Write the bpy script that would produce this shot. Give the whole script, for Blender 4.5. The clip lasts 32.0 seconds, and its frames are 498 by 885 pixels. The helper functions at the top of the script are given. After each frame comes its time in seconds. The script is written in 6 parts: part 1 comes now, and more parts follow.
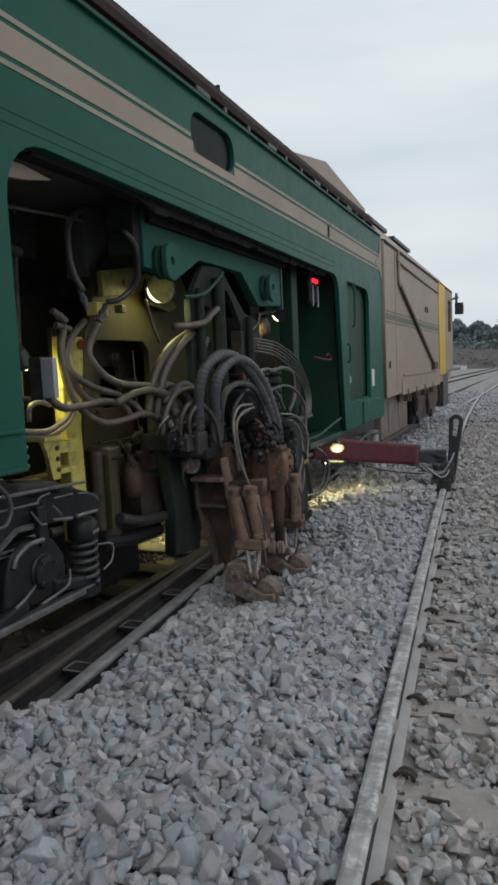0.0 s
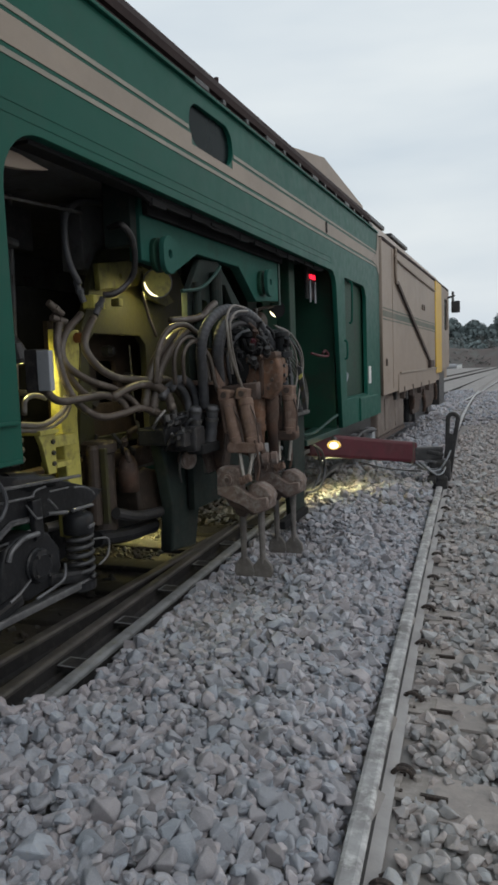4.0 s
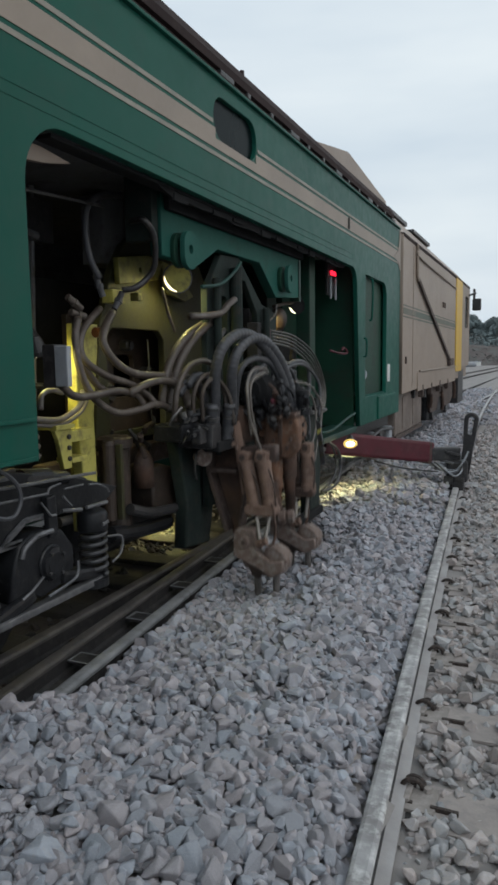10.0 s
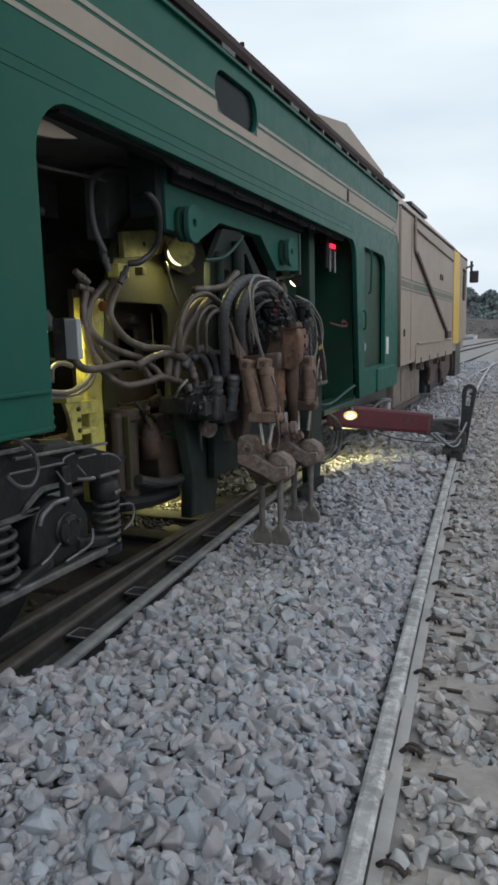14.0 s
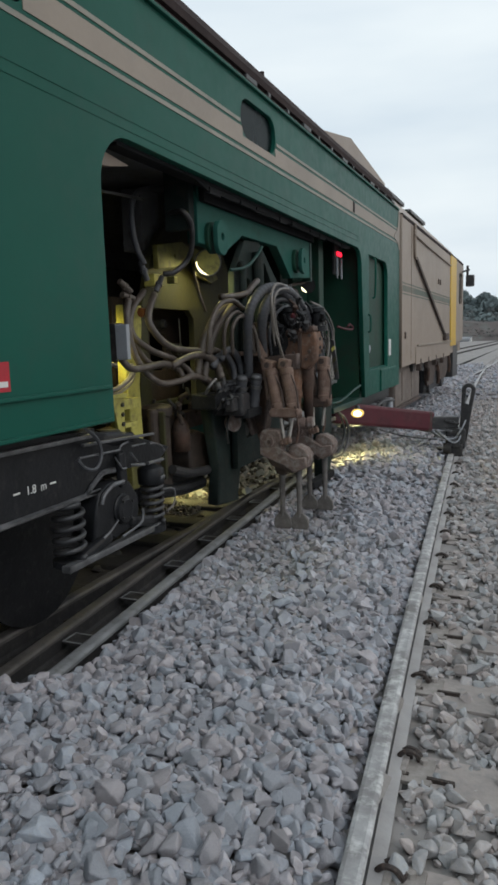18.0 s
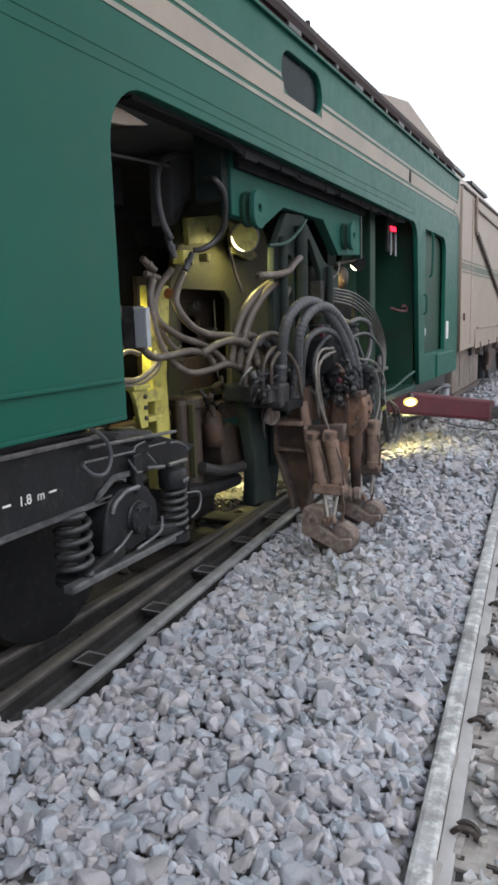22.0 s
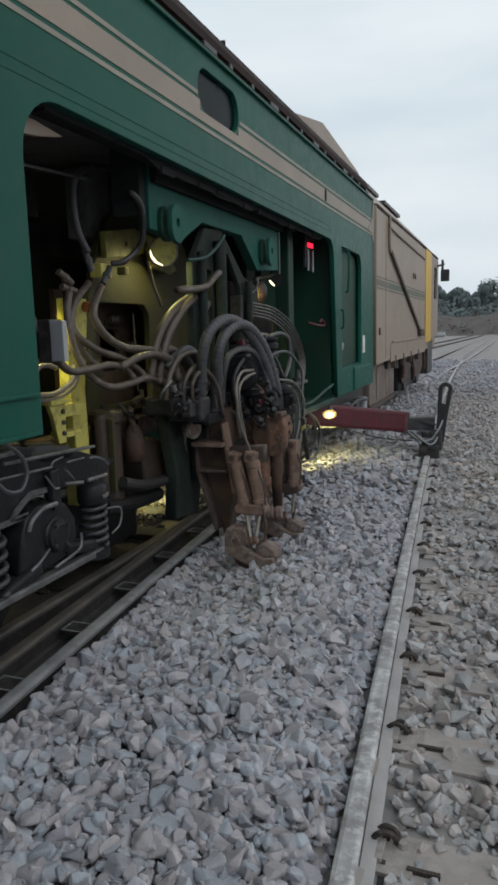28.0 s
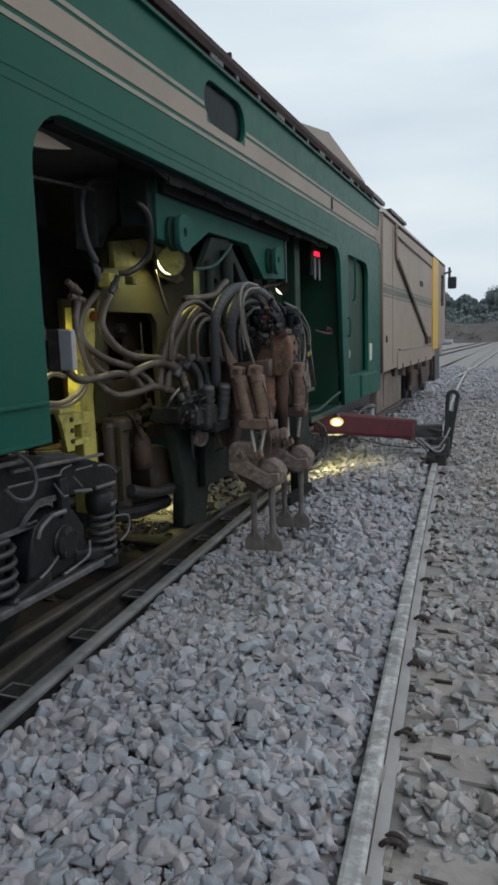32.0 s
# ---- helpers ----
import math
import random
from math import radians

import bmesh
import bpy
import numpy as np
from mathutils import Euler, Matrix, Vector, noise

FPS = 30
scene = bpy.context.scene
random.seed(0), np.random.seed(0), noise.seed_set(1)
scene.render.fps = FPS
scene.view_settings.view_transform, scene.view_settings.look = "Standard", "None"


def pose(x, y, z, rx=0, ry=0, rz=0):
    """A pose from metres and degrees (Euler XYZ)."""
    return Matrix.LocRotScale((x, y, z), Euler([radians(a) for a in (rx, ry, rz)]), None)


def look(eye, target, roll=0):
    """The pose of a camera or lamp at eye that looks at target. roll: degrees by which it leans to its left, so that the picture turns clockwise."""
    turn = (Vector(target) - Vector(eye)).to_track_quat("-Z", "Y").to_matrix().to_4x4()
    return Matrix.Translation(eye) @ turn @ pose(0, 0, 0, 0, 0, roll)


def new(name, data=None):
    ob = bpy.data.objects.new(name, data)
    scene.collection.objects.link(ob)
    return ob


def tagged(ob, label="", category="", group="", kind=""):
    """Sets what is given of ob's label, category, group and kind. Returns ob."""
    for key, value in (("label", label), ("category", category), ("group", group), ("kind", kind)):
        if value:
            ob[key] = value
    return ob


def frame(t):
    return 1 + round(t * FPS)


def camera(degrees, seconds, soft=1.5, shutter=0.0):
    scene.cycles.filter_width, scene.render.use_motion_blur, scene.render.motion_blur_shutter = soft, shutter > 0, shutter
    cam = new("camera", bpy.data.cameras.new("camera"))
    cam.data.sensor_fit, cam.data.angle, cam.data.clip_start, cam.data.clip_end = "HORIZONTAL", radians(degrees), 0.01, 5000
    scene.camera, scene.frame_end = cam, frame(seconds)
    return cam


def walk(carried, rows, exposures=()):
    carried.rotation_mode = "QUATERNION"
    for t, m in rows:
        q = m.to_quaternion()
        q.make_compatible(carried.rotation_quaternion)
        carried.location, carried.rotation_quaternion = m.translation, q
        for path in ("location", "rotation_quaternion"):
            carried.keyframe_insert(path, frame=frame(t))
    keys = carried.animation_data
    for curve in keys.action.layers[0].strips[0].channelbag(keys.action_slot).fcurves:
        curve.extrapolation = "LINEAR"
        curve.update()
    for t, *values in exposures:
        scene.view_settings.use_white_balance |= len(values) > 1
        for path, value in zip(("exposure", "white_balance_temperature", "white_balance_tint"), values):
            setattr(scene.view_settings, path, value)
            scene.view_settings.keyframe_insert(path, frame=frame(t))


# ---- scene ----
cam = camera(39.1, 32.0, soft=3.0, shutter=0.4)
PATH = [
    (0, (0.002, 0.007, 1.541), (-3.774, 9.206, 0.488), -2.51),
    (0.5, (0.000, 0.005, 1.539), (-3.805, 9.194, 0.503), -2.50),
    (1, (-0.009, 0.009, 1.537), (-3.819, 9.194, 0.482), -2.25),
    (1.5, (-0.005, 0.010, 1.540), (-3.797, 9.204, 0.488), -2.36),
    (2, (-0.005, 0.012, 1.535), (-3.736, 9.232, 0.499), -2.46),
    (2.5, (-0.013, 0.013, 1.536), (-3.760, 9.222, 0.465), -2.24),
    (4.5, (-0.021, 0.031, 1.517), (-3.711, 9.261, 0.429), -2.26),
    (5, (-0.015, 0.033, 1.517), (-3.653, 9.279, 0.387), -2.46),
    (5.5, (-0.018, 0.038, 1.517), (-3.611, 9.297, 0.355), -2.35),
    (6, (-0.023, 0.035, 1.511), (-3.581, 9.309, 0.361), -2.24),
    (6.5, (-0.012, 0.063, 1.563), (-3.380, 9.449, 0.822), -1.64),
    (7, (-0.062, 0.110, 1.547), (-3.957, 9.257, 0.474), 0.33),
    (7.5, (-0.043, 0.071, 1.575), (-3.825, 9.265, 0.495), -0.90),
    (8, (-0.055, 0.071, 1.575), (-3.967, 9.202, 0.428), -0.24),
    (8.5, (-0.054, 0.062, 1.577), (-4.017, 9.188, 0.570), -0.77),
    (9, (-0.048, 0.057, 1.572), (-4.017, 9.176, 0.526), -0.80),
    (9.5, (-0.050, 0.054, 1.564), (-3.947, 9.190, 0.402), -0.56),
    (10, (-0.044, 0.062, 1.560), (-3.951, 9.190, 0.367), -0.83),
    (10.5, (-0.049, 0.069, 1.557), (-4.010, 9.165, 0.306), -1.20),
    (11, (-0.047, 0.074, 1.550), (-3.983, 9.165, 0.187), -1.35),
    (11.5, (-0.047, 0.079, 1.548), (-3.988, 9.155, 0.099), -1.26),
    (12, (-0.049, 0.088, 1.543), (-4.021, 9.140, 0.037), -1.42),
    (12.5, (-0.046, 0.080, 1.549), (-3.978, 9.147, 0.023), -1.39),
    (13, (-0.056, 0.088, 1.546), (-3.979, 9.152, -0.022), -1.44),
    (13.5, (-0.055, 0.089, 1.547), (-3.936, 9.176, 0.007), -1.41),
    (14, (-0.052, 0.088, 1.541), (-3.904, 9.188, 0.009), -1.41),
    (14.5, (-0.048, 0.086, 1.541), (-3.880, 9.193, -0.001), -1.78),
    (16.5, (-0.049, 0.085, 1.547), (-3.889, 9.212, 0.145), -1.91),
    (17, (-0.048, 0.084, 1.547), (-3.891, 9.203, 0.110), -1.84),
    (17.5, (-0.048, 0.092, 1.545), (-3.878, 9.207, 0.047), -1.79),
    (18, (-0.052, 0.094, 1.540), (-3.853, 9.224, 0.058), -1.74),
    (18.5, (-0.050, 0.093, 1.541), (-3.838, 9.232, 0.080), -1.86),
    (19, (-0.053, 0.085, 1.546), (-3.771, 9.262, 0.145), -1.74),
    (19.5, (-0.071, 0.097, 1.534), (-3.669, 9.306, 0.036), -2.20),
    (20, (-0.091, 0.119, 1.524), (-3.594, 9.392, 0.209), -1.35),
    (20.5, (-0.108, 0.262, 1.498), (-3.752, 9.450, -0.016), -1.30),
    (21, (-0.123, 0.479, 1.541), (-3.974, 9.576, -0.012), -1.39),
    (21.5, (-0.179, 0.544, 1.579), (-4.662, 9.293, -0.253), -1.33),
    (22, (-0.161, 0.578, 1.559), (-4.615, 9.362, -0.172), -1.77),
    (22.5, (-0.146, 0.596, 1.563), (-4.509, 9.438, -0.109), -1.66),
    (23, (-0.142, 0.588, 1.568), (-4.327, 9.538, 0.022), -1.43),
    (23.5, (-0.138, 0.590, 1.559), (-4.034, 9.672, 0.028), -1.08),
    (24, (-0.126, 0.596, 1.560), (-3.740, 9.788, -0.003), -1.78),
    (24.5, (-0.122, 0.584, 1.558), (-3.521, 9.852, -0.039), -2.02),
    (25, (-0.122, 0.586, 1.562), (-3.472, 9.875, -0.016), -1.74),
    (25.5, (-0.135, 0.591, 1.563), (-3.458, 9.884, -0.046), -1.86),
    (26, (-0.143, 0.584, 1.558), (-3.539, 9.853, -0.041), -1.56),
    (26.5, (-0.146, 0.586, 1.551), (-3.630, 9.810, -0.114), -1.16),
    (28.5, (-0.139, 0.580, 1.562), (-3.634, 9.823, 0.033), -1.76),
    (29, (-0.130, 0.578, 1.557), (-3.682, 9.806, 0.064), -1.84),
    (29.5, (-0.130, 0.570, 1.559), (-3.712, 9.789, 0.080), -1.41),
    (30, (-0.127, 0.567, 1.558), (-3.699, 9.789, 0.083), -1.55),
    (30.5, (-0.120, 0.558, 1.565), (-3.675, 9.790, 0.108), -1.67),
    (31, (-0.124, 0.551, 1.568), (-3.704, 9.781, 0.156), -1.75),
    (31.5, (-0.126, 0.563, 1.565), (-3.702, 9.794, 0.155), -1.95),
    (32, (-0.132, 0.568, 1.563), (-3.704, 9.793, 0.101), -1.76),
]
EXPOSURES = [(0.0, 0.0, 6500, 10), (6.1, 0.0, 6500, 10), (6.7, -0.25, 6450, 10), (7.3, -0.25, 6420, 10), (8.0, 0.0, 6420, 10), (9.0, 0.03, 6320, 9), (11.0, 0.08, 6320, 9), (12.0, 0.16, 6300, 9), (13.0, 0.22, 6300, 9), (17.0, 0.16, 6330, 9), (18.0, 0.17, 6400, 9), (19.5, 0.12, 6350, 9), (21.0, 0.12, 6380, 10),
             (21.5, 0.48, 6420, 12), (22.0, 0.95, 6350, 13), (22.5, 0.95, 6350, 13), (23.0, 0.80, 6350, 14), (24.0, 0.22, 6450, 11), (25.0, 0.08, 6450, 10), (30.0, 0.05, 6380, 9), (32.0, 0.05, 6300, 9)]
walk(cam, [(t, look(e, g, r)) for t, e, g, r in PATH], EXPOSURES)

# ---- overcast dusk ----
world = bpy.data.worlds.new("overcast")
scene.world = world
world.use_nodes = True
wn, wl = world.node_tree.nodes, world.node_tree.links
sky = wn.new("ShaderNodeTexSky")
sky.sky_type, sky.sun_disc = "NISHITA", False
sky.sun_elevation, sky.sun_rotation = radians(14), radians(60)
sky.air_density, sky.dust_density = 2.0, 6.0
wcoord = wn.new("ShaderNodeTexCoord")
wmap = wn.new("ShaderNodeMapping")
wmap.inputs["Scale"].default_value = (1.2, 1.2, 5.0)
wl.new(wcoord.outputs["Generated"], wmap.inputs["Vector"])
wcloud = wn.new("ShaderNodeTexNoise")
wcloud.inputs["Scale"].default_value, wcloud.inputs["Detail"].default_value = 1.6, 4.0
wl.new(wmap.outputs["Vector"], wcloud.inputs["Vector"])
wramp = wn.new("ShaderNodeValToRGB")
wramp.color_ramp.elements[0].position, wramp.color_ramp.elements[0].color = 0.3, (0.565, 0.648, 0.725, 1)
wramp.color_ramp.elements[1].position, wramp.color_ramp.elements[1].color = 0.7, (0.755, 0.81, 0.838, 1)
wl.new(wcloud.outputs["Fac"], wramp.inputs["Fac"])
wmix = wn.new("ShaderNodeMixRGB")
wmix.inputs["Fac"].default_value = 0.92
wscale = wn.new("ShaderNodeMixRGB")
wscale.blend_type, wscale.inputs["Fac"].default_value = "MULTIPLY", 1.0
wscale.inputs["Color2"].default_value = (0.10, 0.10, 0.10, 1)
wl.new(sky.outputs["Color"], wscale.inputs["Color1"])
wl.new(wscale.outputs["Color"], wmix.inputs["Color1"])
wl.new(wramp.outputs["Color"], wmix.inputs["Color2"])
wl.new(wmix.outputs["Color"], wn["Background"].inputs["Color"])
wn["Background"].inputs["Strength"].default_value = 1.10
sun = new("sun", bpy.data.lights.new("sun", "SUN"))
sun.data.energy, sun.data.angle, sun.data.color = 0.5, radians(25), (1.0, 0.95, 0.9)
sun.matrix_world = look((30, -10, 30), (0, 5, 0))


# ---- materials ----
def material(name, a, b=None, rough=0.6, metal=0.0, scale=6.0, bump=0.15, fine=60.0, dirt=None, dirt_amount=0.0, island=0.0, objrand=0.0, emit=None, power=0.0, spec=0.5):
    """A worn surface: two colours in large patches, fine grain as relief, dirt of its own colour in blotches."""
    m = bpy.data.materials.new(name)
    m.use_nodes = True
    n, l = m.node_tree.nodes, m.node_tree.links
    p = n["Principled BSDF"]
    b = b or tuple(c * 0.75 for c in a)
    co = n.new("ShaderNodeTexCoord")
    big = n.new("ShaderNodeTexNoise")
    big.inputs["Scale"].default_value, big.inputs["Detail"].default_value, big.inputs["Roughness"].default_value = scale, 5.0, 0.6
    l.new(co.outputs["Object"], big.inputs["Vector"])
    ramp = n.new("ShaderNodeValToRGB")
    ramp.color_ramp.elements[0].position, ramp.color_ramp.elements[0].color = 0.35, (*b, 1)
    ramp.color_ramp.elements[1].position, ramp.color_ramp.elements[1].color = 0.65, (*a, 1)
    l.new(big.outputs["Fac"], ramp.inputs["Fac"])
    colour = ramp.outputs["Color"]
    small = n.new("ShaderNodeTexNoise")
    small.inputs["Scale"].default_value, small.inputs["Detail"].default_value = fine, 3.0
    l.new(co.outputs["Object"], small.inputs["Vector"])
    if dirt:
        spread = n.new("ShaderNodeTexNoise")
        spread.inputs["Scale"].default_value, spread.inputs["Detail"].default_value, spread.inputs["Roughness"].default_value = scale * 2.3, 8.0, 0.7
        l.new(co.outputs["Object"], spread.inputs["Vector"])
        dr = n.new("ShaderNodeValToRGB")
        dr.color_ramp.elements[0].position, dr.color_ramp.elements[0].color = 0.62 - 0.3 * dirt_amount, (0, 0, 0, 1)
        dr.color_ramp.elements[1].position, dr.color_ramp.elements[1].color = 0.80 - 0.2 * dirt_amount, (1, 1, 1, 1)
        l.new(spread.outputs["Fac"], dr.inputs["Fac"])
        mx = n.new("ShaderNodeMixRGB")
        l.new(dr.outputs["Color"], mx.inputs["Fac"])
        l.new(colour, mx.inputs["Color1"])
        mx.inputs["Color2"].default_value = (*dirt, 1)
        colour = mx.outputs["Color"]
    for source, amount in (("island", island), ("object", objrand)):
        if amount:
            rnd = n.new("ShaderNodeNewGeometry") if source == "island" else n.new("ShaderNodeObjectInfo")
            hs = n.new("ShaderNodeHueSaturation")
            mr = n.new("ShaderNodeMapRange")
            mr.inputs["To Min"].default_value, mr.inputs["To Max"].default_value = 1 - amount, 1 + amount
            l.new(rnd.outputs["Random Per Island" if source == "island" else "Random"], mr.inputs["Value"])
            l.new(mr.outputs["Result"], hs.inputs["Value"])
            l.new(colour, hs.inputs["Color"])
            spin, part_of, tint, by = n.new("ShaderNodeMath"), n.new("ShaderNodeMath"), n.new("ShaderNodeValToRGB"), n.new("ShaderNodeMixRGB")
            spin.operation, spin.inputs[1].default_value, part_of.operation = "MULTIPLY", 17.3, "FRACT"
            l.new(rnd.outputs["Random Per Island" if source == "island" else "Random"], spin.inputs[0])
            l.new(spin.outputs[0], part_of.inputs[0])
            l.new(part_of.outputs[0], tint.inputs["Fac"])
            tint.color_ramp.elements[0].color, tint.color_ramp.elements[1].color = (1.10, 1.0, 0.95, 1), (0.94, 1.0, 1.03, 1)
            by.blend_type, by.inputs["Fac"].default_value = "MULTIPLY", 1.0
            l.new(hs.outputs["Color"], by.inputs["Color1"])
            l.new(tint.outputs["Color"], by.inputs["Color2"])
            colour = by.outputs["Color"]
    l.new(colour, p.inputs["Base Color"])
    rr = n.new("ShaderNodeMapRange")
    rr.inputs["To Min"].default_value, rr.inputs["To Max"].default_value = max(0.05, rough - 0.12), min(1.0, rough + 0.12)
    l.new(small.outputs["Fac"], rr.inputs["Value"])
    l.new(rr.outputs["Result"], p.inputs["Roughness"])
    p.inputs["Metallic"].default_value, p.inputs["Specular IOR Level"].default_value = metal, spec
    if bump:
        bp = n.new("ShaderNodeBump")
        bp.inputs["Strength"].default_value, bp.inputs["Distance"].default_value = bump, 0.004
        l.new(small.outputs["Fac"], bp.inputs["Height"])
        l.new(bp.outputs["Normal"], p.inputs["Normal"])
    if emit:
        p.inputs["Emission Color"].default_value, p.inputs["Emission Strength"].default_value = (*emit, 1), power
    return m


GREEN = material("green_paint", (0.0115, 0.088, 0.064), (0.0090, 0.073, 0.053), 0.40, 0, 0.7, 0.02, 12, (0.022, 0.078, 0.059), 0.30, spec=0.11)
GREEN_DARK = material("green_frame_paint", (0.016, 0.060, 0.048), (0.012, 0.045, 0.037), 0.5, 0, 1.5, 0.08, 40, (0.022, 0.026, 0.022), 0.5, spec=0.3)
BEAMGREEN = material("shaded_beam_paint", (0.026, 0.104, 0.084), (0.020, 0.084, 0.068), 0.6, 0, 1.2, 0.05, 30, (0.026, 0.062, 0.052), 0.35, spec=0.1)
CREAM = material("buff_stripe_paint", (0.285, 0.232, 0.185), (0.23, 0.188, 0.152), 0.5, 0, 1.5, 0.05, 40, (0.25, 0.21, 0.18), 0.2)
PALE = material("pale_line_paint", (0.265, 0.245, 0.20), None, 0.5, 0, 3, 0.05, 40, (0.15, 0.18, 0.16), 0.3)
TAN = material("tan_paint", (0.295, 0.232, 0.186), (0.245, 0.193, 0.155), 0.5, 0, 0.8, 0.06, 30, (0.22, 0.17, 0.13), 0.35)
TANDUST = material("dust_browned_tan_paint", (0.17, 0.135, 0.115), (0.11, 0.088, 0.078), 0.8, 0, 2, 0.2, 40, (0.22, 0.19, 0.17), 0.4)
FADED = material("faded_green_line_paint", (0.085, 0.108, 0.085), (0.13, 0.13, 0.10), 0.6, 0, 0.7, 0.05, 30, (0.18, 0.15, 0.12), 0.4)
YELLOW = material("yellow_paint", (0.62, 0.38, 0.02), (0.55, 0.33, 0.03), 0.45, 0, 2, 0.06, 40, (0.25, 0.17, 0.05), 0.2)
LIME = material("oily_yellow_frame_paint", (0.52, 0.475, 0.12), (0.40, 0.365, 0.09), 0.5, 0, 5, 0.15, 40, (0.12, 0.10, 0.045), 0.42)
# Two darker copies of the frame's yellow, for parts out of the lamplight
DIMLIME = material("shade_darkened_yellow", (0.20, 0.185, 0.045), (0.10, 0.092, 0.026), 0.6, 0, 4, 0.2, 40, (0.05, 0.045, 0.025), 0.5)
OLIVE = material("shaded_grimy_olive", (0.046, 0.044, 0.012), (0.027, 0.026, 0.009), 0.7, 0, 4, 0.2, 40, (0.03, 0.027, 0.02), 0.6)
# Darker copy of the side's green, with the recess shade put into it
GREEN_IN = material("shaded_inner_green", (0.011, 0.050, 0.031), (0.008, 0.037, 0.024), 0.55, 0, 1.5, 0.08, 40, (0.02, 0.03, 0.022), 0.4, spec=0.25)
LEGMAT = material("oily_green_black_steel", (0.024, 0.034, 0.031), (0.017, 0.024, 0.022), 0.75, 0, 4, 0.15, 40, (0.042, 0.038, 0.034), 0.35, spec=0.15)
ROOF = material("roof_grime", (0.046, 0.033, 0.032), (0.034, 0.025, 0.025), 0.85, 0, 2, 0.2, 40, (0.065, 0.05, 0.047), 0.3, spec=0.15)
BOGIE = material("oily_black_bogie_steel", (0.018, 0.0185, 0.021), (0.012, 0.0125, 0.014), 0.36, 0.0, 9, 0.35, 45, (0.045, 0.043, 0.043), 0.25, spec=0.20)
BLACK = material("greasy_black_steel", (0.038, 0.037, 0.039), (0.022, 0.0215, 0.023), 0.42, 0.0, 9, 0.25, 50, (0.075, 0.068, 0.064), 0.38, spec=0.4)
DARK = material("dark_interior_steel", (0.135, 0.135, 0.142), (0.095, 0.096, 0.102), 0.75, 0, 3, 0.15, 40, (0.05, 0.045, 0.035), 0.35)
RUBBER = material("dusty_hose_rubber", (0.062, 0.063, 0.070), (0.045, 0.046, 0.052), 0.5, 0, 5, 0.15, 90, (0.10, 0.098, 0.10), 0.35)
RUBBER_TAN = material("dusty_tan_hose_rubber", (0.080, 0.063, 0.052), (0.055, 0.043, 0.036), 0.45, 0, 5, 0.15, 90, (0.16, 0.135, 0.115), 0.3)
# Matt black for black parts and for recesses drawn as shade
MATTBLACK = material("matt_black_and_shade", (0.026, 0.026, 0.027), (0.018, 0.018, 0.019), 0.9, 0, 5, 0.2, 40, (0.03, 0.03, 0.03), 0.3, spec=0.06)
HOSEPALE = material("pale_hose_and_lit_loop", (0.20, 0.178, 0.160), (0.13, 0.115, 0.104), 0.42, 0, 6, 0.1, 90, (0.10, 0.09, 0.08), 0.3)
RUSTY = material("dusty_rusted_steel", (0.172, 0.085, 0.048), (0.082, 0.045, 0.030), 0.75, 0.0, 11, 0.35, 70, (0.20, 0.145, 0.115), 0.4)
RUSTDARK = material("grimy_rusted_cylinder", (0.085, 0.045, 0.03), (0.04, 0.026, 0.021), 0.7, 0.0, 8, 0.3, 60, (0.11, 0.075, 0.055), 0.35)
OILRUST = material("oil_darkened_rust", (0.045, 0.029, 0.021), (0.026, 0.019, 0.015), 0.6, 0.0, 7, 0.3, 60, (0.07, 0.05, 0.038), 0.35)
DUSTY = material("ballast_dusted_steel", (0.175, 0.124, 0.104), (0.105, 0.074, 0.063), 0.9, 0.0, 8, 0.3, 60, (0.27, 0.24, 0.22), 0.5)
RUSTPALE = material("dusty_pale_rust", (0.196, 0.126, 0.095), (0.116, 0.072, 0.055), 0.8, 0.0, 9, 0.3, 60, (0.235, 0.175, 0.145), 0.35)
BLADE = material("dusty_tine_steel", (0.145, 0.13, 0.122), (0.09, 0.08, 0.076), 0.8, 0.0, 8, 0.3, 60, (0.18, 0.17, 0.165), 0.4)
DARKRUST = material("dark_rusted_steel", (0.075, 0.050, 0.042), (0.045, 0.032, 0.028), 0.8, 0.0, 8, 0.3, 60, (0.12, 0.095, 0.08), 0.4)
FITTING = material("oily_steel_fitting", (0.14, 0.135, 0.13), (0.06, 0.058, 0.056), 0.4, 0.5, 14, 0.2, 60, (0.04, 0.038, 0.035), 0.45)
CHROME = material("piston_rod_steel", (0.36, 0.33, 0.30), None, 0.4, 0.6, 10, 0.02, 60, (0.2, 0.17, 0.14), 0.4)
RED = material("dull_red_paint", (0.088, 0.006, 0.017), (0.050, 0.005, 0.011), 0.5, 0, 3, 0.08, 40, (0.085, 0.03, 0.034), 0.3)
GREY = material("grey_box_paint", (0.33, 0.35, 0.38), None, 0.5, 0, 4, 0.04, 40, (0.2, 0.2, 0.2), 0.3)
STONE = material("granite_ballast", (0.360, 0.366, 0.400), (0.266, 0.270, 0.297), 0.9, 0, 22, 0.6, 110, (0.355, 0.335, 0.325), 0.35, island=0.19)
STONE_ONE = material("granite_ballast_single", (0.360, 0.366, 0.400), (0.266, 0.270, 0.297), 0.9, 0, 22, 0.6, 110, (0.355, 0.335, 0.325), 0.35, objrand=0.19)
STONE_DUSTY = material("dust_covered_ballast", (0.40, 0.388, 0.39), (0.295, 0.287, 0.290), 0.95, 0, 22, 0.6, 110, (0.37, 0.34, 0.315), 0.5, island=0.22)
SOIL = material("stone_dust_ground", (0.29, 0.272, 0.262), (0.20, 0.188, 0.182), 0.95, 0, 2.2, 0.8, 35, (0.29, 0.255, 0.225), 0.4)
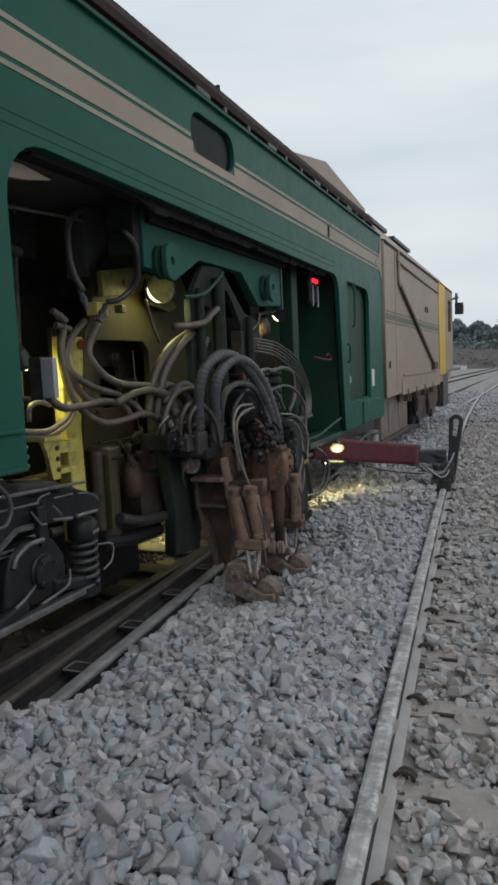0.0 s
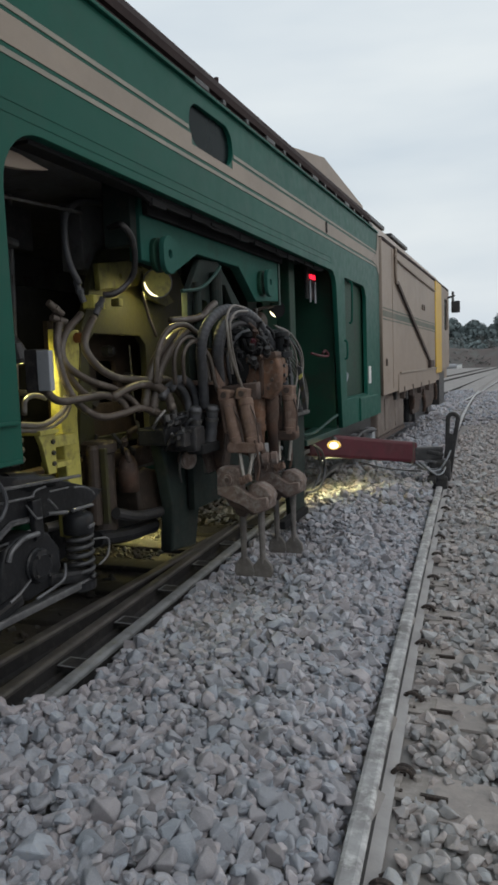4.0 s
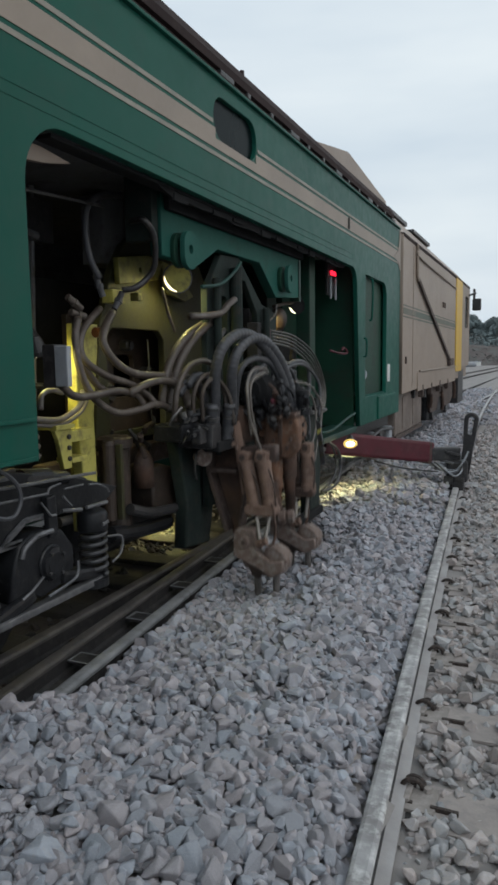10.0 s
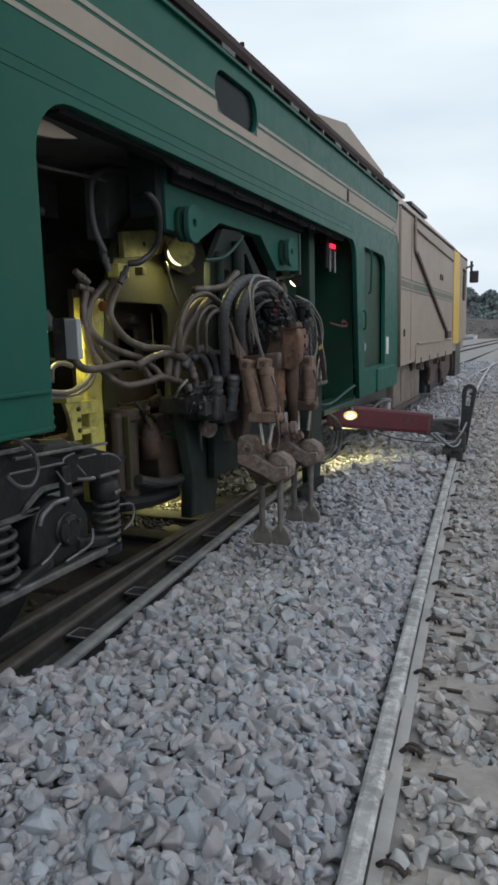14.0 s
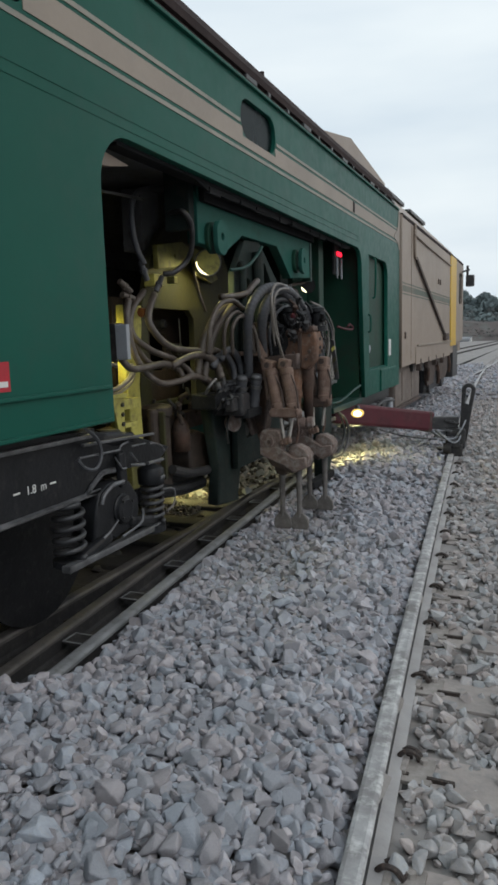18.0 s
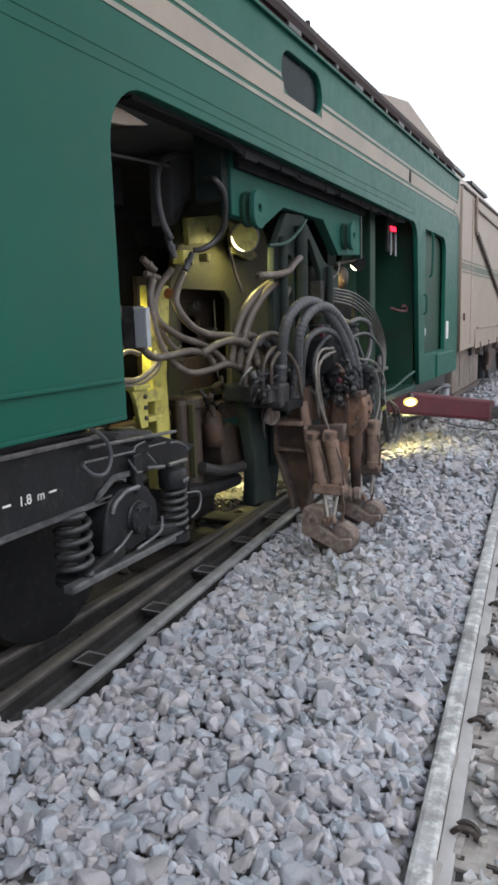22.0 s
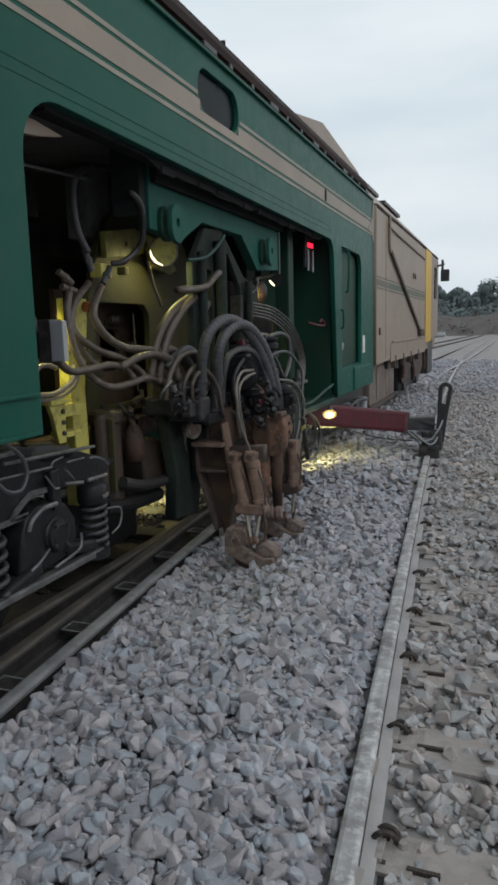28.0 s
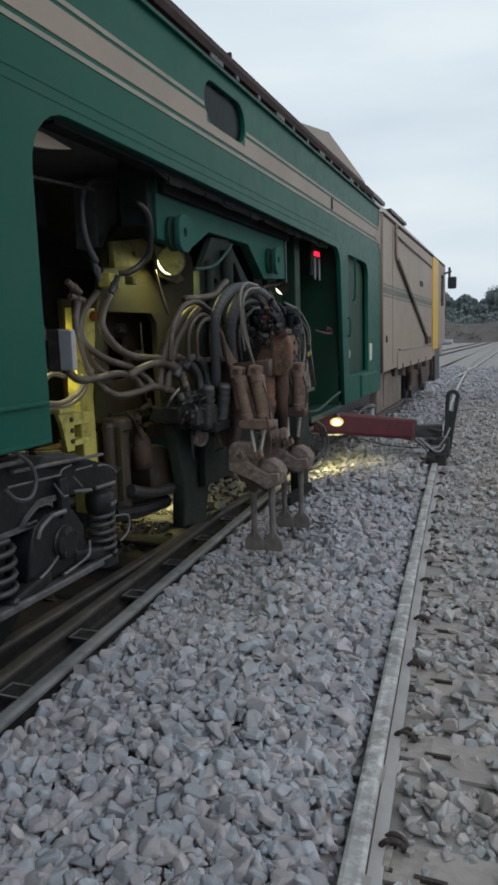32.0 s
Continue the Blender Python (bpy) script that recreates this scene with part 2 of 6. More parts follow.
RAILTOP = material("dusty_rail_head", (0.40, 0.395, 0.40), (0.20, 0.19, 0.188), 0.7, 0.1, 5.5, 0.25, 40, (0.68, 0.68, 0.67), 0.45)
RAILSIDE = material("dusty_rail_web", (0.40, 0.39, 0.388), (0.31, 0.30, 0.297), 0.9, 0.0, 6, 0.3, 60, (0.38, 0.36, 0.35), 0.45)
# Web colour darkened to carry the shade below the rail heads
RAILDARK = material("shade_dark_rail_web", (0.040, 0.038, 0.039), (0.027, 0.026, 0.027), 0.7, 0.0, 6, 0.2, 60, (0.075, 0.068, 0.063), 0.35, spec=0.3)
RAILPALE = material("dusty_grey_rail_head", (0.28, 0.285, 0.295), (0.19, 0.193, 0.20), 0.65, 0.1, 5, 0.25, 60, (0.12, 0.115, 0.11), 0.35)
RAILDIM = material("dim_grey_rail_head", (0.115, 0.105, 0.100), (0.070, 0.064, 0.061), 0.55, 0.1, 4, 0.2, 60, (0.05, 0.05, 0.05), 0.4)
# Bearers darkened throughout to carry the shade below the machine
CONCRETE = material("shade_dark_bearer", (0.045, 0.042, 0.040), (0.03, 0.028, 0.027), 0.95, 0, 3, 0.4, 50, (0.13, 0.12, 0.11), 0.3)
CLIPMAT = material("rusty_clip_steel", (0.048, 0.038, 0.034), None, 0.7, 0.3, 20, 0.3, 90, (0.15, 0.11, 0.09), 0.4)
GLASS = material("dark_window_glass", (0.006, 0.012, 0.013), None, 0.25, 0, 3, 0, 2, spec=0.04)
PLATEDUST = material("dusted_base_plate", (0.27, 0.245, 0.225), (0.20, 0.18, 0.165), 0.9, 0, 9, 0.4, 60, (0.36, 0.33, 0.31), 0.5)
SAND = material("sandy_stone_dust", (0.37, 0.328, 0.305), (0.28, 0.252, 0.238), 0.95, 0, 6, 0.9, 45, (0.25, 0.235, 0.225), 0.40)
WORNBLACK = material("worn_black_spring", (0.055, 0.055, 0.058), (0.028, 0.028, 0.03), 0.45, 0.2, 9, 0.2, 60, (0.03, 0.03, 0.03), 0.3)
# Grey that paints the sky's highlight onto edges of black steel
EDGE = material("edge_highlight_grey", (0.165, 0.165, 0.172), (0.055, 0.055, 0.058), 0.4, 0.3, 9, 0.2, 60, (0.05, 0.05, 0.05), 0.3)
STONE_POOL = material("lamp_pool_ballast", (0.15, 0.145, 0.135), (0.10, 0.097, 0.09), 0.9, 0, 12, 0.5, 90, (0.18, 0.17, 0.15), 0.3, island=0.2)
# Ballast darkened to carry the shade under the machine
SHADESTONE = material("shade_dark_ballast", (0.052, 0.050, 0.049), (0.034, 0.033, 0.033), 0.8, 0, 8, 0.4, 80, (0.09, 0.085, 0.08), 0.2, island=0.3)
# Leaf colour paled and blued to carry the haze of distance
LEAF = material("haze_pale_leaves", (0.155, 0.192, 0.192), (0.125, 0.155, 0.158), 0.9, 0, 0.3, 0.3, 10)
WHITE = material("white_lettering", (0.75, 0.75, 0.73), None, 0.6, 0, 8, 0.03, 60)
HOSEGLOSS = material("glossy_oiled_pipe", (0.10, 0.095, 0.085), (0.06, 0.057, 0.05), 0.30, 0.5, 8, 0.05, 60, spec=0.7)
REDLIGHT = material("red_indicator_light", (0.5, 0.02, 0.05), None, 0.3, 0, 5, 0, 30, emit=(1.0, 0.015, 0.04), power=2.2)
LAMPGLOW = material("work_lamp_lens", (0.9, 0.85, 0.7), None, 0.3, 0, 5, 0, 30, emit=(1.0, 0.86, 0.48), power=5.0)
FRINGE = material("lamp_reflector_glow", (0.6, 0.5, 0.2), None, 0.3, 0, 5, 0, 30, emit=(1.0, 0.66, 0.16), power=0.9)
RIMGLOW = material("lit_lamp_rim", (0.9, 0.85, 0.5), None, 0.3, 0, 5, 0, 30, emit=(1.0, 0.88, 0.55), power=3.0)
YELLAMP = material("sodium_lamp_lens", (0.9, 0.85, 0.4), None, 0.3, 0, 5, 0, 30, emit=(1.0, 0.90, 0.30), power=78.0)
SPOTGLOW = material("hooded_lamp_lens", (0.9, 0.85, 0.5), None, 0.3, 0, 5, 0, 30, emit=(1.0, 0.88, 0.36), power=480.0)
LOWGLOW = material("low_lamp_lens", (0.9, 0.85, 0.4), None, 0.3, 0, 5, 0, 30, emit=(1.0, 0.88, 0.34), power=450.0)
PIPEGLOW = material("warm_lamp_lens", (0.9, 0.85, 0.4), None, 0.3, 0, 5, 0, 30, emit=(1.0, 0.80, 0.30), power=420.0)
DIMGLOW = material("dim_lamp_lens", (0.9, 0.85, 0.5), None, 0.3, 0, 5, 0, 30, emit=(1.0, 0.90, 0.34), power=120.0)


# ---- building blocks ----
def part(name, bm, mat, parent=None, label="", smooth=False):
    """Links a bmesh as one mesh object, under its thing or part."""
    me = bpy.data.meshes.new(name)
    bm.to_mesh(me)
    bm.free()
    me.materials.append(mat)
    if smooth:
        for f in me.polygons:
            f.use_smooth = True
    ob = new(name, me)
    if parent is not None:
        ob.parent = parent
    if label:
        tagged(ob, label)
    return ob


def add_box(bm, lo, hi, bevel=0.0, m=None):
    """An axis-aligned block between two corners, its edges rounded."""
    lo, hi = Vector(lo), Vector(hi)
    c, d = (lo + hi) / 2, hi - lo
    one = bmesh.ops.create_cube(bm, size=1.0, matrix=Matrix.Translation(c) @ Matrix.Diagonal((*d, 1)))
    if bevel:
        edges = list({e for v in one["verts"] for e in v.link_edges})
        made = bmesh.ops.bevel(bm, geom=edges, offset=bevel, segments=2, profile=0.6, affect="EDGES")
        vs = list({v for f in made["faces"] for v in f.verts} | {v for v in one["verts"] if v.is_valid})
    else:
        vs = one["verts"]
    if m is not None:
        bmesh.ops.transform(bm, matrix=m, verts=vs)
    return bm


def box(lo, hi, bevel=0.0, m=None):
    return add_box(bmesh.new(), lo, hi, bevel, m)


def add_rod(bm, a, b, r, r2=None, seg=12):
    """A round bar from a to b."""
    a, b = Vector(a), Vector(b)
    turn = (b - a).to_track_quat("Z", "Y").to_matrix().to_4x4()
    bmesh.ops.create_cone(bm, cap_ends=True, segments=seg, radius1=r, radius2=r if r2 is None else r2, depth=(b - a).length,
                          matrix=Matrix.Translation((a + b) / 2) @ turn)
    return bm


def rod(a, b, r, r2=None, seg=12):
    return add_rod(bmesh.new(), a, b, r, r2, seg)


def add_beam(bm, a, b, w, h, bevel=0.0):
    """A rectangular bar from a to b, w wide and h high."""
    a, b = Vector(a), Vector(b)
    n = (b - a).normalized()
    side = n.cross(Vector((0, 0, 1)))
    side = side.normalized() if side.length > 1e-4 else Vector((1, 0, 0))
    up = side.cross(n)
    m = Matrix((side, n, up)).transposed().to_4x4()
    m.translation = (a + b) / 2
    return add_box(bm, (-w / 2, -(b - a).length / 2, -h / 2), (w / 2, (b - a).length / 2, h / 2), bevel, m)


def beam(a, b, w, h, bevel=0.0):
    return add_beam(bmesh.new(), a, b, w, h, bevel)


def smooth_line(pts, steps=8):
    """A curve through the given places."""
    p = [Vector(q) for q in pts]
    p = [2 * p[0] - p[1]] + p + [2 * p[-1] - p[-2]]
    out = []
    for i in range(1, len(p) - 2):
        a, b, c, d = p[i - 1:i + 3]
        for k in range(steps):
            t = k / steps
            out.append(0.5 * (2 * b + (c - a) * t + (2 * a - 5 * b + 4 * c - d) * t * t + (3 * b - a - 3 * c + d) * t ** 3))
    return out + [p[-2]]


def add_tube(bm, pts, r, steps=7, seg=9, ribs=0.0):
    """A hose along a curve; ribs: how deep the grooves between its wraps are."""
    line = smooth_line(pts, steps)
    rings, ref = [], Vector((0, 0, 1))
    for i, q in enumerate(line):
        d = (line[min(i + 1, len(line) - 1)] - line[max(i - 1, 0)]).normalized()
        s = d.cross(ref)
        if s.length < 0.05:
            s = d.cross(Vector((1, 0, 0)))
        s.normalize()
        u = s.cross(d)
        ref = u
        rr = r * (1 - 1.3 * ribs * (i % 4 == 0))
        rings.append([bm.verts.new(q + rr * (math.cos(2 * math.pi * k / seg) * s + math.sin(2 * math.pi * k / seg) * u)) for k in range(seg)])
    for a, b in zip(rings, rings[1:]):
        for k in range(seg):
            bm.faces.new((a[k], a[(k + 1) % seg], b[(k + 1) % seg], b[k]))
    bm.faces.new(rings[0][::-1])
    bm.faces.new(rings[-1])
    return bm


def tube(pts, r, steps=7, seg=9, ribs=0.0):
    return add_tube(bmesh.new(), pts, r, steps, seg, ribs)


def arc(cx, cz, r, a0, a1, n=6):
    return [(cx + r * math.cos(radians(a0 + (a1 - a0) * k / n)), cz + r * math.sin(radians(a0 + (a1 - a0) * k / n))) for k in range(n + 1)]


def round_rect(y0, z0, y1, z1, r):
    return arc(y1 - r, z1 - r, r, 0, 90) + arc(y0 + r, z1 - r, r, 90, 180) + arc(y0 + r, z0 + r, r, 180, 270) + arc(y1 - r, z0 + r, r, 270, 360)


def plate(outline, holes, x, thick, bevel=0.0):
    """A plate in the plane x, its front face at x, with holes cut through it, as a bmesh; places are (y, z)."""
    cu = bpy.data.curves.new("plate", "CURVE")
    cu.dimensions, cu.fill_mode = "2D", "BOTH"
    cu.extrude, cu.bevel_depth = thick / 2 - bevel, bevel
    for ring in [outline, *holes]:
        sp = cu.splines.new("POLY")
        sp.points.add(len(ring) - 1)
        for q, (y, z) in zip(sp.points, ring):
            q.co = (y, z, 0, 1)
        sp.use_cyclic_u = True
    ob = bpy.data.objects.new("plate", cu)
    me = bpy.data.meshes.new_from_object(ob)
    bm = bmesh.new()
    bm.from_mesh(me)
    bmesh.ops.remove_doubles(bm, verts=bm.verts, dist=1e-5)
    bmesh.ops.transform(bm, matrix=Matrix(((0, 0, 1, x - thick / 2), (1, 0, 0, 0), (0, 1, 0, 0), (0, 0, 0, 1))), verts=bm.verts)
    bpy.data.objects.remove(ob)
    bpy.data.curves.remove(cu)
    bpy.data.meshes.remove(me)
    return bm


def extrude_profile(profile, line, close=True):
    """Sweeps a cross-section (side, up) along a level line of places."""
    bm = bmesh.new()
    rings = []
    for i, q in enumerate(line):
        q = Vector(q)
        d = (Vector(line[min(i + 1, len(line) - 1)]) - Vector(line[max(i - 1, 0)])).normalized()
        s = d.cross(Vector((0, 0, 1))).normalized()
        rings.append([bm.verts.new(q + a * s + Vector((0, 0, b))) for a, b in profile])
    n = len(profile)
    for a, b in zip(rings, rings[1:]):
        for k in range(n if close else n - 1):
            bm.faces.new((a[k], a[(k + 1) % n], b[(k + 1) % n], b[k]))
    if close:
        bm.faces.new(rings[0])
        bm.faces.new(rings[-1][::-1])
    bmesh.ops.recalc_face_normals(bm, faces=bm.faces)
    return bm


def turned(p0, p1, profile, seg=18):
    """A turned body: (share of the way, radius) steps from one end to the other."""
    p0, d = Vector(p0), Vector(p1) - Vector(p0)
    q = d.to_track_quat("Z", "Y").to_matrix()
    bm = bmesh.new()
    rings = [[bm.verts.new(p0 + d * t + q @ Vector((r * math.cos(2 * math.pi * k / seg), r * math.sin(2 * math.pi * k / seg), 0))) for k in range(seg)] for t, r in profile]
    for a, b in zip(rings, rings[1:]):
        for k in range(seg):
            bm.faces.new((a[k], a[(k + 1) % seg], b[(k + 1) % seg], b[k]))
    bm.faces.new(rings[0][::-1])
    bm.faces.new(rings[-1])
    bmesh.ops.recalc_face_normals(bm, faces=bm.faces)
    return bm


def slab(outline, holes, y, thick, bevel=0.0):
    """A plate across the track, in the plane y; places are (x, z)."""
    bm = plate(outline, holes, 0.0, thick, bevel)
    bmesh.ops.transform(bm, matrix=Matrix(((0, 1, 0, 0), (1, 0, 0, y), (0, 0, 1, 0), (0, 0, 0, 1))), verts=bm.verts)
    bmesh.ops.recalc_face_normals(bm, faces=bm.faces)
    return bm


def bolts(spots, r, parent, axis=(1, 0, 0), mat=BLACK):
    for q in spots:
        part("bolt", rod(q, Vector(q) + Vector(axis) * r * 0.9, r, r * 0.9, 6), mat, parent)


def thing(name, label, category, group="", at=(0, 0, 0)):
    ob = new(name)
    ob.location = at
    return tagged(ob, label, category, group)


# ---- ground, rails, sleepers ----
PITCH, FIRST = 0.65, 2.10          # sleeper spacing and the first one's place
GAUGE = 1.57                       # rail centre to rail centre


def rail_x(y):
    """The outer rail of the diverging track, which runs in towards the machine's track."""
    y = min(y, 42.0)
    return -0.36 - 0.085 * y + 0.0009 * y * y


def ease(a, b, v):
    t = min(1.0, max(0.0, (v - a) / (b - a)))
    return t * t * (3 - 2 * t)


def ground_z(x, y):
    d = rail_x(y) - x
    lump = 0.022 * noise.noise(Vector((x * 2.1, y * 2.1, 3.0))) + 0.010 * noise.noise(Vector((x * 7, y * 7, 9.0)))
    if d < -0.02:
        z = -0.178 + 0.06 * ease(0.35, 1.0, -d) + lump * 0.6
        if y > 7:
            z += 0.10 * ease(7, 14, y)
        return z
    heap = -0.010 + 0.085 * ease(0.10, 0.6, d) - 0.05 * ease(8, 16, y) - (0.115 * ease(0.80, 1.45, d) + 0.06 * ease(1.43, 1.51, d)) * ease(2.3, 2.7, y)
    near = 1.0 - ease(2.1, 2.55, y)
    edge = ease(1.53 + 0.07 * near, 1.575 + 0.28 * near, d)
    far = ease(6.0, 9.0, y)
    z = heap * (1 - edge) + (-0.25 + 0.12 * far) * edge
    z -= 0.10 * (1 - ease(0.03, 0.14, d))
    z -= 0.095 * ease(0.62, 0.85, d) * (1 - ease(1.25, 1.4, d)) * ease(3.7, 4.05, y) * (1 - ease(5.7, 6.2, y))
    return z + lump


def spaced(lo, hi, fine_lo, fine_hi, step, grow):
    out = list(np.arange(fine_lo, fine_hi, step))
    v, s = fine_hi, step
    while v < hi:
        out.append(v)
        s *= grow
        v += s
    v, s = fine_lo - step, step
    while v > lo:
        out.insert(0, v)
        s *= grow
        v -= s
    return [lo] + out + [hi]


gx, gy = spaced(-400, 400, -3.4, 1.6, 0.05, 1.25), spaced(-60, 900, 0.6, 11.0, 0.06, 1.12)


def bed_z(x, y):
    """The sheet itself lies a little under the loose stones."""
    d = rail_x(y) - x
    return ground_z(x, y) - (0.045 * ease(0.10, 0.2, d) * (1 - ease(1.35, 1.5, d)) if d > 0 else 0.022 * ease(0.35, 0.5, -d))


gverts = [(x, y, bed_z(x, y)) for y in gy for x in gx]
gn = len(gx)
gfaces = [(j * gn + i, j * gn + i + 1, (j + 1) * gn + i + 1, (j + 1) * gn + i) for j in range(len(gy) - 1) for i in range(gn - 1)]
gme = bpy.data.meshes.new("ground")
gme.from_pydata(gverts, [], gfaces)
gme.materials.append(SOIL)
ground = tagged(new("ground", gme), "grey stone dust and crushed ballast bed", "ground", kind="structure")

# Separate dark strip: the machine's shade is put into the bed's colour
bed_x = [-6.0, -5.2, -4.6, -4.0, -3.5, -3.1, -2.8, -2.55]
bed_rows = [[(x, y, -0.215 + 0.012 * noise.noise(Vector((x * 3, y * 3, 5)))) for x in bed_x] + [(rail_x(y) - GAUGE - 0.06, y, -0.215)] for y in np.arange(-6, 12, 0.3)]
bme = bpy.data.meshes.new("track_bed")
bn = len(bed_rows[0])
bme.from_pydata([v for r in bed_rows for v in r], [], [(j * bn + i, j * bn + i + 1, (j + 1) * bn + i + 1, (j + 1) * bn + i) for j in range(len(bed_rows) - 1) for i in range(bn - 1)])
bme.materials.append(SHADESTONE)
tagged(new("track_bed", bme), "dark track bed under the machine, its shade put into the colour", "track bed", kind="structure")

RAIL_HEAD = [(-0.033, -0.036), (-0.037, -0.016), (-0.033, -0.006), (-0.020, -0.001), (0.020, -0.001), (0.033, -0.006), (0.037, -0.016), (0.033, -0.036)]
RAIL_WEB = [(-0.010, -0.037), (0.010, -0.037), (0.010, -0.124), (-0.010, -0.124)]
RAIL_SHADOW = [(-0.026, -0.132), (-0.026, -0.127), (-0.010, -0.116), (0.010, -0.116), (0.026, -0.127), (0.026, -0.132)]
RAIL_FOOT = [(-0.074, -0.152), (-0.074, -0.139), (-0.026, -0.129), (0.026, -0.129), (0.074, -0.139), (0.074, -0.152)]


def rail(name, line, head_mat, web_mat, label, foot_mat=None):
    r = thing(name, label, "rail", "rails")
    part("rail_head", extrude_profile(RAIL_HEAD, line), head_mat, r)
    part("rail_web", extrude_profile(RAIL_WEB, line), web_mat, r)
    # Dark strip drawn for the shadow line between head and foot
    part("web_shadow", extrude_profile(RAIL_SHADOW, line), RAILDARK, r)
    part("rail_foot", extrude_profile(RAIL_FOOT, line), foot_mat or web_mat, r)
    return r


def ahead_x(y):
    """The right-hand rail of the track that the machine stands on, bending away ahead."""
    return -2.68 + 0.0255 * min(max(y - 9, 0), 25.2) + 0.012 * max(y - 34.2, 0)


def stretch(x_of, y0, y1, n):
    return [(x_of(y0 + (y1 - y0) * k / n), y0 + (y1 - y0) * k / n, 0.0) for k in range(n + 1)]


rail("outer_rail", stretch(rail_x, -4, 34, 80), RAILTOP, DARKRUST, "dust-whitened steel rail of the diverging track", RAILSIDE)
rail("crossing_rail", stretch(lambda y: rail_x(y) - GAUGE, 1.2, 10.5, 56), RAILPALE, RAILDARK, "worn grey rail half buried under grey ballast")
wing = rail("wing_rail", stretch(lambda y: rail_x(y) - GAUGE - 0.25, -4, 6.4, 40), RAILDIM, RAILDARK, "wing rail under the machine, darkened for its shade")
rail("running_rail", stretch(ahead_x, 9, 110, 50), RAILTOP, RAILDARK, "pale rail of the track ahead")
# Same rail as ahead, its head darkened for the shade under the machine
rail("running_rail", stretch(lambda y: -2.68, -6, 9, 4), RAILDIM, RAILDARK, "dark running rail under the machine's wheels")
rail("running_rail", stretch(lambda y: ahead_x(y) - GAUGE, -6, 110, 60), RAILDIM, RAILDARK, "dark running rail under the machine's wheels")

rail("far_rail", stretch(lambda y: -5.66 + 0.026 * (y - 52), 22, 112, 30), RAILDIM, RAILDARK, "dark rail of a further track in the yard")
rail("far_rail", stretch(lambda y: -7.23 + 0.026 * (y - 52), 22, 112, 30), RAILDIM, RAILDARK, "dark rail of a further track in the yard")
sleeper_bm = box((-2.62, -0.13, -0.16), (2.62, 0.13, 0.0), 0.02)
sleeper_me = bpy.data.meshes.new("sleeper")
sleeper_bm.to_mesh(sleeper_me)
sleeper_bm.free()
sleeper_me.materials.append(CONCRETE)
plate_me = bpy.data.meshes.new("base_plate")
pb = box((-0.20, -0.085, 0.0), (0.20, 0.085, 0.016), 0.003)
add_box(pb, (0.075, -0.05, 0.016), (0.10, 0.05, 0.034), 0.004)
add_box(pb, (-0.10, -0.05, 0.016), (-0.075, 0.05, 0.034), 0.004)
add_rod(pb, (0.155, 0.05, 0.016), (0.155, 0.05, 0.034), 0.018, 0.016, 6)
pb.to_mesh(plate_me)
pb.free()
plate_me.materials.append(PLATEDUST)
rim_me = bpy.data.meshes.new("lit_plate_rim")
rb_ = box((-0.10, -0.075, 0.0), (0.10, -0.064, 0.012), 0.002)
add_box(rb_, (-0.10, 0.064, 0.0), (0.10, 0.075, 0.012), 0.002)
add_box(rb_, (-0.10, -0.064, 0.0), (-0.092, 0.064, 0.011), 0.002)
add_box(rb_, (0.092, -0.064, 0.0), (0.10, 0.064, 0.011), 0.002)
rb_.to_mesh(rim_me)
rb_.free()
rim_me.materials.append(RAILPALE)
clip_me = bpy.data.meshes.new("rail_clip")
cb = tube([(0.050, -0.028, 0.030), (0.056, -0.030, 0.056), (0.085, -0.030, 0.076), (0.120, -0.028, 0.070), (0.140, -0.024, 0.044), (0.138, -0.018, 0.028)], 0.0125, 4, 7)
add_tube(cb, [(0.066, 0.030, 0.036), (0.092, 0.036, 0.050), (0.125, 0.030, 0.044), (0.146, 0.004, 0.036), (0.138, -0.018, 0.028)], 0.0125, 4, 7)
add_box(cb, (0.082, -0.012, 0.0), (0.112, 0.024, 0.046), 0.006)
cb.to_mesh(clip_me)
cb.free()
clip_me.materials.append(CLIPMAT)
slot_me = bpy.data.meshes.new("plate_slot")
sb_ = box((-0.5, -0.008, -0.014), (0.5, 0.008, 0.004), 0.0)
sb_.to_mesh(slot_me)
sb_.free()
slot_me.materials.append(CLIPMAT)
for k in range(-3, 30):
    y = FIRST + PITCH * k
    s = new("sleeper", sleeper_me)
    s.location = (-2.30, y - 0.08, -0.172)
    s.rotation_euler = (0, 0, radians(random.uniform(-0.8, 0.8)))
    tagged(s, "turnout sleeper darkened for the machine's shade, with a sandy dusted end", "sleeper", "sleepers")
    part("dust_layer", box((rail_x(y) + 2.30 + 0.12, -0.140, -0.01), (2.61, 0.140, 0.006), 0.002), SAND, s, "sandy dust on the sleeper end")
    for a, b in ((0.180, 0.285), (0.092, 0.112)):
        slot = new("plate_slot", slot_me)
        slot.parent = s
        slot.location = (rail_x(y) + 2.30 + (a + b) / 2, -0.022, 0.018)
        slot.scale = (b - a, 1, 1)
    for rx in (rail_x(y), rail_x(y) - GAUGE, -2.72):
        if k > 12 and rx != rail_x(y):
            continue
        bp = new("base_plate", plate_me)
        bp.parent = s
        bp.location = (rx + 2.30, 0.02 + random.uniform(-0.02, 0.02), 0.001)
        for side in (1, -1):
            c = new("rail_clip", clip_me)
            c.parent = s
            c.location = (rx + 2.30 + side * 0.012, 0.08, 0.0)
            c.scale = (0.86, 0.92, 0.78)
            c.rotation_euler = (0, 0, radians((0 if side > 0 else 180) + random.uniform(-9, 9)))

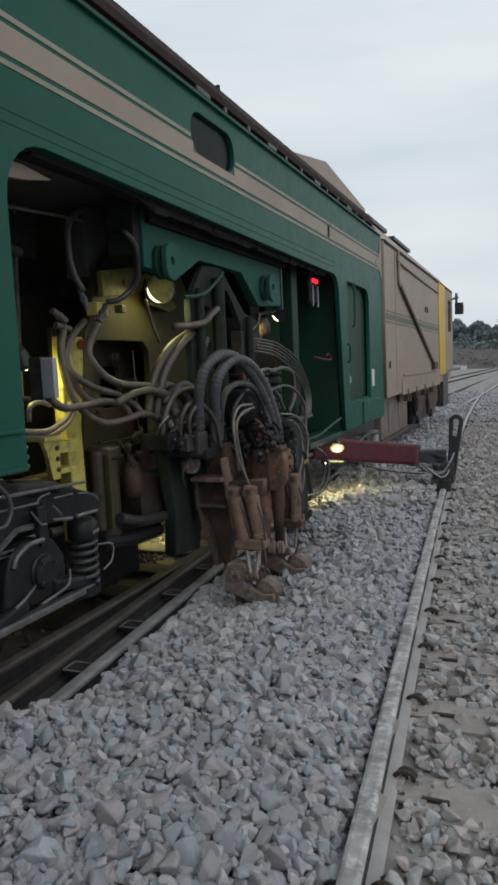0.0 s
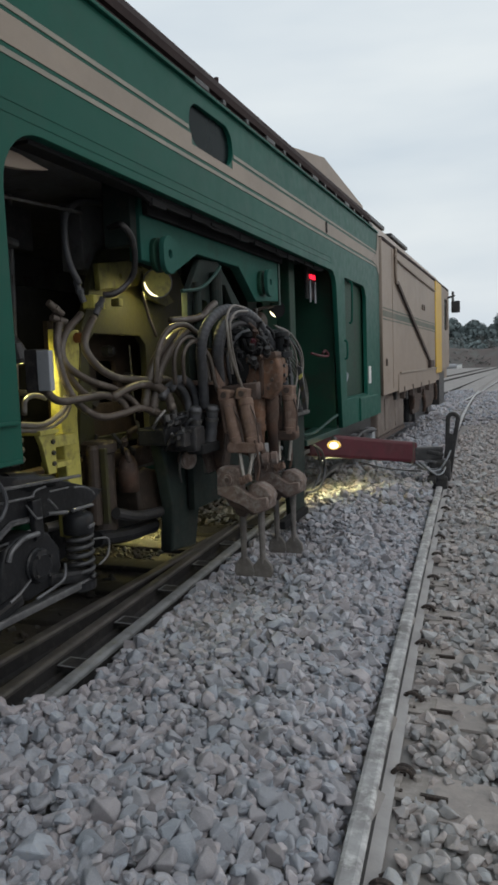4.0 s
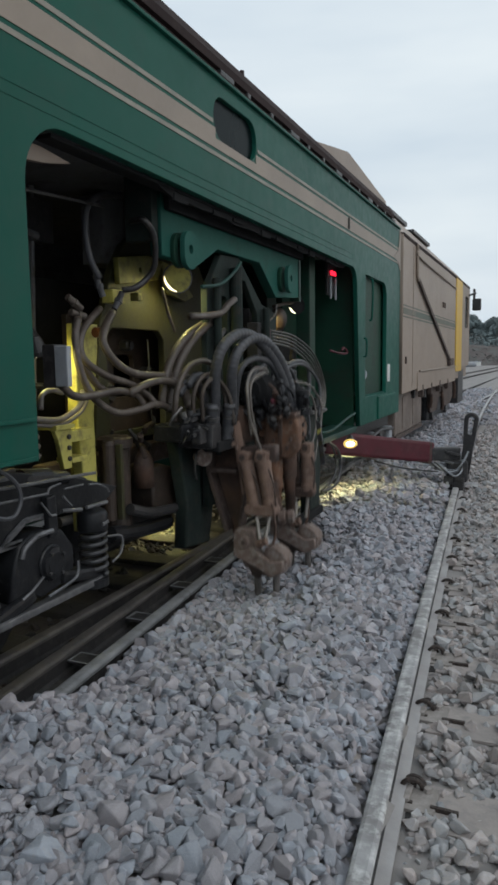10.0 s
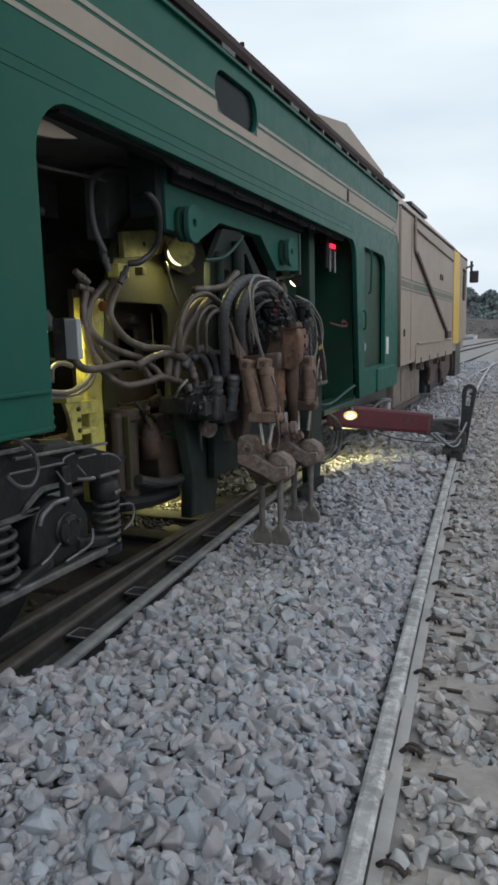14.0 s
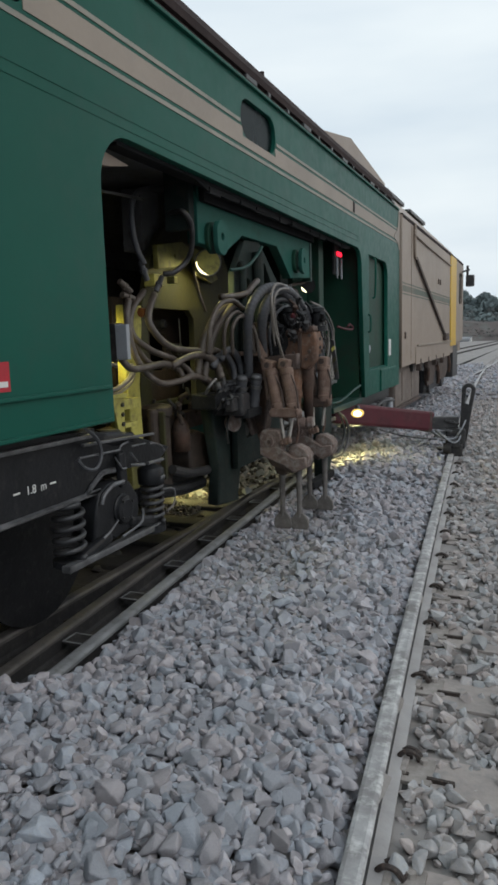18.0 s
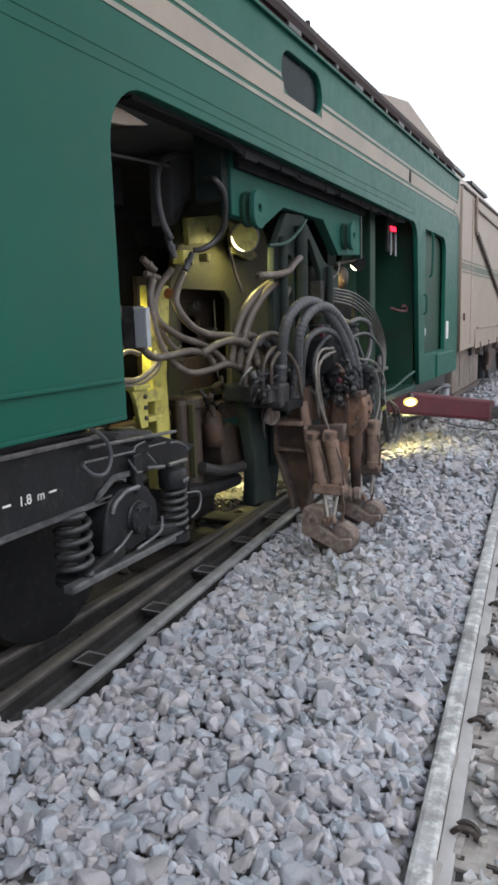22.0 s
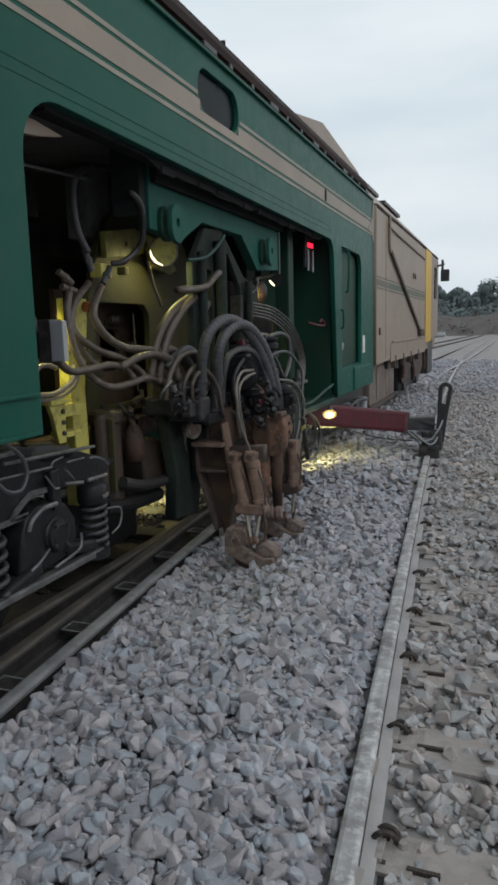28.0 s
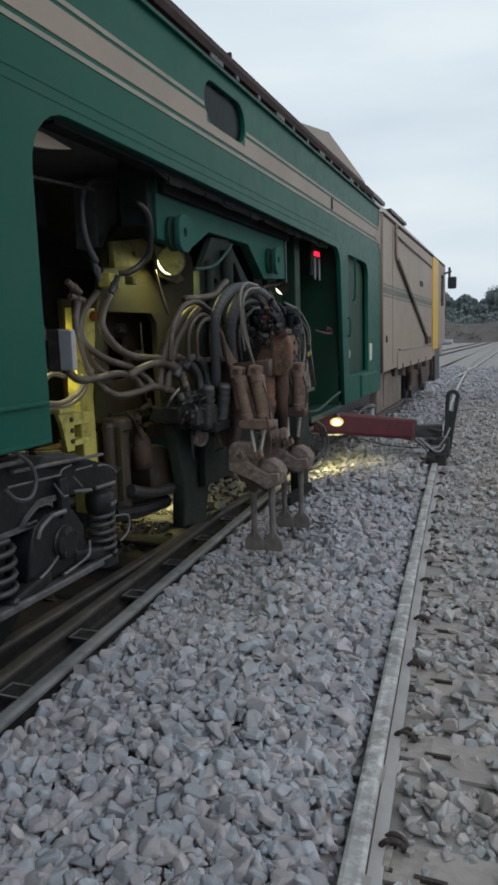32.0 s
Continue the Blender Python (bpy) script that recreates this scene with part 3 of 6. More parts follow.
# spacer plates between the wing rail and the crossing rail
plate_me2 = bpy.data.meshes.new("spacer_plate")
sp_ = box((-0.088, -0.06, -0.012), (0.088, 0.06, 0.0), 0.002)
sp_.to_mesh(plate_me2)
sp_.free()
plate_me2.materials.append(BLACK)
for k in range(9):
    y = 2.42 + PITCH * k
    spacer = new("spacer_plate", plate_me2)
    spacer.parent = wing
    spacer.location = (rail_x(y) - GAUGE - 0.125, y, -0.055)
    # Pale rim stands in for the lit edges of the plate
    rim = new("lit_plate_rim", rim_me)
    rim.parent = spacer
    rim.location = (0.0, 0.0, 0.001)
    rim.scale = (0.86, 0.8, 0.3)

# ---- ballast stones ----
rng = np.random.default_rng(7)


def crushed(n, corners, bevel):
    """Crushed stones: the hull of a few corners strewn over a flattened body, edges worn where they are seen close."""
    made = []
    for k in range(n):
        bm = bmesh.new()
        shape = np.array((1.0, rng.uniform(0.62, 0.95), rng.uniform(0.46, 0.74)))
        for q in range(corners):
            v = rng.normal(size=3)
            v /= (np.abs(v) ** 3.4).sum() ** (1 / 3.4)
            bm.verts.new(v * shape * rng.uniform(0.86, 1.0))
        hull = bmesh.ops.convex_hull(bm, input=bm.verts[:])
        loose = [g for g in hull["geom_interior"] + hull["geom_unused"] if isinstance(g, bmesh.types.BMVert)]
        bmesh.ops.delete(bm, geom=list(set(loose)), context="VERTS")
        bmesh.ops.dissolve_limit(bm, angle_limit=radians(16), verts=bm.verts[:], edges=bm.edges[:])
        bmesh.ops.remove_doubles(bm, verts=bm.verts, dist=0.10)
        if bevel:
            bmesh.ops.bevel(bm, geom=bm.edges[:], offset=bevel, segments=1, affect="EDGES", clamp_overlap=True)
        bmesh.ops.triangulate(bm, faces=bm.faces)
        bm.verts.index_update()
        made.append((np.array([v.co[:] for v in bm.verts]) * 0.86, np.array([[v.index for v in f.verts] for f in bm.faces])))
        bm.free()
    return made


PROTOS, PLAIN = crushed(30, 15, 0.085), crushed(24, 13, 0.0)


def turn_matrices(n):
    """Random turns, mostly lying flat."""
    q = rng.normal(size=(n, 4)) * (1.0, 0.30, 0.30, 1.0)
    q /= np.linalg.norm(q, axis=1)[:, None]
    w, x, y, z = q.T
    return np.stack([1 - 2 * (y * y + z * z), 2 * (x * y - w * z), 2 * (x * z + w * y), 2 * (x * y + w * z), 1 - 2 * (x * x + z * z), 2 * (y * z - w * x),
                     2 * (x * z - w * y), 2 * (y * z + w * x), 1 - 2 * (x * x + y * y)], 1).reshape(-1, 3, 3)


def scatter(name, spots, sizes, label, mat=STONE, worn=3.2):
    """One mesh of many stones; those nearer than worn along the track have worn edges."""
    n = len(spots)
    both = PROTOS + PLAIN
    turns = turn_matrices(n)
    pick = np.where((spots[:, 1] < worn) & (spots[:, 0] < 0.4), rng.integers(0, len(PROTOS), n), rng.integers(len(PROTOS), len(both), n))
    vs, fs, base = [], [], 0
    for p, (pv, pf) in enumerate(both):
        ids = np.nonzero(pick == p)[0]
        if len(ids) == 0:
            continue
        v = np.einsum("nij,kj->nki", turns[ids], pv) * sizes[ids][:, None, None] + spots[ids][:, None, :]
        f = pf[None] + (np.arange(len(ids)) * len(pv))[:, None, None] + base
        vs.append(v.reshape(-1, 3))
        fs.append(f.reshape(-1, 3))
        base += len(ids) * len(pv)
    v, f = np.concatenate(vs), np.concatenate(fs)
    me = bpy.data.meshes.new(name)
    me.vertices.add(len(v))
    me.vertices.foreach_set("co", v.ravel())
    me.loops.add(len(f) * 3)
    me.loops.foreach_set("vertex_index", f.ravel().astype(np.int32))
    me.polygons.add(len(f))
    me.polygons.foreach_set("loop_start", (np.arange(len(f)) * 3).astype(np.int32))
    me.update(calc_edges=True)
    me.shade_flat()
    me.materials.append(mat)
    return tagged(new(name, me), label, "ballast", kind="stuff")


def on_rail(x, y):
    return abs(x - rail_x(y)) < 0.065 or (y > 2.3 and abs(x - rail_x(y) + GAUGE) < 0.06)


def on_sleeper(x, y):
    k = round((y + 0.08 - FIRST) / PITCH)
    return x > rail_x(y) and x < 0.28 and abs(y + 0.08 - FIRST - PITCH * k) < 0.15


def stones(x_lo, x_hi, y_lo, y_hi, density, mean, keep):
    n = int((x_hi - x_lo) * (y_hi - y_lo) * density)
    xy = rng.uniform((x_lo, y_lo), (x_hi, y_hi), (n, 2))
    size = np.clip(rng.lognormal(math.log(mean / 2), 0.30, n), mean * 0.25, mean * 0.95)
    sel = [i for i in range(n) if keep(*xy[i])]
    xy, size = xy[sel], size[sel]
    z = np.array([ground_z(x, y) for x, y in xy]) + size * rng.uniform(-0.55, 0.75, len(xy))
    return np.column_stack([xy, z]), size


def heap(x, y):
    d = rail_x(y) - x
    return 0.06 < d < 1.62 + (0.10 if y < 2.4 else -0.09) and not on_rail(x, y)


def verge(x, y):
    if on_rail(x, y) or x < rail_x(y):
        return False
    if on_sleeper(x, y):
        return rng.random() < (0.22 if x < rail_x(y) + 0.30 else 0.10 + 0.3 * ease(2.8, 4.2, y))
    return x - rail_x(y) > 0.09 and noise.noise(Vector((x * 1.5, y * 1.5, 1.0))) > -0.5


sa, za = stones(-2.6, -0.4, 0.9, 7.0, 1750, 0.066, heap)
sb, zb = stones(-2.6, -0.4, 0.9, 4.6, 330, 0.085, heap)
spots, sizes = np.concatenate([sa, sb]), np.concatenate([za, zb])
near = (spots[:, 1] < 2.45) & (spots[:, 1] > 1.2) & (spots[:, 0] > -1.35)
pick = np.nonzero(near)[0]
pick = pick[np.argsort(-sizes[pick])][:300]
singles = [(spots[i], sizes[i]) for i in pick]
rest = np.ones(len(spots), bool)
rest[pick] = False
scatter("ballast_heap", spots[rest], sizes[rest], "crushed grey granite ballast heaped between the rails")
sp2, sz2 = stones(-4.2, 0.5, 7.0, 17.0, 340, 0.094, lambda x, y: not on_rail(x, y) and x < rail_x(y) - 0.05)
scatter("ballast_bed", sp2, sz2, "crushed grey ballast further along the track")
sp3, sz3 = stones(-1.3, 2.4, 0.8, 17.0, 980, 0.076, verge)
scatter("ballast_verge", sp3, sz3, "loose dusty ballast between the sleeper ends", STONE_DUSTY)
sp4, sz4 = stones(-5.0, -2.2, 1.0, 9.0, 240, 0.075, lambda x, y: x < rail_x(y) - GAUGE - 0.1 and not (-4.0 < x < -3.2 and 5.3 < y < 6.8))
scatter("ballast_under_machine", sp4, sz4, "ballast between the rails, darkened for the machine's shade", SHADESTONE, 0.0)
# Paler stones only where the low lamp's pool falls, to strengthen it
sp6, sz6 = stones(-3.95, -3.25, 5.4, 6.7, 900, 0.055, lambda x, y: True)
sp6[:, 2] += 0.03
scatter("ballast_between_rails", sp6, sz6, "ballast between the rails, paled for the work lamp's pool", STONE_POOL, -9.0)
sp7, sz7 = stones(-2.4, 0.4, -5.0, 0.95, 420, 0.080, lambda x, y: x < rail_x(y) and not on_rail(x, y))
scatter("ballast_behind", sp7, sz7, "crushed grey ballast along the near track", STONE, -9.0)
sp9, sz9 = stones(-0.6, 4.2, -5.0, 0.95, 330, 0.080, lambda x, y: x > rail_x(y) and not on_rail(x, y) and not (x > -0.6 and y > 0.8 and x < 2.4) and not on_sleeper(x, y))
scatter("verge_behind", sp9, sz9, "loose dusty ballast beside the near track", STONE_DUSTY, -9.0)
sp8, sz8 = stones(2.4, 4.2, 0.8, 17.0, 170, 0.08, lambda x, y: True)
scatter("ballast_shoulder", sp8, sz8, "thin scatter of ballast on the dusty shoulder", STONE_DUSTY, -9.0)
sp5, sz5 = stones(-3.5, 5.5, 17.0, 34.0, 45, 0.12, lambda x, y: not on_rail(x, y))
scatter("ballast_far", sp5, sz5, "ballast stones in the distance")


# ---- the tamping machine: everything under one root, at its place along the track ----
SIDE = -1.95
LIFTED, WHEELS = [], []
machine = thing("tamping_machine", "green track tamping machine with buff stripe, working on dark rails", "rail machine")

WINDOWS = ((-1.6, 2.832), (1.22, 2.832), (4.02, 2.885))      # near edge and sill of each oval window
win = [round_rect(y, z, y + 0.68, z + 0.265, 0.128) for y, z in WINDOWS]
outline = [(-7.0, 1.16), (2.31, 1.16), (2.31, 2.26)] + arc(2.57, 2.26, 0.26, 180, 90, 7)[1:] + [(7.2, 2.49)] + arc(7.28, 2.29, 0.2, 90, 10, 5) + [(7.62, 0.80), (9.78, 0.80), (9.78, 3.24), (-7.0, 3.24)]
door3 = [(7.84, 1.10), (8.95, 1.10), (8.95, 2.28)] + arc(8.77, 2.28, 0.18, 0, 90, 5) + [(7.84, 2.47)]
part("side_panel", plate(outline, [*win, door3], SIDE, 0.05, 0.004), GREEN, machine)
for y, z in WINDOWS:
    part("window_pane", plate(round_rect(y - 0.02, z - 0.02, y + 0.70, z + 0.285, 0.13), [], SIDE - 0.030, 0.01), GLASS, machine, "dark oval window")


def stripe(z0, z1, mat, name, gaps):
    edges = [-7.0] + [v for g in gaps for v in g] + [9.76]
    for a, b in zip(edges[::2], edges[1::2]):
        part(name, box((SIDE, a, z0), (SIDE + 0.004, b, z1)), mat, machine)


cut = [(y + (0.02 if z > 2.86 else 0.0), y + (0.66 if z > 2.86 else 0.68)) for y, z in WINDOWS]
stripe(2.964, 2.988, PALE, "pale_line", [(y - 0.01, y + 0.69) for y, z in WINDOWS])
stripe(2.884, 2.944, CREAM, "buff_stripe", cut)
stripe(2.826, 2.884, CREAM, "buff_stripe", [(y + 0.06, y + 0.62) for y, z in WINDOWS if z < 2.86])
stripe(2.780, 2.804, PALE, "pale_line", [])
part("stripe_flare", plate([(9.40, 2.884), (9.56, 2.93), (9.66, 3.03), (9.70, 3.225), (9.775, 3.225), (9.775, 2.70), (9.70, 2.72), (9.62, 2.80), (9.40, 2.826)], [], SIDE + 0.0075, 0.0035), CREAM, machine, "buff paint sweeping up at the end of the stripe")
for z in (2.556, 2.606):
    part("seam_strip", box((SIDE, -7.0, z), (SIDE + 0.0025, 7.3, z + 0.012), 0.001), GREEN, machine)
part("skirt_moulding", box((SIDE, -7.0, 1.318), (SIDE + 0.016, 2.29, 1.336), 0.005), GREEN, machine, "raised moulding along the lower side")
part("skirt_moulding", box((SIDE, -7.0, 1.160), (SIDE + 0.012, 2.29, 1.178), 0.004), GREEN, machine)
part("band_flange", box((SIDE - 0.14, 2.55, 2.494), (SIDE - 0.052, 7.25, 2.512), 0.003), MATTBLACK, machine)
# Uneven black strip drawn for the shade gap below the side band
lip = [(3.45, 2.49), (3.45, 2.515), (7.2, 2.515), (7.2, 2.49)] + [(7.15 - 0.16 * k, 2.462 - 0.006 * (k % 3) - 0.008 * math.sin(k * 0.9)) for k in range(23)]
part("grimy_lip", plate(lip, [], SIDE - 0.056, 0.02, 0.002), MATTBLACK, machine, "black lip for the shade gap under the side band")
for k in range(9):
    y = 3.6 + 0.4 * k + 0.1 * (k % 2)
    part("lip_shade", box((SIDE - 0.075, y, 2.44 + 0.01 * (k % 3)), (SIDE - 0.045, y + 0.16, 2.485), 0.006), MATTBLACK, machine)

# roof
roof_profile = [(-1.93, 3.245), (-1.925, 3.262), (-1.97, 3.268), (-1.975, 3.30), (-1.94, 3.305), (-1.935, 3.35), (-1.97, 3.42), (-2.06, 3.49), (-2.4, 3.56), (-3.45, 3.60), (-4.5, 3.56), (-4.9, 3.42), (-4.95, 3.245)]
bm = bmesh.new()
ra = [bm.verts.new((x, -7.0, z)) for x, z in roof_profile]
rb = [bm.verts.new((x, 9.3, z)) for x, z in roof_profile]
for k in range(len(ra) - 1):
    bm.faces.new((ra[k], ra[k + 1], rb[k + 1], rb[k]))
bm.faces.new(ra)
bm.faces.new(rb[::-1])
part("roof", bm, ROOF, machine, "grimy dark brown roof edge")
part("roof_bolt", rod((-2.0, 4.58, 3.42), (-2.0, 4.58, 3.465), 0.016), ROOF, machine)
part("gutter", box((-1.965, -7.0, 3.236), (-1.925, 9.7, 3.256), 0.006), GREEN, machine)
for k in range(13):
    y = 4.1 + 0.42 * k
    part("roof_bracket", box((-1.975, y, 3.262), (-1.93, y + (0.05 if k % 3 else 0.2), 3.298), 0.006), BLACK, machine)

# the hidden sides that close the body; the far ones also block light from beyond
part("far_side_panel", box((-5.0, -7.0, -0.12), (-4.95, 9.78, 3.24)), GREEN, machine)
part("inner_ceiling", box((-4.95, 2.35, 2.62), (-2.02, 7.6, 2.66)), DARK, machine)
part("engine_bay_wall", box((-4.45, 2.2, 0.35), (-4.35, 7.6, 2.62)), DARK, machine)
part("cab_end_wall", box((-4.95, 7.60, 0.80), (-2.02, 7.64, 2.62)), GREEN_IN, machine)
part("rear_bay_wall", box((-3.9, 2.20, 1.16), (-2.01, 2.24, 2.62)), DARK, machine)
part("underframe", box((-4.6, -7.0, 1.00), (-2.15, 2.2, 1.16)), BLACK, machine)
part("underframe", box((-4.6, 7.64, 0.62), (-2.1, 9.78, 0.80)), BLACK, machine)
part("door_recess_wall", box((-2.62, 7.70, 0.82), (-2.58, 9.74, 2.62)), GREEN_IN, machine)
part("end_wall", box((-4.95, 9.72, 0.80), (-2.0, 9.76, 3.24)), GREEN, machine)

# inner beam with its lugs
part("longitudinal_beam", plate([(3.70, 2.17), (3.70, 2.60), (6.15, 2.60), (6.15, 2.10), (5.55, 2.06), (5.2, 2.30), (4.45, 2.30), (4.15, 2.16)], [], -2.14, 0.08, 0.006), BEAMGREEN, machine, "recessed green beam")
# Black strip stands in for the unlit recess over the beam
part("beam_top_shade", box((-2.135, 3.72, 2.425), (-2.10, 6.14, 2.60), 0.004), MATTBLACK, machine, "dark strip for the unlit recess above the beam")
part("beam_post", box((-2.34, 3.62, 2.24), (-2.16, 3.69, 2.62), 0.006), LEGMAT, machine)
for y in (3.89, 5.68):
    lug = part("lifting_lug", plate(round_rect(y - 0.08, 2.10, y + 0.08, 2.32, 0.075), [round_rect(y - 0.028, 2.185, y + 0.028, 2.245, 0.027)], -2.05, 0.035, 0.004), BEAMGREEN, machine)
    part("lug_back", plate(round_rect(y - 0.10, 2.11, y + 0.06, 2.31, 0.075), [], -2.11, 0.03, 0.004), GREEN_IN, lug)
part("inner_post", box((-2.62, 6.16, 0.75), (-2.46, 6.40, 2.62), 0.012), LEGMAT, machine)
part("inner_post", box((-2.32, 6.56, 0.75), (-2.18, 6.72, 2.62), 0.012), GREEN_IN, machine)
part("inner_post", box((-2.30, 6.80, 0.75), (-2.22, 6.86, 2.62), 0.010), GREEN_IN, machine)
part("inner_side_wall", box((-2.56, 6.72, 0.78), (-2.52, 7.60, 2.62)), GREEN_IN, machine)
part("gap_back", box((-3.10, 6.10, 0.75), (-3.06, 6.80, 2.62)), LEGMAT, machine)
part("beam_end_plate", box((-2.22, 6.11, 2.06), (-2.13, 6.15, 2.60), 0.004), GREEN_DARK, machine)

# bogie at the near end
bogie = part("bogie_frame", plate([(-0.6, 0.80), (2.16, 0.81), (2.31, 0.885), (2.90, 0.87), (3.0, 0.92), (2.64, 1.03), (2.24, 1.11), (1.8, 1.14), (-0.6, 1.14)], [], -2.05, 0.05, 0.006), BOGIE, machine, "black bogie side frame with white lettering")
# Pale strip carries the highlight along the frame's lower edge
part("frame_flange", tube([(-0.6, 0.80, 0), (2.10, 0.81, 0), (2.17, 0.822, 0), (2.30, 0.888, 0), (2.34, 0.895, 0), (2.44, 0.890, 0)], 0.014, 3, 6), EDGE, bogie).data.transform(Matrix(((0, 0, 1, -2.045), (1, 0, 0, 0), (0, 1, 0, 0), (0, 0, 0, 1))))
part("lower_bar", beam((-2.02, 1.95, 0.515), (-2.02, 2.80, 0.510), 0.05, 0.034, 0.008), EDGE, bogie)
part("axle_box", plate([(2.20, 0.60), (2.235, 0.74), (2.265, 0.795), (2.335, 0.826), (2.43, 0.826), (2.52, 0.80), (2.585, 0.72), (2.59, 0.64), (2.557, 0.585), (2.373, 0.56), (2.28, 0.61)], [], -2.02, 0.14, 0.015), BOGIE, bogie)
part("axle_rim", tube([(-2.01, 2.245, 0.755), (-2.005, 2.262, 0.794), (-2.0, 2.300, 0.818), (-2.0, 2.345, 0.832), (-2.0, 2.433, 0.832)], 0.0115, 4, 8), EDGE, bogie)
part("axle_cap", turned((-2.04, 2.435, 0.688), (-1.985, 2.435, 0.688), [(0.0, 0.082), (0.5, 0.080), (0.62, 0.074), (0.9, 0.070), (0.95, 0.052), (1.0, 0.048)], 26), BOGIE, bogie)
part("axle_foot", tube([(-1.99, 2.216, 0.594), (-1.985, 2.274, 0.616), (-1.985, 2.343, 0.652)], 0.006, 4, 6), EDGE, bogie)
part("axle_keeper", tube([(-1.99, 2.590, 0.655), (-1.985, 2.580, 0.610), (-1.985, 2.545, 0.580), (-1.985, 2.373, 0.558)], 0.007, 4, 6), EDGE, bogie)
part("spring_arm", beam((-2.05, 2.50, 0.60), (-2.06, 2.84, 0.53), 0.10, 0.06, 0.02), BOGIE, bogie)
part("spring_arm", beam((-2.05, 2.32, 0.58), (-2.06, 2.06, 0.52), 0.10, 0.06, 0.02), BOGIE, bogie)
bolts([(-1.985, 2.435 + 0.058 * math.cos(a), 0.688 + 0.058 * math.sin(a)) for a in (0.6, 2.2, 3.8, 5.3)], 0.009, bogie, (1, 0, 0), BLACK)


def coil(y, z0, z1, r, wire, turns, x):
    n = turns * 18
    return tube([(x + r * math.cos(2 * math.pi * i / 18), y + r * math.sin(2 * math.pi * i / 18), z0 + (z1 - z0) * i / n) for i in range(n + 1)], wire, 1, 8)


part("coil_spring", coil(2.07, 0.535, 0.80, 0.068, 0.0135, 5, -2.08), WORNBLACK, bogie, "", True)
part("coil_spring", coil(2.79, 0.53, 0.77, 0.060, 0.012, 6, -2.05), WORNBLACK, bogie, "", True)
part("spring_seat", rod((-2.08, 2.07, 0.50), (-2.08, 2.07, 0.53), 0.085, seg=18), BOGIE, bogie)
part("spring_seat", rod((-2.06, 2.77, 0.48), (-2.06, 2.77, 0.52), 0.09, seg=18), BOGIE, bogie)
part("spring_cap", turned((-2.05, 2.79, 0.745), (-2.05, 2.79, 0.862), [(0.0, 0.070), (0.1, 0.074), (0.72, 0.074), (0.86, 0.062), (0.90, 0.040), (1.0, 0.036)], 22), BOGIE, bogie, "", True)
part("cap_slot", beam((-1.974, 2.765, 0.785), (-1.982, 2.825, 0.787), 0.010, 0.018, 0.004), EDGE, bogie)
for y in (2.47, 0.67):
    bm = rod((-2.80, y, 0.44), (-2.66, y, 0.44), 0.44, seg=32)
    add_rod(bm, (-2.66, y, 0.44), (-2.62, y, 0.44), 0.46, 0.46, 32)
    WHEELS.append((part("wheel", bm, BOGIE, bogie), y))
part("bogie_cover", box((-2.6, -0.6, 1.09), (-2.06, 2.30, 1.125), 0.01), BOGIE, bogie)
part("bogie_top", plate([(2.2, 1.0), (2.2, 1.10), (2.55, 1.06), (2.95, 0.96), (3.05, 0.90), (2.9, 0.88)], [], -2.2, 0.3, 0.01), BOGIE, bogie)
part("coiled_cable", tube([(-2.12 + 0.11 * math.cos(a * 0.6), 2.30 + 0.17 * math.sin(a * 0.6), 1.15 + 0.004 * a) for a in range(24)], 0.010, 3, 6), RUBBER_TAN, bogie, "coil of dusty cable")
part("hanging_cable", tube([(-1.99, 2.10, 1.16), (-1.98, 2.17, 1.11), (-1.98, 2.215, 1.06), (-1.98, 2.224, 1.0), (-1.98, 2.18, 0.948), (-1.98, 2.10, 0.960), (-1.99, 2.05, 1.01)], 0.009, 5, 6), RUBBER, bogie)
for a, b, r in (((2.07, 1.014), (2.41, 0.999), 0.0055), ((2.495, 0.905), (2.636, 0.884), 0.0095), ((2.675, 0.884), (2.837, 0.879), 0.0095), ((2.361, 0.970), (2.424, 0.899), 0.0045), ((2.424, 0.899), (2.455, 0.897), 0.0055), ((2.509, 0.968), (2.568, 0.912), 0.0055), ((2.521, 1.000), (2.656, 0.996), 0.0045)):
    part("brake_rod", rod((-1.995, *a), (-1.995, *b), r, r, 8), EDGE, bogie)
part("pipe_bend", tube([(-1.995, 2.408, 1.000), (-1.995, 2.425, 1.020), (-1.995, 2.495, 1.028)], 0.005, 4, 6), EDGE, bogie)
part("pipe_bend", tube([(-1.995, 2.700, 0.988), (-1.995, 2.770, 0.978), (-1.995, 2.835, 0.950), (-1.995, 2.86, 0.925)], 0.005, 4, 6), EDGE, bogie)
part("top_strap", beam((-2.01, 2.12, 1.066), (-2.01, 2.77, 1.032), 0.02, 0.014, 0.004), EDGE, bogie)
part("brake_lever", beam((-2.02, 2.455, 0.80), (-2.02, 2.445, 0.98), 0.03, 0.06, 0.008), BOGIE, bogie)
part("guard_link", tube([(-2.02, 2.86, 0.70), (-2.0, 2.96, 0.68), (-2.0, 2.95, 0.60), (-2.02, 2.90, 0.56)], 0.006, 4, 6), EDGE, bogie)


part("top_rail", beam((-2.02, 1.20, 1.115), (-2.02, 2.20, 1.10), 0.03, 0.02, 0.004), EDGE, bogie)
part("brake_cylinder", turned((-2.10, 2.34, 1.06), (-2.06, 2.62, 1.03), [(0.0, 0.03), (0.05, 0.05), (0.6, 0.05), (0.65, 0.035), (1.0, 0.03)], 16), BOGIE, bogie)

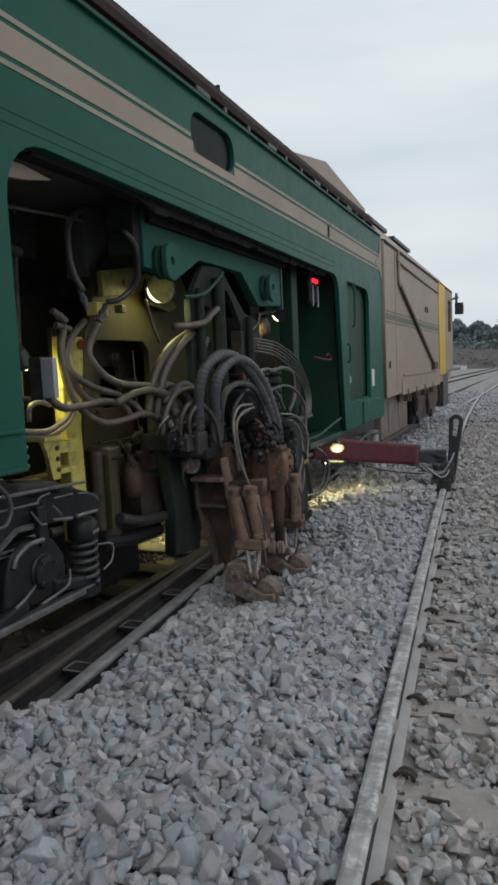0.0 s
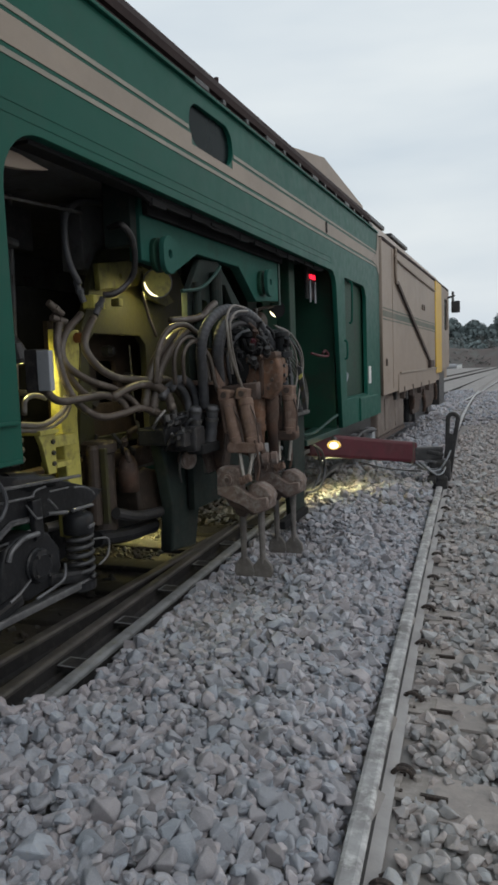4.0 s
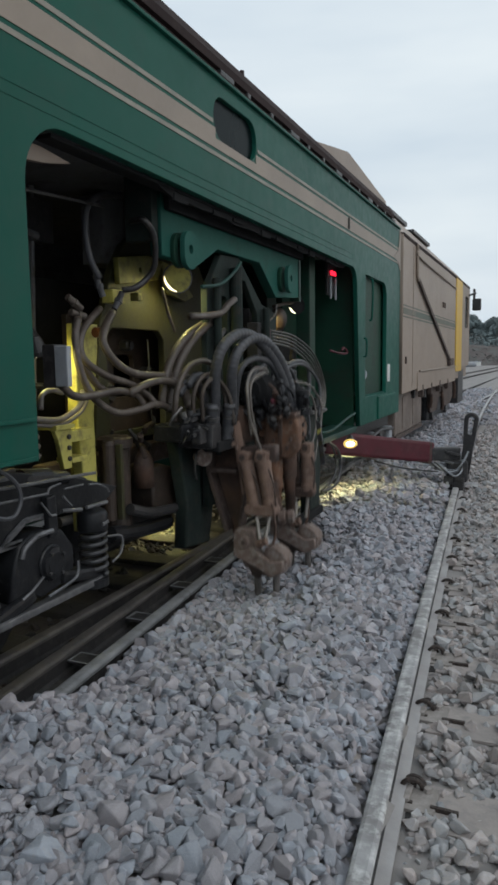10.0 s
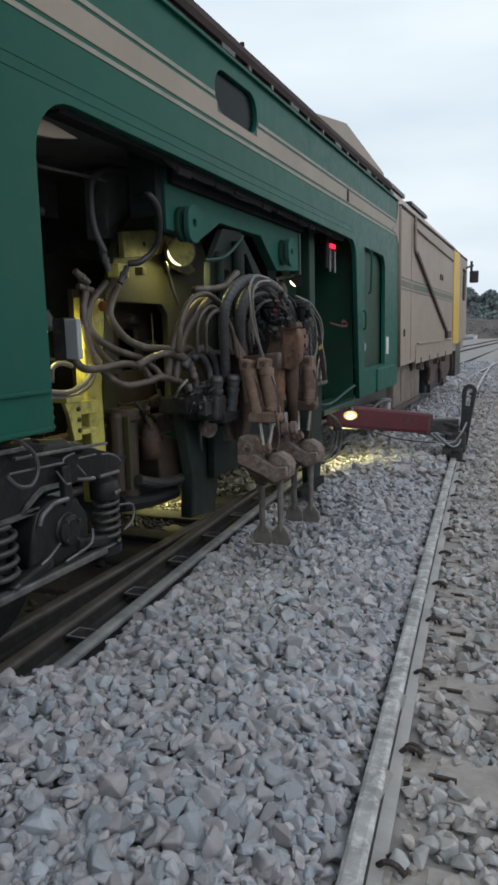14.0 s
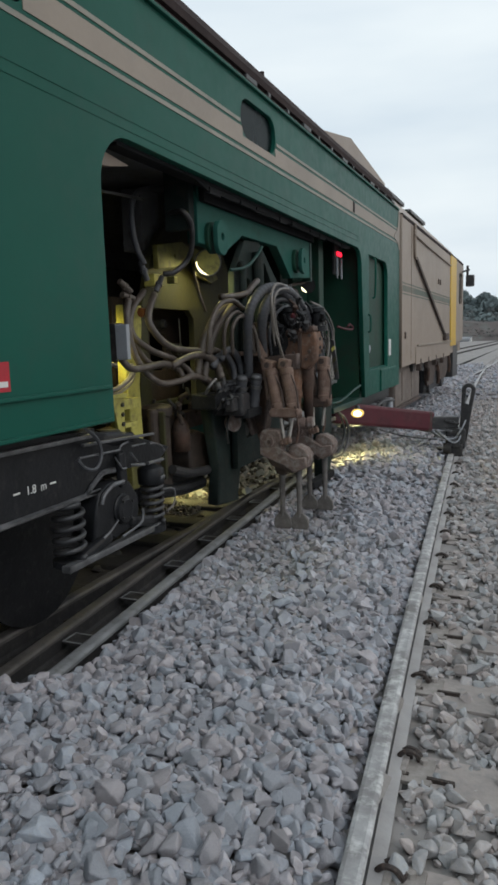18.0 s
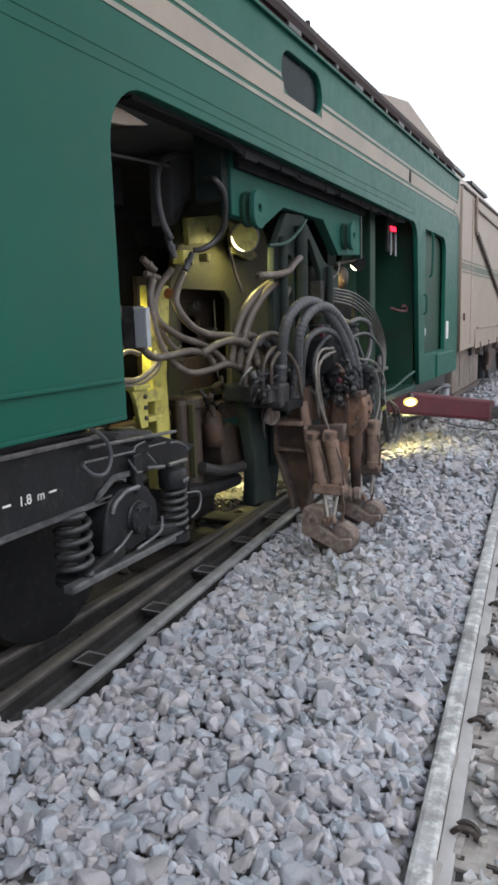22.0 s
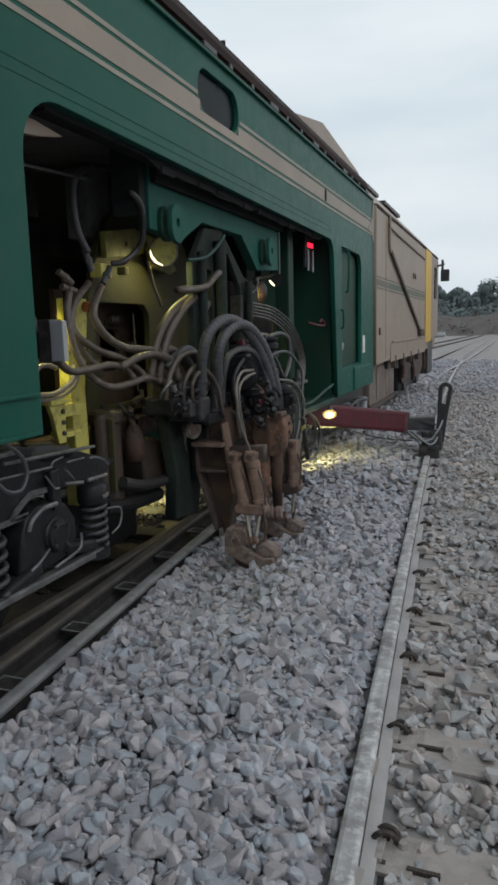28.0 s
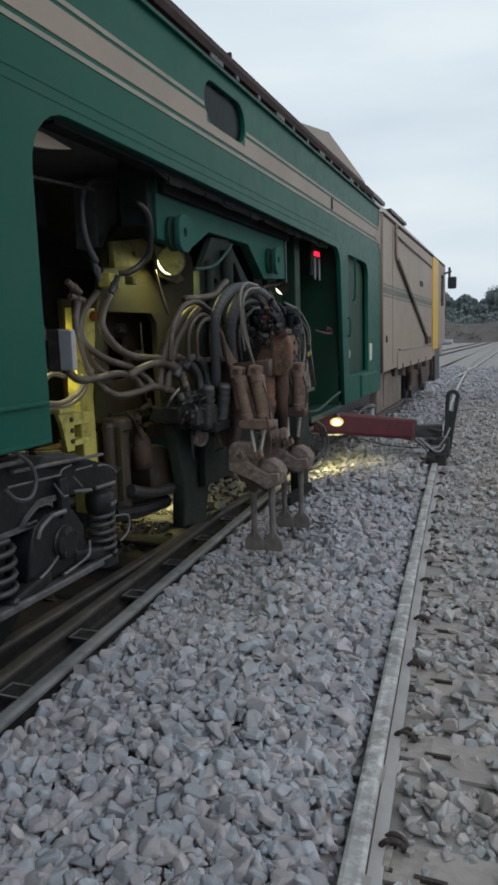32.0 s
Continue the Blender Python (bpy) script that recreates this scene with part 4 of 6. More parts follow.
def lettering(body, size, m, parent, name, mat):
    cu = bpy.data.curves.new(name, "FONT")
    cu.body, cu.size, cu.extrude = body, size, 0.001
    cu.align_x = "CENTER"
    ob = bpy.data.objects.new(name, cu)
    me = bpy.data.meshes.new_from_object(ob)
    me.transform(m)
    me.materials.append(mat)
    bpy.data.objects.remove(ob)
    bpy.data.curves.remove(cu)
    done = new(name, me)
    done.parent = parent
    return done


FACE = Matrix(((0, 0, 1, 0), (1, 0, 0, 0), (0, 1, 0, 0), (0, 0, 0, 1)))
lettering("1.8", 0.054, Matrix.Translation((-2.046, 1.790, 0.906)) @ FACE, bogie, "lettering", WHITE)
lettering("m", 0.054, Matrix.Translation((-2.046, 1.872, 0.906)) @ FACE, bogie, "lettering", WHITE)
for y in (1.700, 1.938):
    part("dimension_dash", box((-2.048, y - 0.020, 0.920), (-2.046, y + 0.020, 0.928)), WHITE, bogie)

# warning plate on the side
tag = part("red_plate", box((SIDE, 1.36, 1.360), (SIDE + 0.004, 1.60, 1.475)), material("red_sign_paint", (0.45, 0.015, 0.03), None, 0.4, 0, 5, 0.03, 40), machine, "small red sign plate")
part("plate_bar", box((SIDE + 0.004, 1.42, 1.378), (SIDE + 0.006, 1.585, 1.400)), WHITE, tag)


# ---- bay behind the opening: yellow frame, lamps, valve blocks ----
frame_y = part("lifting_frame", plate([(3.36, 0.80), (3.32, 1.25), (3.34, 1.76), (3.53, 1.76), (3.52, 1.62), (3.46, 1.25), (3.47, 0.80)], [], -2.50, 0.07, 0.01), LIME, machine, "oily yellow lifting frame lit by a work lamp")
dome = [(3.56, 1.05), (3.66, 1.80)] + arc(4.45, 1.72, 0.76, 168, 8, 9) + [(5.24, 1.60), (5.26, 1.05)]
part("frame_web", plate(dome, [[(3.72, 1.10), (3.70, 1.70), (3.78, 1.765), (4.34, 1.765), (4.42, 1.70), (4.42, 1.10)]], -2.56, 0.05, 0.006), OLIVE, frame_y, "grimy frame plate in shade-dark olive with a dark opening")
part("gusset", plate([(3.78, 2.03), (3.77, 2.18), (4.14, 2.24), (4.30, 2.20), (4.24, 2.10), (4.02, 2.06)], [round_rect(4.00, 2.115, 4.04, 2.155, 0.019)], -2.49, 0.04, 0.005), DIMLIME, frame_y)
part("gusset", plate([(4.30, 2.22), (4.46, 2.20), (4.74, 2.02), (4.62, 1.98), (4.36, 2.02)], [], -2.49, 0.03, 0.005), DIMLIME, frame_y)
part("stop_block", box((-2.50, 3.90, 1.93), (-2.44, 3.95, 1.98), 0.008), DIMLIME, frame_y)
part("frame_edge", box((-2.54, 5.10, 1.10), (-2.48, 5.20, 1.76), 0.01), LIME, frame_y)
part("frame_bracket", plate([(3.03, 1.20), (3.17, 1.20), (3.16, 0.98), (3.10, 0.98), (3.06, 1.14)], [], -2.44, 0.03, 0.004), LIME, frame_y)
part("bracket_flange", box((-2.56, 3.02, 1.195), (-2.42, 3.18, 1.22), 0.004), LIME, frame_y)
for z, h, y in ((1.115, 0.065, 3.36), (1.00, 0.03, 3.31)):
    part("bracket_shelf", box((-2.55, 3.17, z), (-2.44, y, z + h), 0.004), LIME, frame_y)
bolts([(-2.44, 3.14, 1.15), (-2.44, 3.14, 1.09), (-2.44, 3.14, 1.03)], 0.014, frame_y)
part("lower_beam", beam((-2.70, 3.2, 0.90), (-2.70, 5.6, 0.90), 0.10, 0.14, 0.01), DARKRUST, machine)
part("rust_column", turned((-2.50, 3.66, 1.10), (-2.50, 3.66, 0.50), [(0.0, 0.09), (0.03, 0.115), (0.12, 0.115), (0.14, 0.095), (1.0, 0.095)], 20), OILRUST, machine, "rust-brown column with a flanged head")
part("column_rib", box((-2.42, 3.55, 0.60), (-2.38, 3.58, 1.06), 0.006), OLIVE, machine)
part("rust_column", turned((-2.46, 3.54, 1.08), (-2.46, 3.54, 0.60), [(0.0, 0.03), (0.05, 0.04), (1.0, 0.04)], 14), OILRUST, machine)
part("domed_tank", turned((-2.44, 3.90, 0.74), (-2.44, 3.90, 0.99), [(0.0, 0.066), (0.55, 0.066), (0.72, 0.060), (0.85, 0.046), (0.95, 0.026), (1.0, 0.006)], 22), RUSTDARK, machine, "dusty brown tank with a domed head", True)
part("carrier_block", plate([(3.93, 0.60), (3.93, 0.84), (4.02, 0.86), (4.30, 0.78), (4.30, 0.60)], [], -2.38, 0.22, 0.02), OILRUST, machine, "grimy brown carrier block")
part("carrier_pipe", tube([(-2.36, 3.60, 0.66), (-2.34, 3.80, 0.60), (-2.34, 4.05, 0.57), (-2.36, 4.3, 0.55)], 0.035, 5, 10), BLACK, machine)
part("carrier_pipe", tube([(-2.44, 3.50, 0.52), (-2.42, 3.80, 0.48), (-2.42, 4.15, 0.46)], 0.05, 5, 10), BOGIE, machine)
part("frame_beam", box((-2.92, 3.55, 0.33), (-2.80, 6.2, 0.68), 0.02), BOGIE, machine)
part("frame_leg", box((-2.62, 3.38, 0.55), (-2.54, 3.48, 1.0), 0.01), DIMLIME, machine)
part("cross_rod", rod((-2.66, 3.3, 0.62), (-2.50, 4.4, 0.60), 0.03, seg=12), BLACK, machine)
for k in range(16):
    x, y, z = random.uniform(-2.6, -2.40), random.uniform(3.66, 4.25), random.uniform(0.90, 1.10)
    part("hose_end", tube([(x, y, z), (x + 0.02, y - 0.03, z + 0.03), (x + random.uniform(-0.04, 0.06), y + random.uniform(-0.06, 0.06), z + random.uniform(0.03, 0.10))], random.uniform(0.010, 0.020), 3, 7), (BLACK, DARKRUST, RUSTDARK)[k % 3], machine)
part("inner_panel", plate([(3.62, 1.02), (3.62, 1.84), (4.75, 1.84), (4.75, 1.02)], [round_rect(4.10, 1.30, 4.36, 1.60, 0.05)], -2.78, 0.04, 0.005), OILRUST, machine, "oily brown panel behind the yellow frame")
for y, z, r in ((3.74, 1.50, 0.05), (3.96, 1.34, 0.07), (4.22, 1.66, 0.04), (4.48, 1.45, 0.06)):
    part("inner_drum", turned((-2.78, y, z), (-2.70, y, z), [(0.0, r), (0.7, r), (0.8, r * 0.8), (1.0, r * 0.7)], 16), BLACK, machine)
for y in (3.82, 4.36):
    part("inner_rod", rod((-2.66, y, 1.70), (-2.66, y + 0.02, 1.15), 0.006, 0.006, 8), FITTING, machine)
# Black sheet standing for the unlit depth behind the frame's opening
part("back_plate", box((-3.15, 3.7, 0.85), (-3.10, 5.9, 2.1), 0.01), MATTBLACK, machine)
part("ceiling_panel", plate([(2.34, 2.37), (2.34, 2.475), (2.60, 2.475), (2.78, 2.455), (2.62, 2.42), (2.46, 2.40)], [], -2.09, 0.03, 0.003), TAN, machine, "cream panel under the roof")
part("hanging_box", box((-2.78, 3.80, 2.16), (-2.62, 4.05, 2.58), 0.01), DARK, machine)
part("terminal_box", box((-2.235, 2.795, 1.437), (-2.160, 2.83, 1.632), 0.006), GREY, machine, "pale grey terminal box")
part("box_mount", box((-2.31, 2.80, 1.43), (-2.238, 2.90, 1.64), 0.006), BLACK, machine)
for y, z, dy, dz in ((3.16, 1.90, 0.09, -0.06), (3.18, 1.82, 0.10, -0.02), (3.42, 2.04, 0.04, -0.12), (3.60, 1.86, 0.06, 0.10)):
    part("hose_coupling", add_rod(rod((-2.42, y, z), (-2.40, y + dy, z + dz), 0.019, seg=12), (-2.41, y + dy * 0.4, z + dz * 0.4), (-2.41, y + dy * 0.6, z + dz * 0.6), 0.025, seg=6), RUBBER if dy < 0.08 else RUBBER_TAN, machine)
part("relay_box", box((-2.52, 3.62, 1.90), (-2.44, 3.74, 1.98), 0.006), LIME, machine)
part("orange_cap", rod((-2.45, 3.44, 1.72), (-2.44, 3.50, 1.72), 0.03), material("orange_plastic", (0.14, 0.035, 0.012), None, 0.4), machine)


def work_lamp(x, y, z, n, r, glow, name="work_lamp"):
    n = Vector(n).normalized()
    c = Vector((x, y, z))
    lamp = part(name, add_rod(rod(c - n * 0.09, c - n * 0.01, r * 0.6, r * 1.08, 20), c - n * 0.012, c + n * 0.012, r * 1.10, r * 1.10, 20), BLACK, machine, "lit round work lamp")
    part("lens", rod(c + n * 0.0121, c + n * 0.0132, r, r * 0.97, 20), glow, lamp)
    if glow is LAMPGLOW:
        part("reflector", rod(c + n * 0.006, c + n * 0.011, r * 1.55, r * 1.5, 24), FRINGE, lamp)


def rim_lamp(x, y, z, r, a0, a1, thick, body):
    """A round lamp turned away, of which the lit rim of the reflector shows as a crescent."""
    n = Vector((0.50, -0.85, -0.15)).normalized()
    side = n.cross(Vector((0, 0, 1))).normalized()
    up = side.cross(n)
    c = Vector((x, y, z))
    lamp = part("work_lamp", add_rod(rod(c - n * 0.021, c - n * 0.07, r * 0.9, r * 0.5, 22), c, c - n * 0.02, r * 1.06, r * 1.02, 22), body, machine, "lit round work lamp turned away")
    part("guard_ring", tube([c + n * 0.01 - side * (r * 1.1 * math.cos(radians(a))) + up * (r * 1.1 * math.sin(radians(a))) for a in range(0, 361, 20)], r * 0.06, 2, 6), MATTBLACK if body is MATTBLACK else EDGE, lamp)
    bm = bmesh.new()
    outer, inner = [], []
    for k in range(13):
        a = radians(a0 + (a1 - a0) * k / 12)
        w = thick * math.sin(math.pi * (0.06 + 0.88 * k / 12))
        d = -side * math.cos(a) + up * math.sin(a)
        outer.append(bm.verts.new(c + n * 0.012 + d * r))
        inner.append(bm.verts.new(c + n * 0.006 + d * (r - w)))
    for k in range(12):
        bm.faces.new((outer[k], outer[k + 1], inner[k + 1], inner[k]))
    part("lens", bm, RIMGLOW, lamp)


rim_lamp(-2.30, 4.16, 2.085, 0.085, 172, 268, 0.014, LIME)
rim_lamp(-2.20, 6.23, 2.03, 0.068, 188, 262, 0.017, MATTBLACK)
part("lamp_motor", turned((-2.32, 5.90, 1.90), (-2.20, 5.96, 1.89), [(0.0, 0.06), (0.15, 0.10), (0.6, 0.10), (0.8, 0.085), (0.95, 0.05), (1.0, 0.03)], 20), OILRUST, machine, "oily brown drum below the lamp", True)
part("lamp_arm", tube([(-2.26, 5.80, 2.00), (-2.24, 6.00, 2.035), (-2.22, 6.18, 2.06)], 0.016, 4, 8), OILRUST, machine)
part("lamp_cable", tube([(-2.15, 5.58, 2.00), (-2.13, 5.50, 1.92), (-2.15, 5.42, 1.86)], 0.008, 4, 6), HOSEGLOSS, machine)
work_lamp(-2.36, 4.26, 2.08, (0.10, -0.25, -0.96), 0.050, DIMGLOW)
work_lamp(-2.28, 5.66, 1.88, (0.45, 0.40, -0.80), 0.024, PIPEGLOW)
work_lamp(-2.62, 3.12, 1.66, (-0.10, 0.60, -0.80), 0.040, YELLAMP)
work_lamp(-2.50, 3.00, 1.60, (0.05, 0.25, -0.96), 0.050, YELLAMP)
work_lamp(-3.58, 6.08, 0.14, (0.0, 0.05, -1.0), 0.040, LOWGLOW)
work_lamp(-2.18, 7.52, 0.46, (0.14, 0.08, -1.0), 0.042, SPOTGLOW)
work_lamp(-1.90, 7.02, 0.68, (0.20, -0.70, -0.66), 0.046, LAMPGLOW)

# pipes and boxes in the dark of the bay
for k in range(18):
    y, z, x = random.uniform(2.5, 3.7), random.uniform(1.35, 2.5), random.uniform(-3.3, -2.75)
    if k % 3 == 0:
        part("bay_box", box((x - 0.1, y, z), (x, y + random.uniform(0.12, 0.35), z + random.uniform(0.1, 0.3)), 0.012), (DARK, BLACK, LEGMAT)[k % 2], machine)
    elif k % 3 == 1:
        part("bay_pipe", tube([(x, 2.4, z), (x + 0.03, 2.9, z + random.uniform(-0.03, 0.03)), (x + 0.02, 3.5, z + random.uniform(-0.06, 0.06))], random.uniform(0.012, 0.028), 4, 8), (DARK, BLACK)[k % 2], machine)
    else:
        part("bay_pipe", rod((x, y, 1.2), (x + 0.02, y + 0.05, 2.6), random.uniform(0.015, 0.04), seg=10), (DARK, BLACK)[k % 2], machine)
part("shelf_rail", rod((-2.40, 2.45, 2.36), (-2.44, 3.55, 2.44), 0.010, seg=8), FITTING, machine)
part("bay_panel", box((-3.45, 2.3, 1.1), (-3.40, 3.75, 2.6), 0.01), DARK, machine)

# dark A-shaped guide in front of the beam
guide = part("guide_frame", plate([(4.30, 0.55), (4.34, 2.02), (4.56, 2.27), (4.86, 2.29), (5.30, 1.98), (5.62, 1.92), (5.62, 1.70), (5.36, 1.74), (5.36, 0.55)],
                                  [round_rect(4.46, 0.75, 4.66, 2.0, 0.05), [(4.78, 0.95), (5.22, 0.95), (5.22, 1.9), (4.98, 2.14), (4.78, 2.14)]], -2.17, 0.05, 0.006), LEGMAT, machine, "green-black A-shaped guide frame")
part("guide_rod", rod((-2.13, 4.40, 0.9), (-2.13, 4.40, 2.1), 0.030, seg=14), LEGMAT, guide)
part("guide_rod", rod((-2.13, 4.72, 0.9), (-2.13, 4.72, 2.2), 0.045, seg=14), LEGMAT, guide)
part("guide_rod", rod((-2.13, 5.30, 0.9), (-2.13, 5.30, 1.95), 0.030, seg=14), LEGMAT, guide)
part("link_pipe", tube([(-2.12, 4.15, 2.02), (-2.10, 4.40, 2.06), (-2.10, 4.62, 2.16), (-2.10, 4.74, 2.24)], 0.012, 5, 7), GREEN_DARK, guide)
part("guide_leg", plate([(4.02, 1.06), (4.60, 1.02), (4.52, 0.60), (4.42, 0.28), (4.10, 0.32), (4.14, 0.60)], [], -2.24, 0.10, 0.02), LEGMAT, machine, "oily green-black leg of the carriage")
part("guide_leg", plate([(5.92, 1.06), (6.30, 1.06), (6.28, 0.60), (6.22, 0.16), (6.00, 0.16), (5.98, 0.60)], [], -1.99, 0.10, 0.02), LEGMAT, machine, "oily green-black leg of the carriage")
part("leg_foot", box((-2.03, 5.55, 0.12), (-1.95, 6.24, 0.19), 0.012), MATTBLACK, machine)
part("leg_bracket", box((-2.06, 5.90, 1.06), (-1.94, 6.34, 1.09), 0.006), FITTING, machine)
part("leg_valve", turned((-1.96, 6.06, 1.09), (-1.96, 6.06, 1.20), [(0.0, 0.04), (0.3, 0.04), (0.35, 0.025), (1.0, 0.02)], 12), BLACK, machine)
part("pressure_gauge", add_rod(rod((-2.16, 4.16, 0.92), (-2.12, 4.14, 0.92), 0.062, 0.066, 22), (-2.12, 4.14, 0.92), (-2.115, 4.138, 0.92), 0.058, 0.055, 22), DUSTY, machine, "round dusty grey disc")
part("valve_block", box((-2.20, 3.98, 0.99), (-1.98, 4.12, 1.15), 0.02), BLACK, machine)
part("gauge_pipe", tube([(-2.14, 4.14, 0.98), (-2.13, 4.05, 0.96), (-2.13, 4.02, 0.86), (-2.14, 4.06, 0.78)], 0.008, 4, 6), BLACK, machine)

# valve block where the hoses end
block = part("valve_block", box((-2.30, 3.80, 1.05), (-2.10, 4.74, 1.16), 0.015), BOGIE, machine, "black valve block full of hose couplings")
for k in range(9):
    y = 3.84 + 0.10 * k
    part("coupling", add_rod(rod((-2.10, y, 1.17), (-2.11, y - 0.01, 1.24), 0.028, 0.024, 10), (-2.10, y, 1.18), (-2.10, y, 1.20), 0.034, 0.034, 6), FITTING if k % 3 == 0 else BLACK, block)
    if k % 2:
        part("valve_body", box((-2.09, y - 0.045, 1.03), (-2.02, y + 0.045, 1.13), 0.012), BLACK, block)
    part("coupling", rod((-2.08, y, 1.10), (-2.02, y - 0.02, 1.10), 0.016, 0.016, 8), BLACK, block)

# vibration motors beyond the arcs
for y in (5.05, 5.45, 5.75):
    part("ribbed_motor", tube([(-2.14, y, 1.16), (-2.14, y, 1.33), (-2.14, y, 1.50)], 0.10, 9, 16, 0.16), BOGIE, machine, "ribbed black hydraulic motor")
part("red_cover", box((-2.12, 4.96, 1.40), (-2.06, 5.02, 1.50), 0.015), RED, machine)
part("red_cover", box((-2.16, 5.30, 1.66), (-2.12, 5.38, 1.80), 0.015), RED, machine)
for k in range(10):
    y, z = 5.0 + 0.11 * (k % 5), 0.98 + 0.14 * (k // 5) + 0.02 * (k % 3)
    part("small_valve", add_rod(box((-2.16, y - 0.03, z), (-2.06, y + 0.03, z + 0.08), 0.01), (-2.06, y, z + 0.04), (-2.02, y, z + 0.04), 0.014, 0.014, 8), BLACK if k % 3 else FITTING, machine)
part("handle", tube([(-2.12, 7.02, 1.63), (-2.06, 7.14, 1.60), (-2.05, 7.40, 1.595), (-2.05, 7.42, 1.625), (-2.06, 7.34, 1.655), (-2.06, 7.26, 1.625)], 0.013, 4, 7), RED, machine, "red handle")
light = part("indicator_housing", box((-2.20, 7.12, 2.20), (-2.165, 7.44, 2.52), 0.008), BLACK, machine)
for k in range(2):
    part("indicator_light", box((-2.165, 7.20 + 0.10 * k, 2.405), (-2.150, 7.27 + 0.10 * k, 2.450), 0.006), REDLIGHT, light, "lit red indicator light")
for k in range(2):
    part("conduit", rod((-2.15, 7.16 + 0.18 * k, 2.16), (-2.15, 7.16 + 0.18 * k, 2.38), 0.012), GREY, machine)
part("floor_step", box((-2.30, 6.35, 0.74), (-1.98, 7.62, 0.80), 0.01), GREEN_DARK, machine)
part("floor_step", box((-2.20, 5.95, 0.66), (-2.0, 6.5, 0.70), 0.01), BLACK, machine)
part("drain_pipe", tube([(-2.10, 6.3, 0.86), (-2.0, 6.6, 0.84), (-1.98, 7.2, 0.92), (-1.98, 7.5, 0.95)], 0.014, 5, 7), GREEN_DARK, machine)

# fittings in and below the second opening
part("white_plate", box((SIDE, 9.02, 1.24), (SIDE + 0.004, 9.16, 1.46), 0.0), WHITE, machine, "small white notice plate")
part("grab_rail", tube([(-1.92, 7.94, 2.42), (-1.89, 7.93, 2.38), (-1.89, 7.90, 2.00), (-1.92, 7.89, 1.96)], 0.012, 4, 7), GREEN, machine)
part("grab_rail", tube([(-1.93, 7.69, 1.76), (-1.90, 7.69, 1.74), (-1.90, 7.69, 1.58), (-1.93, 7.69, 1.56)], 0.012, 4, 7), GREEN, machine)
part("battery_box", box((-2.50, 8.45, 0.80), (-1.93, 9.50, 1.08), 0.015), GREEN, machine)
part("inner_door", plate([(7.80, 1.02), (9.70, 1.02), (9.70, 2.52), (7.80, 2.52)], [], -2.02, 0.03, 0.004), GREEN_IN, machine, "inner door in shade-darkened green")
part("door_latch", tube([(-2.02, 8.00, 1.28), (-1.99, 8.00, 1.32), (-1.99, 8.03, 1.38), (-2.02, 8.06, 1.40)], 0.014, 4, 7), GREY, machine)
part("door_ledge", box((-2.018, 7.86, 1.10), (-1.97, 8.93, 1.118), 0.004), BEAMGREEN, machine)
part("door_tick", plate(round_rect(7.08, 2.83, 7.14, 2.95, 0.028), [], SIDE + 0.008, 0.006), MATTBLACK, machine, "black slot in the buff stripe")
for k in range(7):
    y = 7.75 + 0.28 * k
    part("underfloor_box", box((-2.35, y, 0.42 + 0.05 * (k % 3)), (-2.0 - 0.04 * (k % 2), y + 0.20, 0.62), 0.03), BLACK if k % 3 else GREY, machine)
part("underfloor_pipe", tube([(-2.0, 7.7, 0.66), (-1.98, 8.2, 0.60), (-2.0, 8.9, 0.63), (-2.0, 9.6, 0.58)], 0.022, 5, 8), BLACK, machine)

# ---- tamping unit: two sets of arms on one carriage, raised and lowered ----
unit = part("tamping_unit", beam((-2.06, 4.40, 0.90), (-2.06, 5.20, 0.90), 0.14, 0.26, 0.02), RUSTDARK, machine, "rusty tamping unit powdered with stone dust")
LIFTED.append((unit, 1.0, 0.0, 0.0))


def squeeze_cylinder(top, low, eye, r, mat=RUSTPALE):
    """A hydraulic cylinder hung from its head, with the rod that drives the tine arm."""
    top, low, eye = Vector(top), Vector(low), Vector(eye)
    d = (low - top).normalized()
    part("squeeze_cylinder", turned(top + d * 0.03, low, [(0.0, r * 0.8), (0.03, r * 1.08), (0.14, r * 1.08), (0.16, r), (0.80, r), (0.82, r * 1.14), (0.97, r * 1.10), (1.0, r * 0.7)], 18), mat, unit)
    lug = Matrix.Translation(top) @ Matrix.Rotation(math.atan2(d.x, -d.z), 4, "Y")
    part("cylinder_head", box((-r * 0.85, -0.05, -0.045), (r * 0.85, 0.05, 0.035), 0.014, lug), mat, unit)
    part("head_pin", rod(top + Vector((0, -0.056, 0)), top + Vector((0, -0.045, 0)), r * 0.45, r * 0.4, 10), DARKRUST, unit)
    part("piston_rod", rod(low, eye, 0.0125, 0.0125, 10), CHROME, unit)
    part("rod_gland", rod(low, low + d * 0.025, r * 0.6, r * 0.5, 12), DARKRUST, unit)
    part("supply_pipe", tube([low + Vector((r, -r * 0.6, 0.03)), (low + top) / 2 + Vector((r * 1.25, -r * 0.6, 0)), top + Vector((r * 0.9, -r * 0.6, -0.06))], 0.006, 4, 6), DARKRUST, unit)


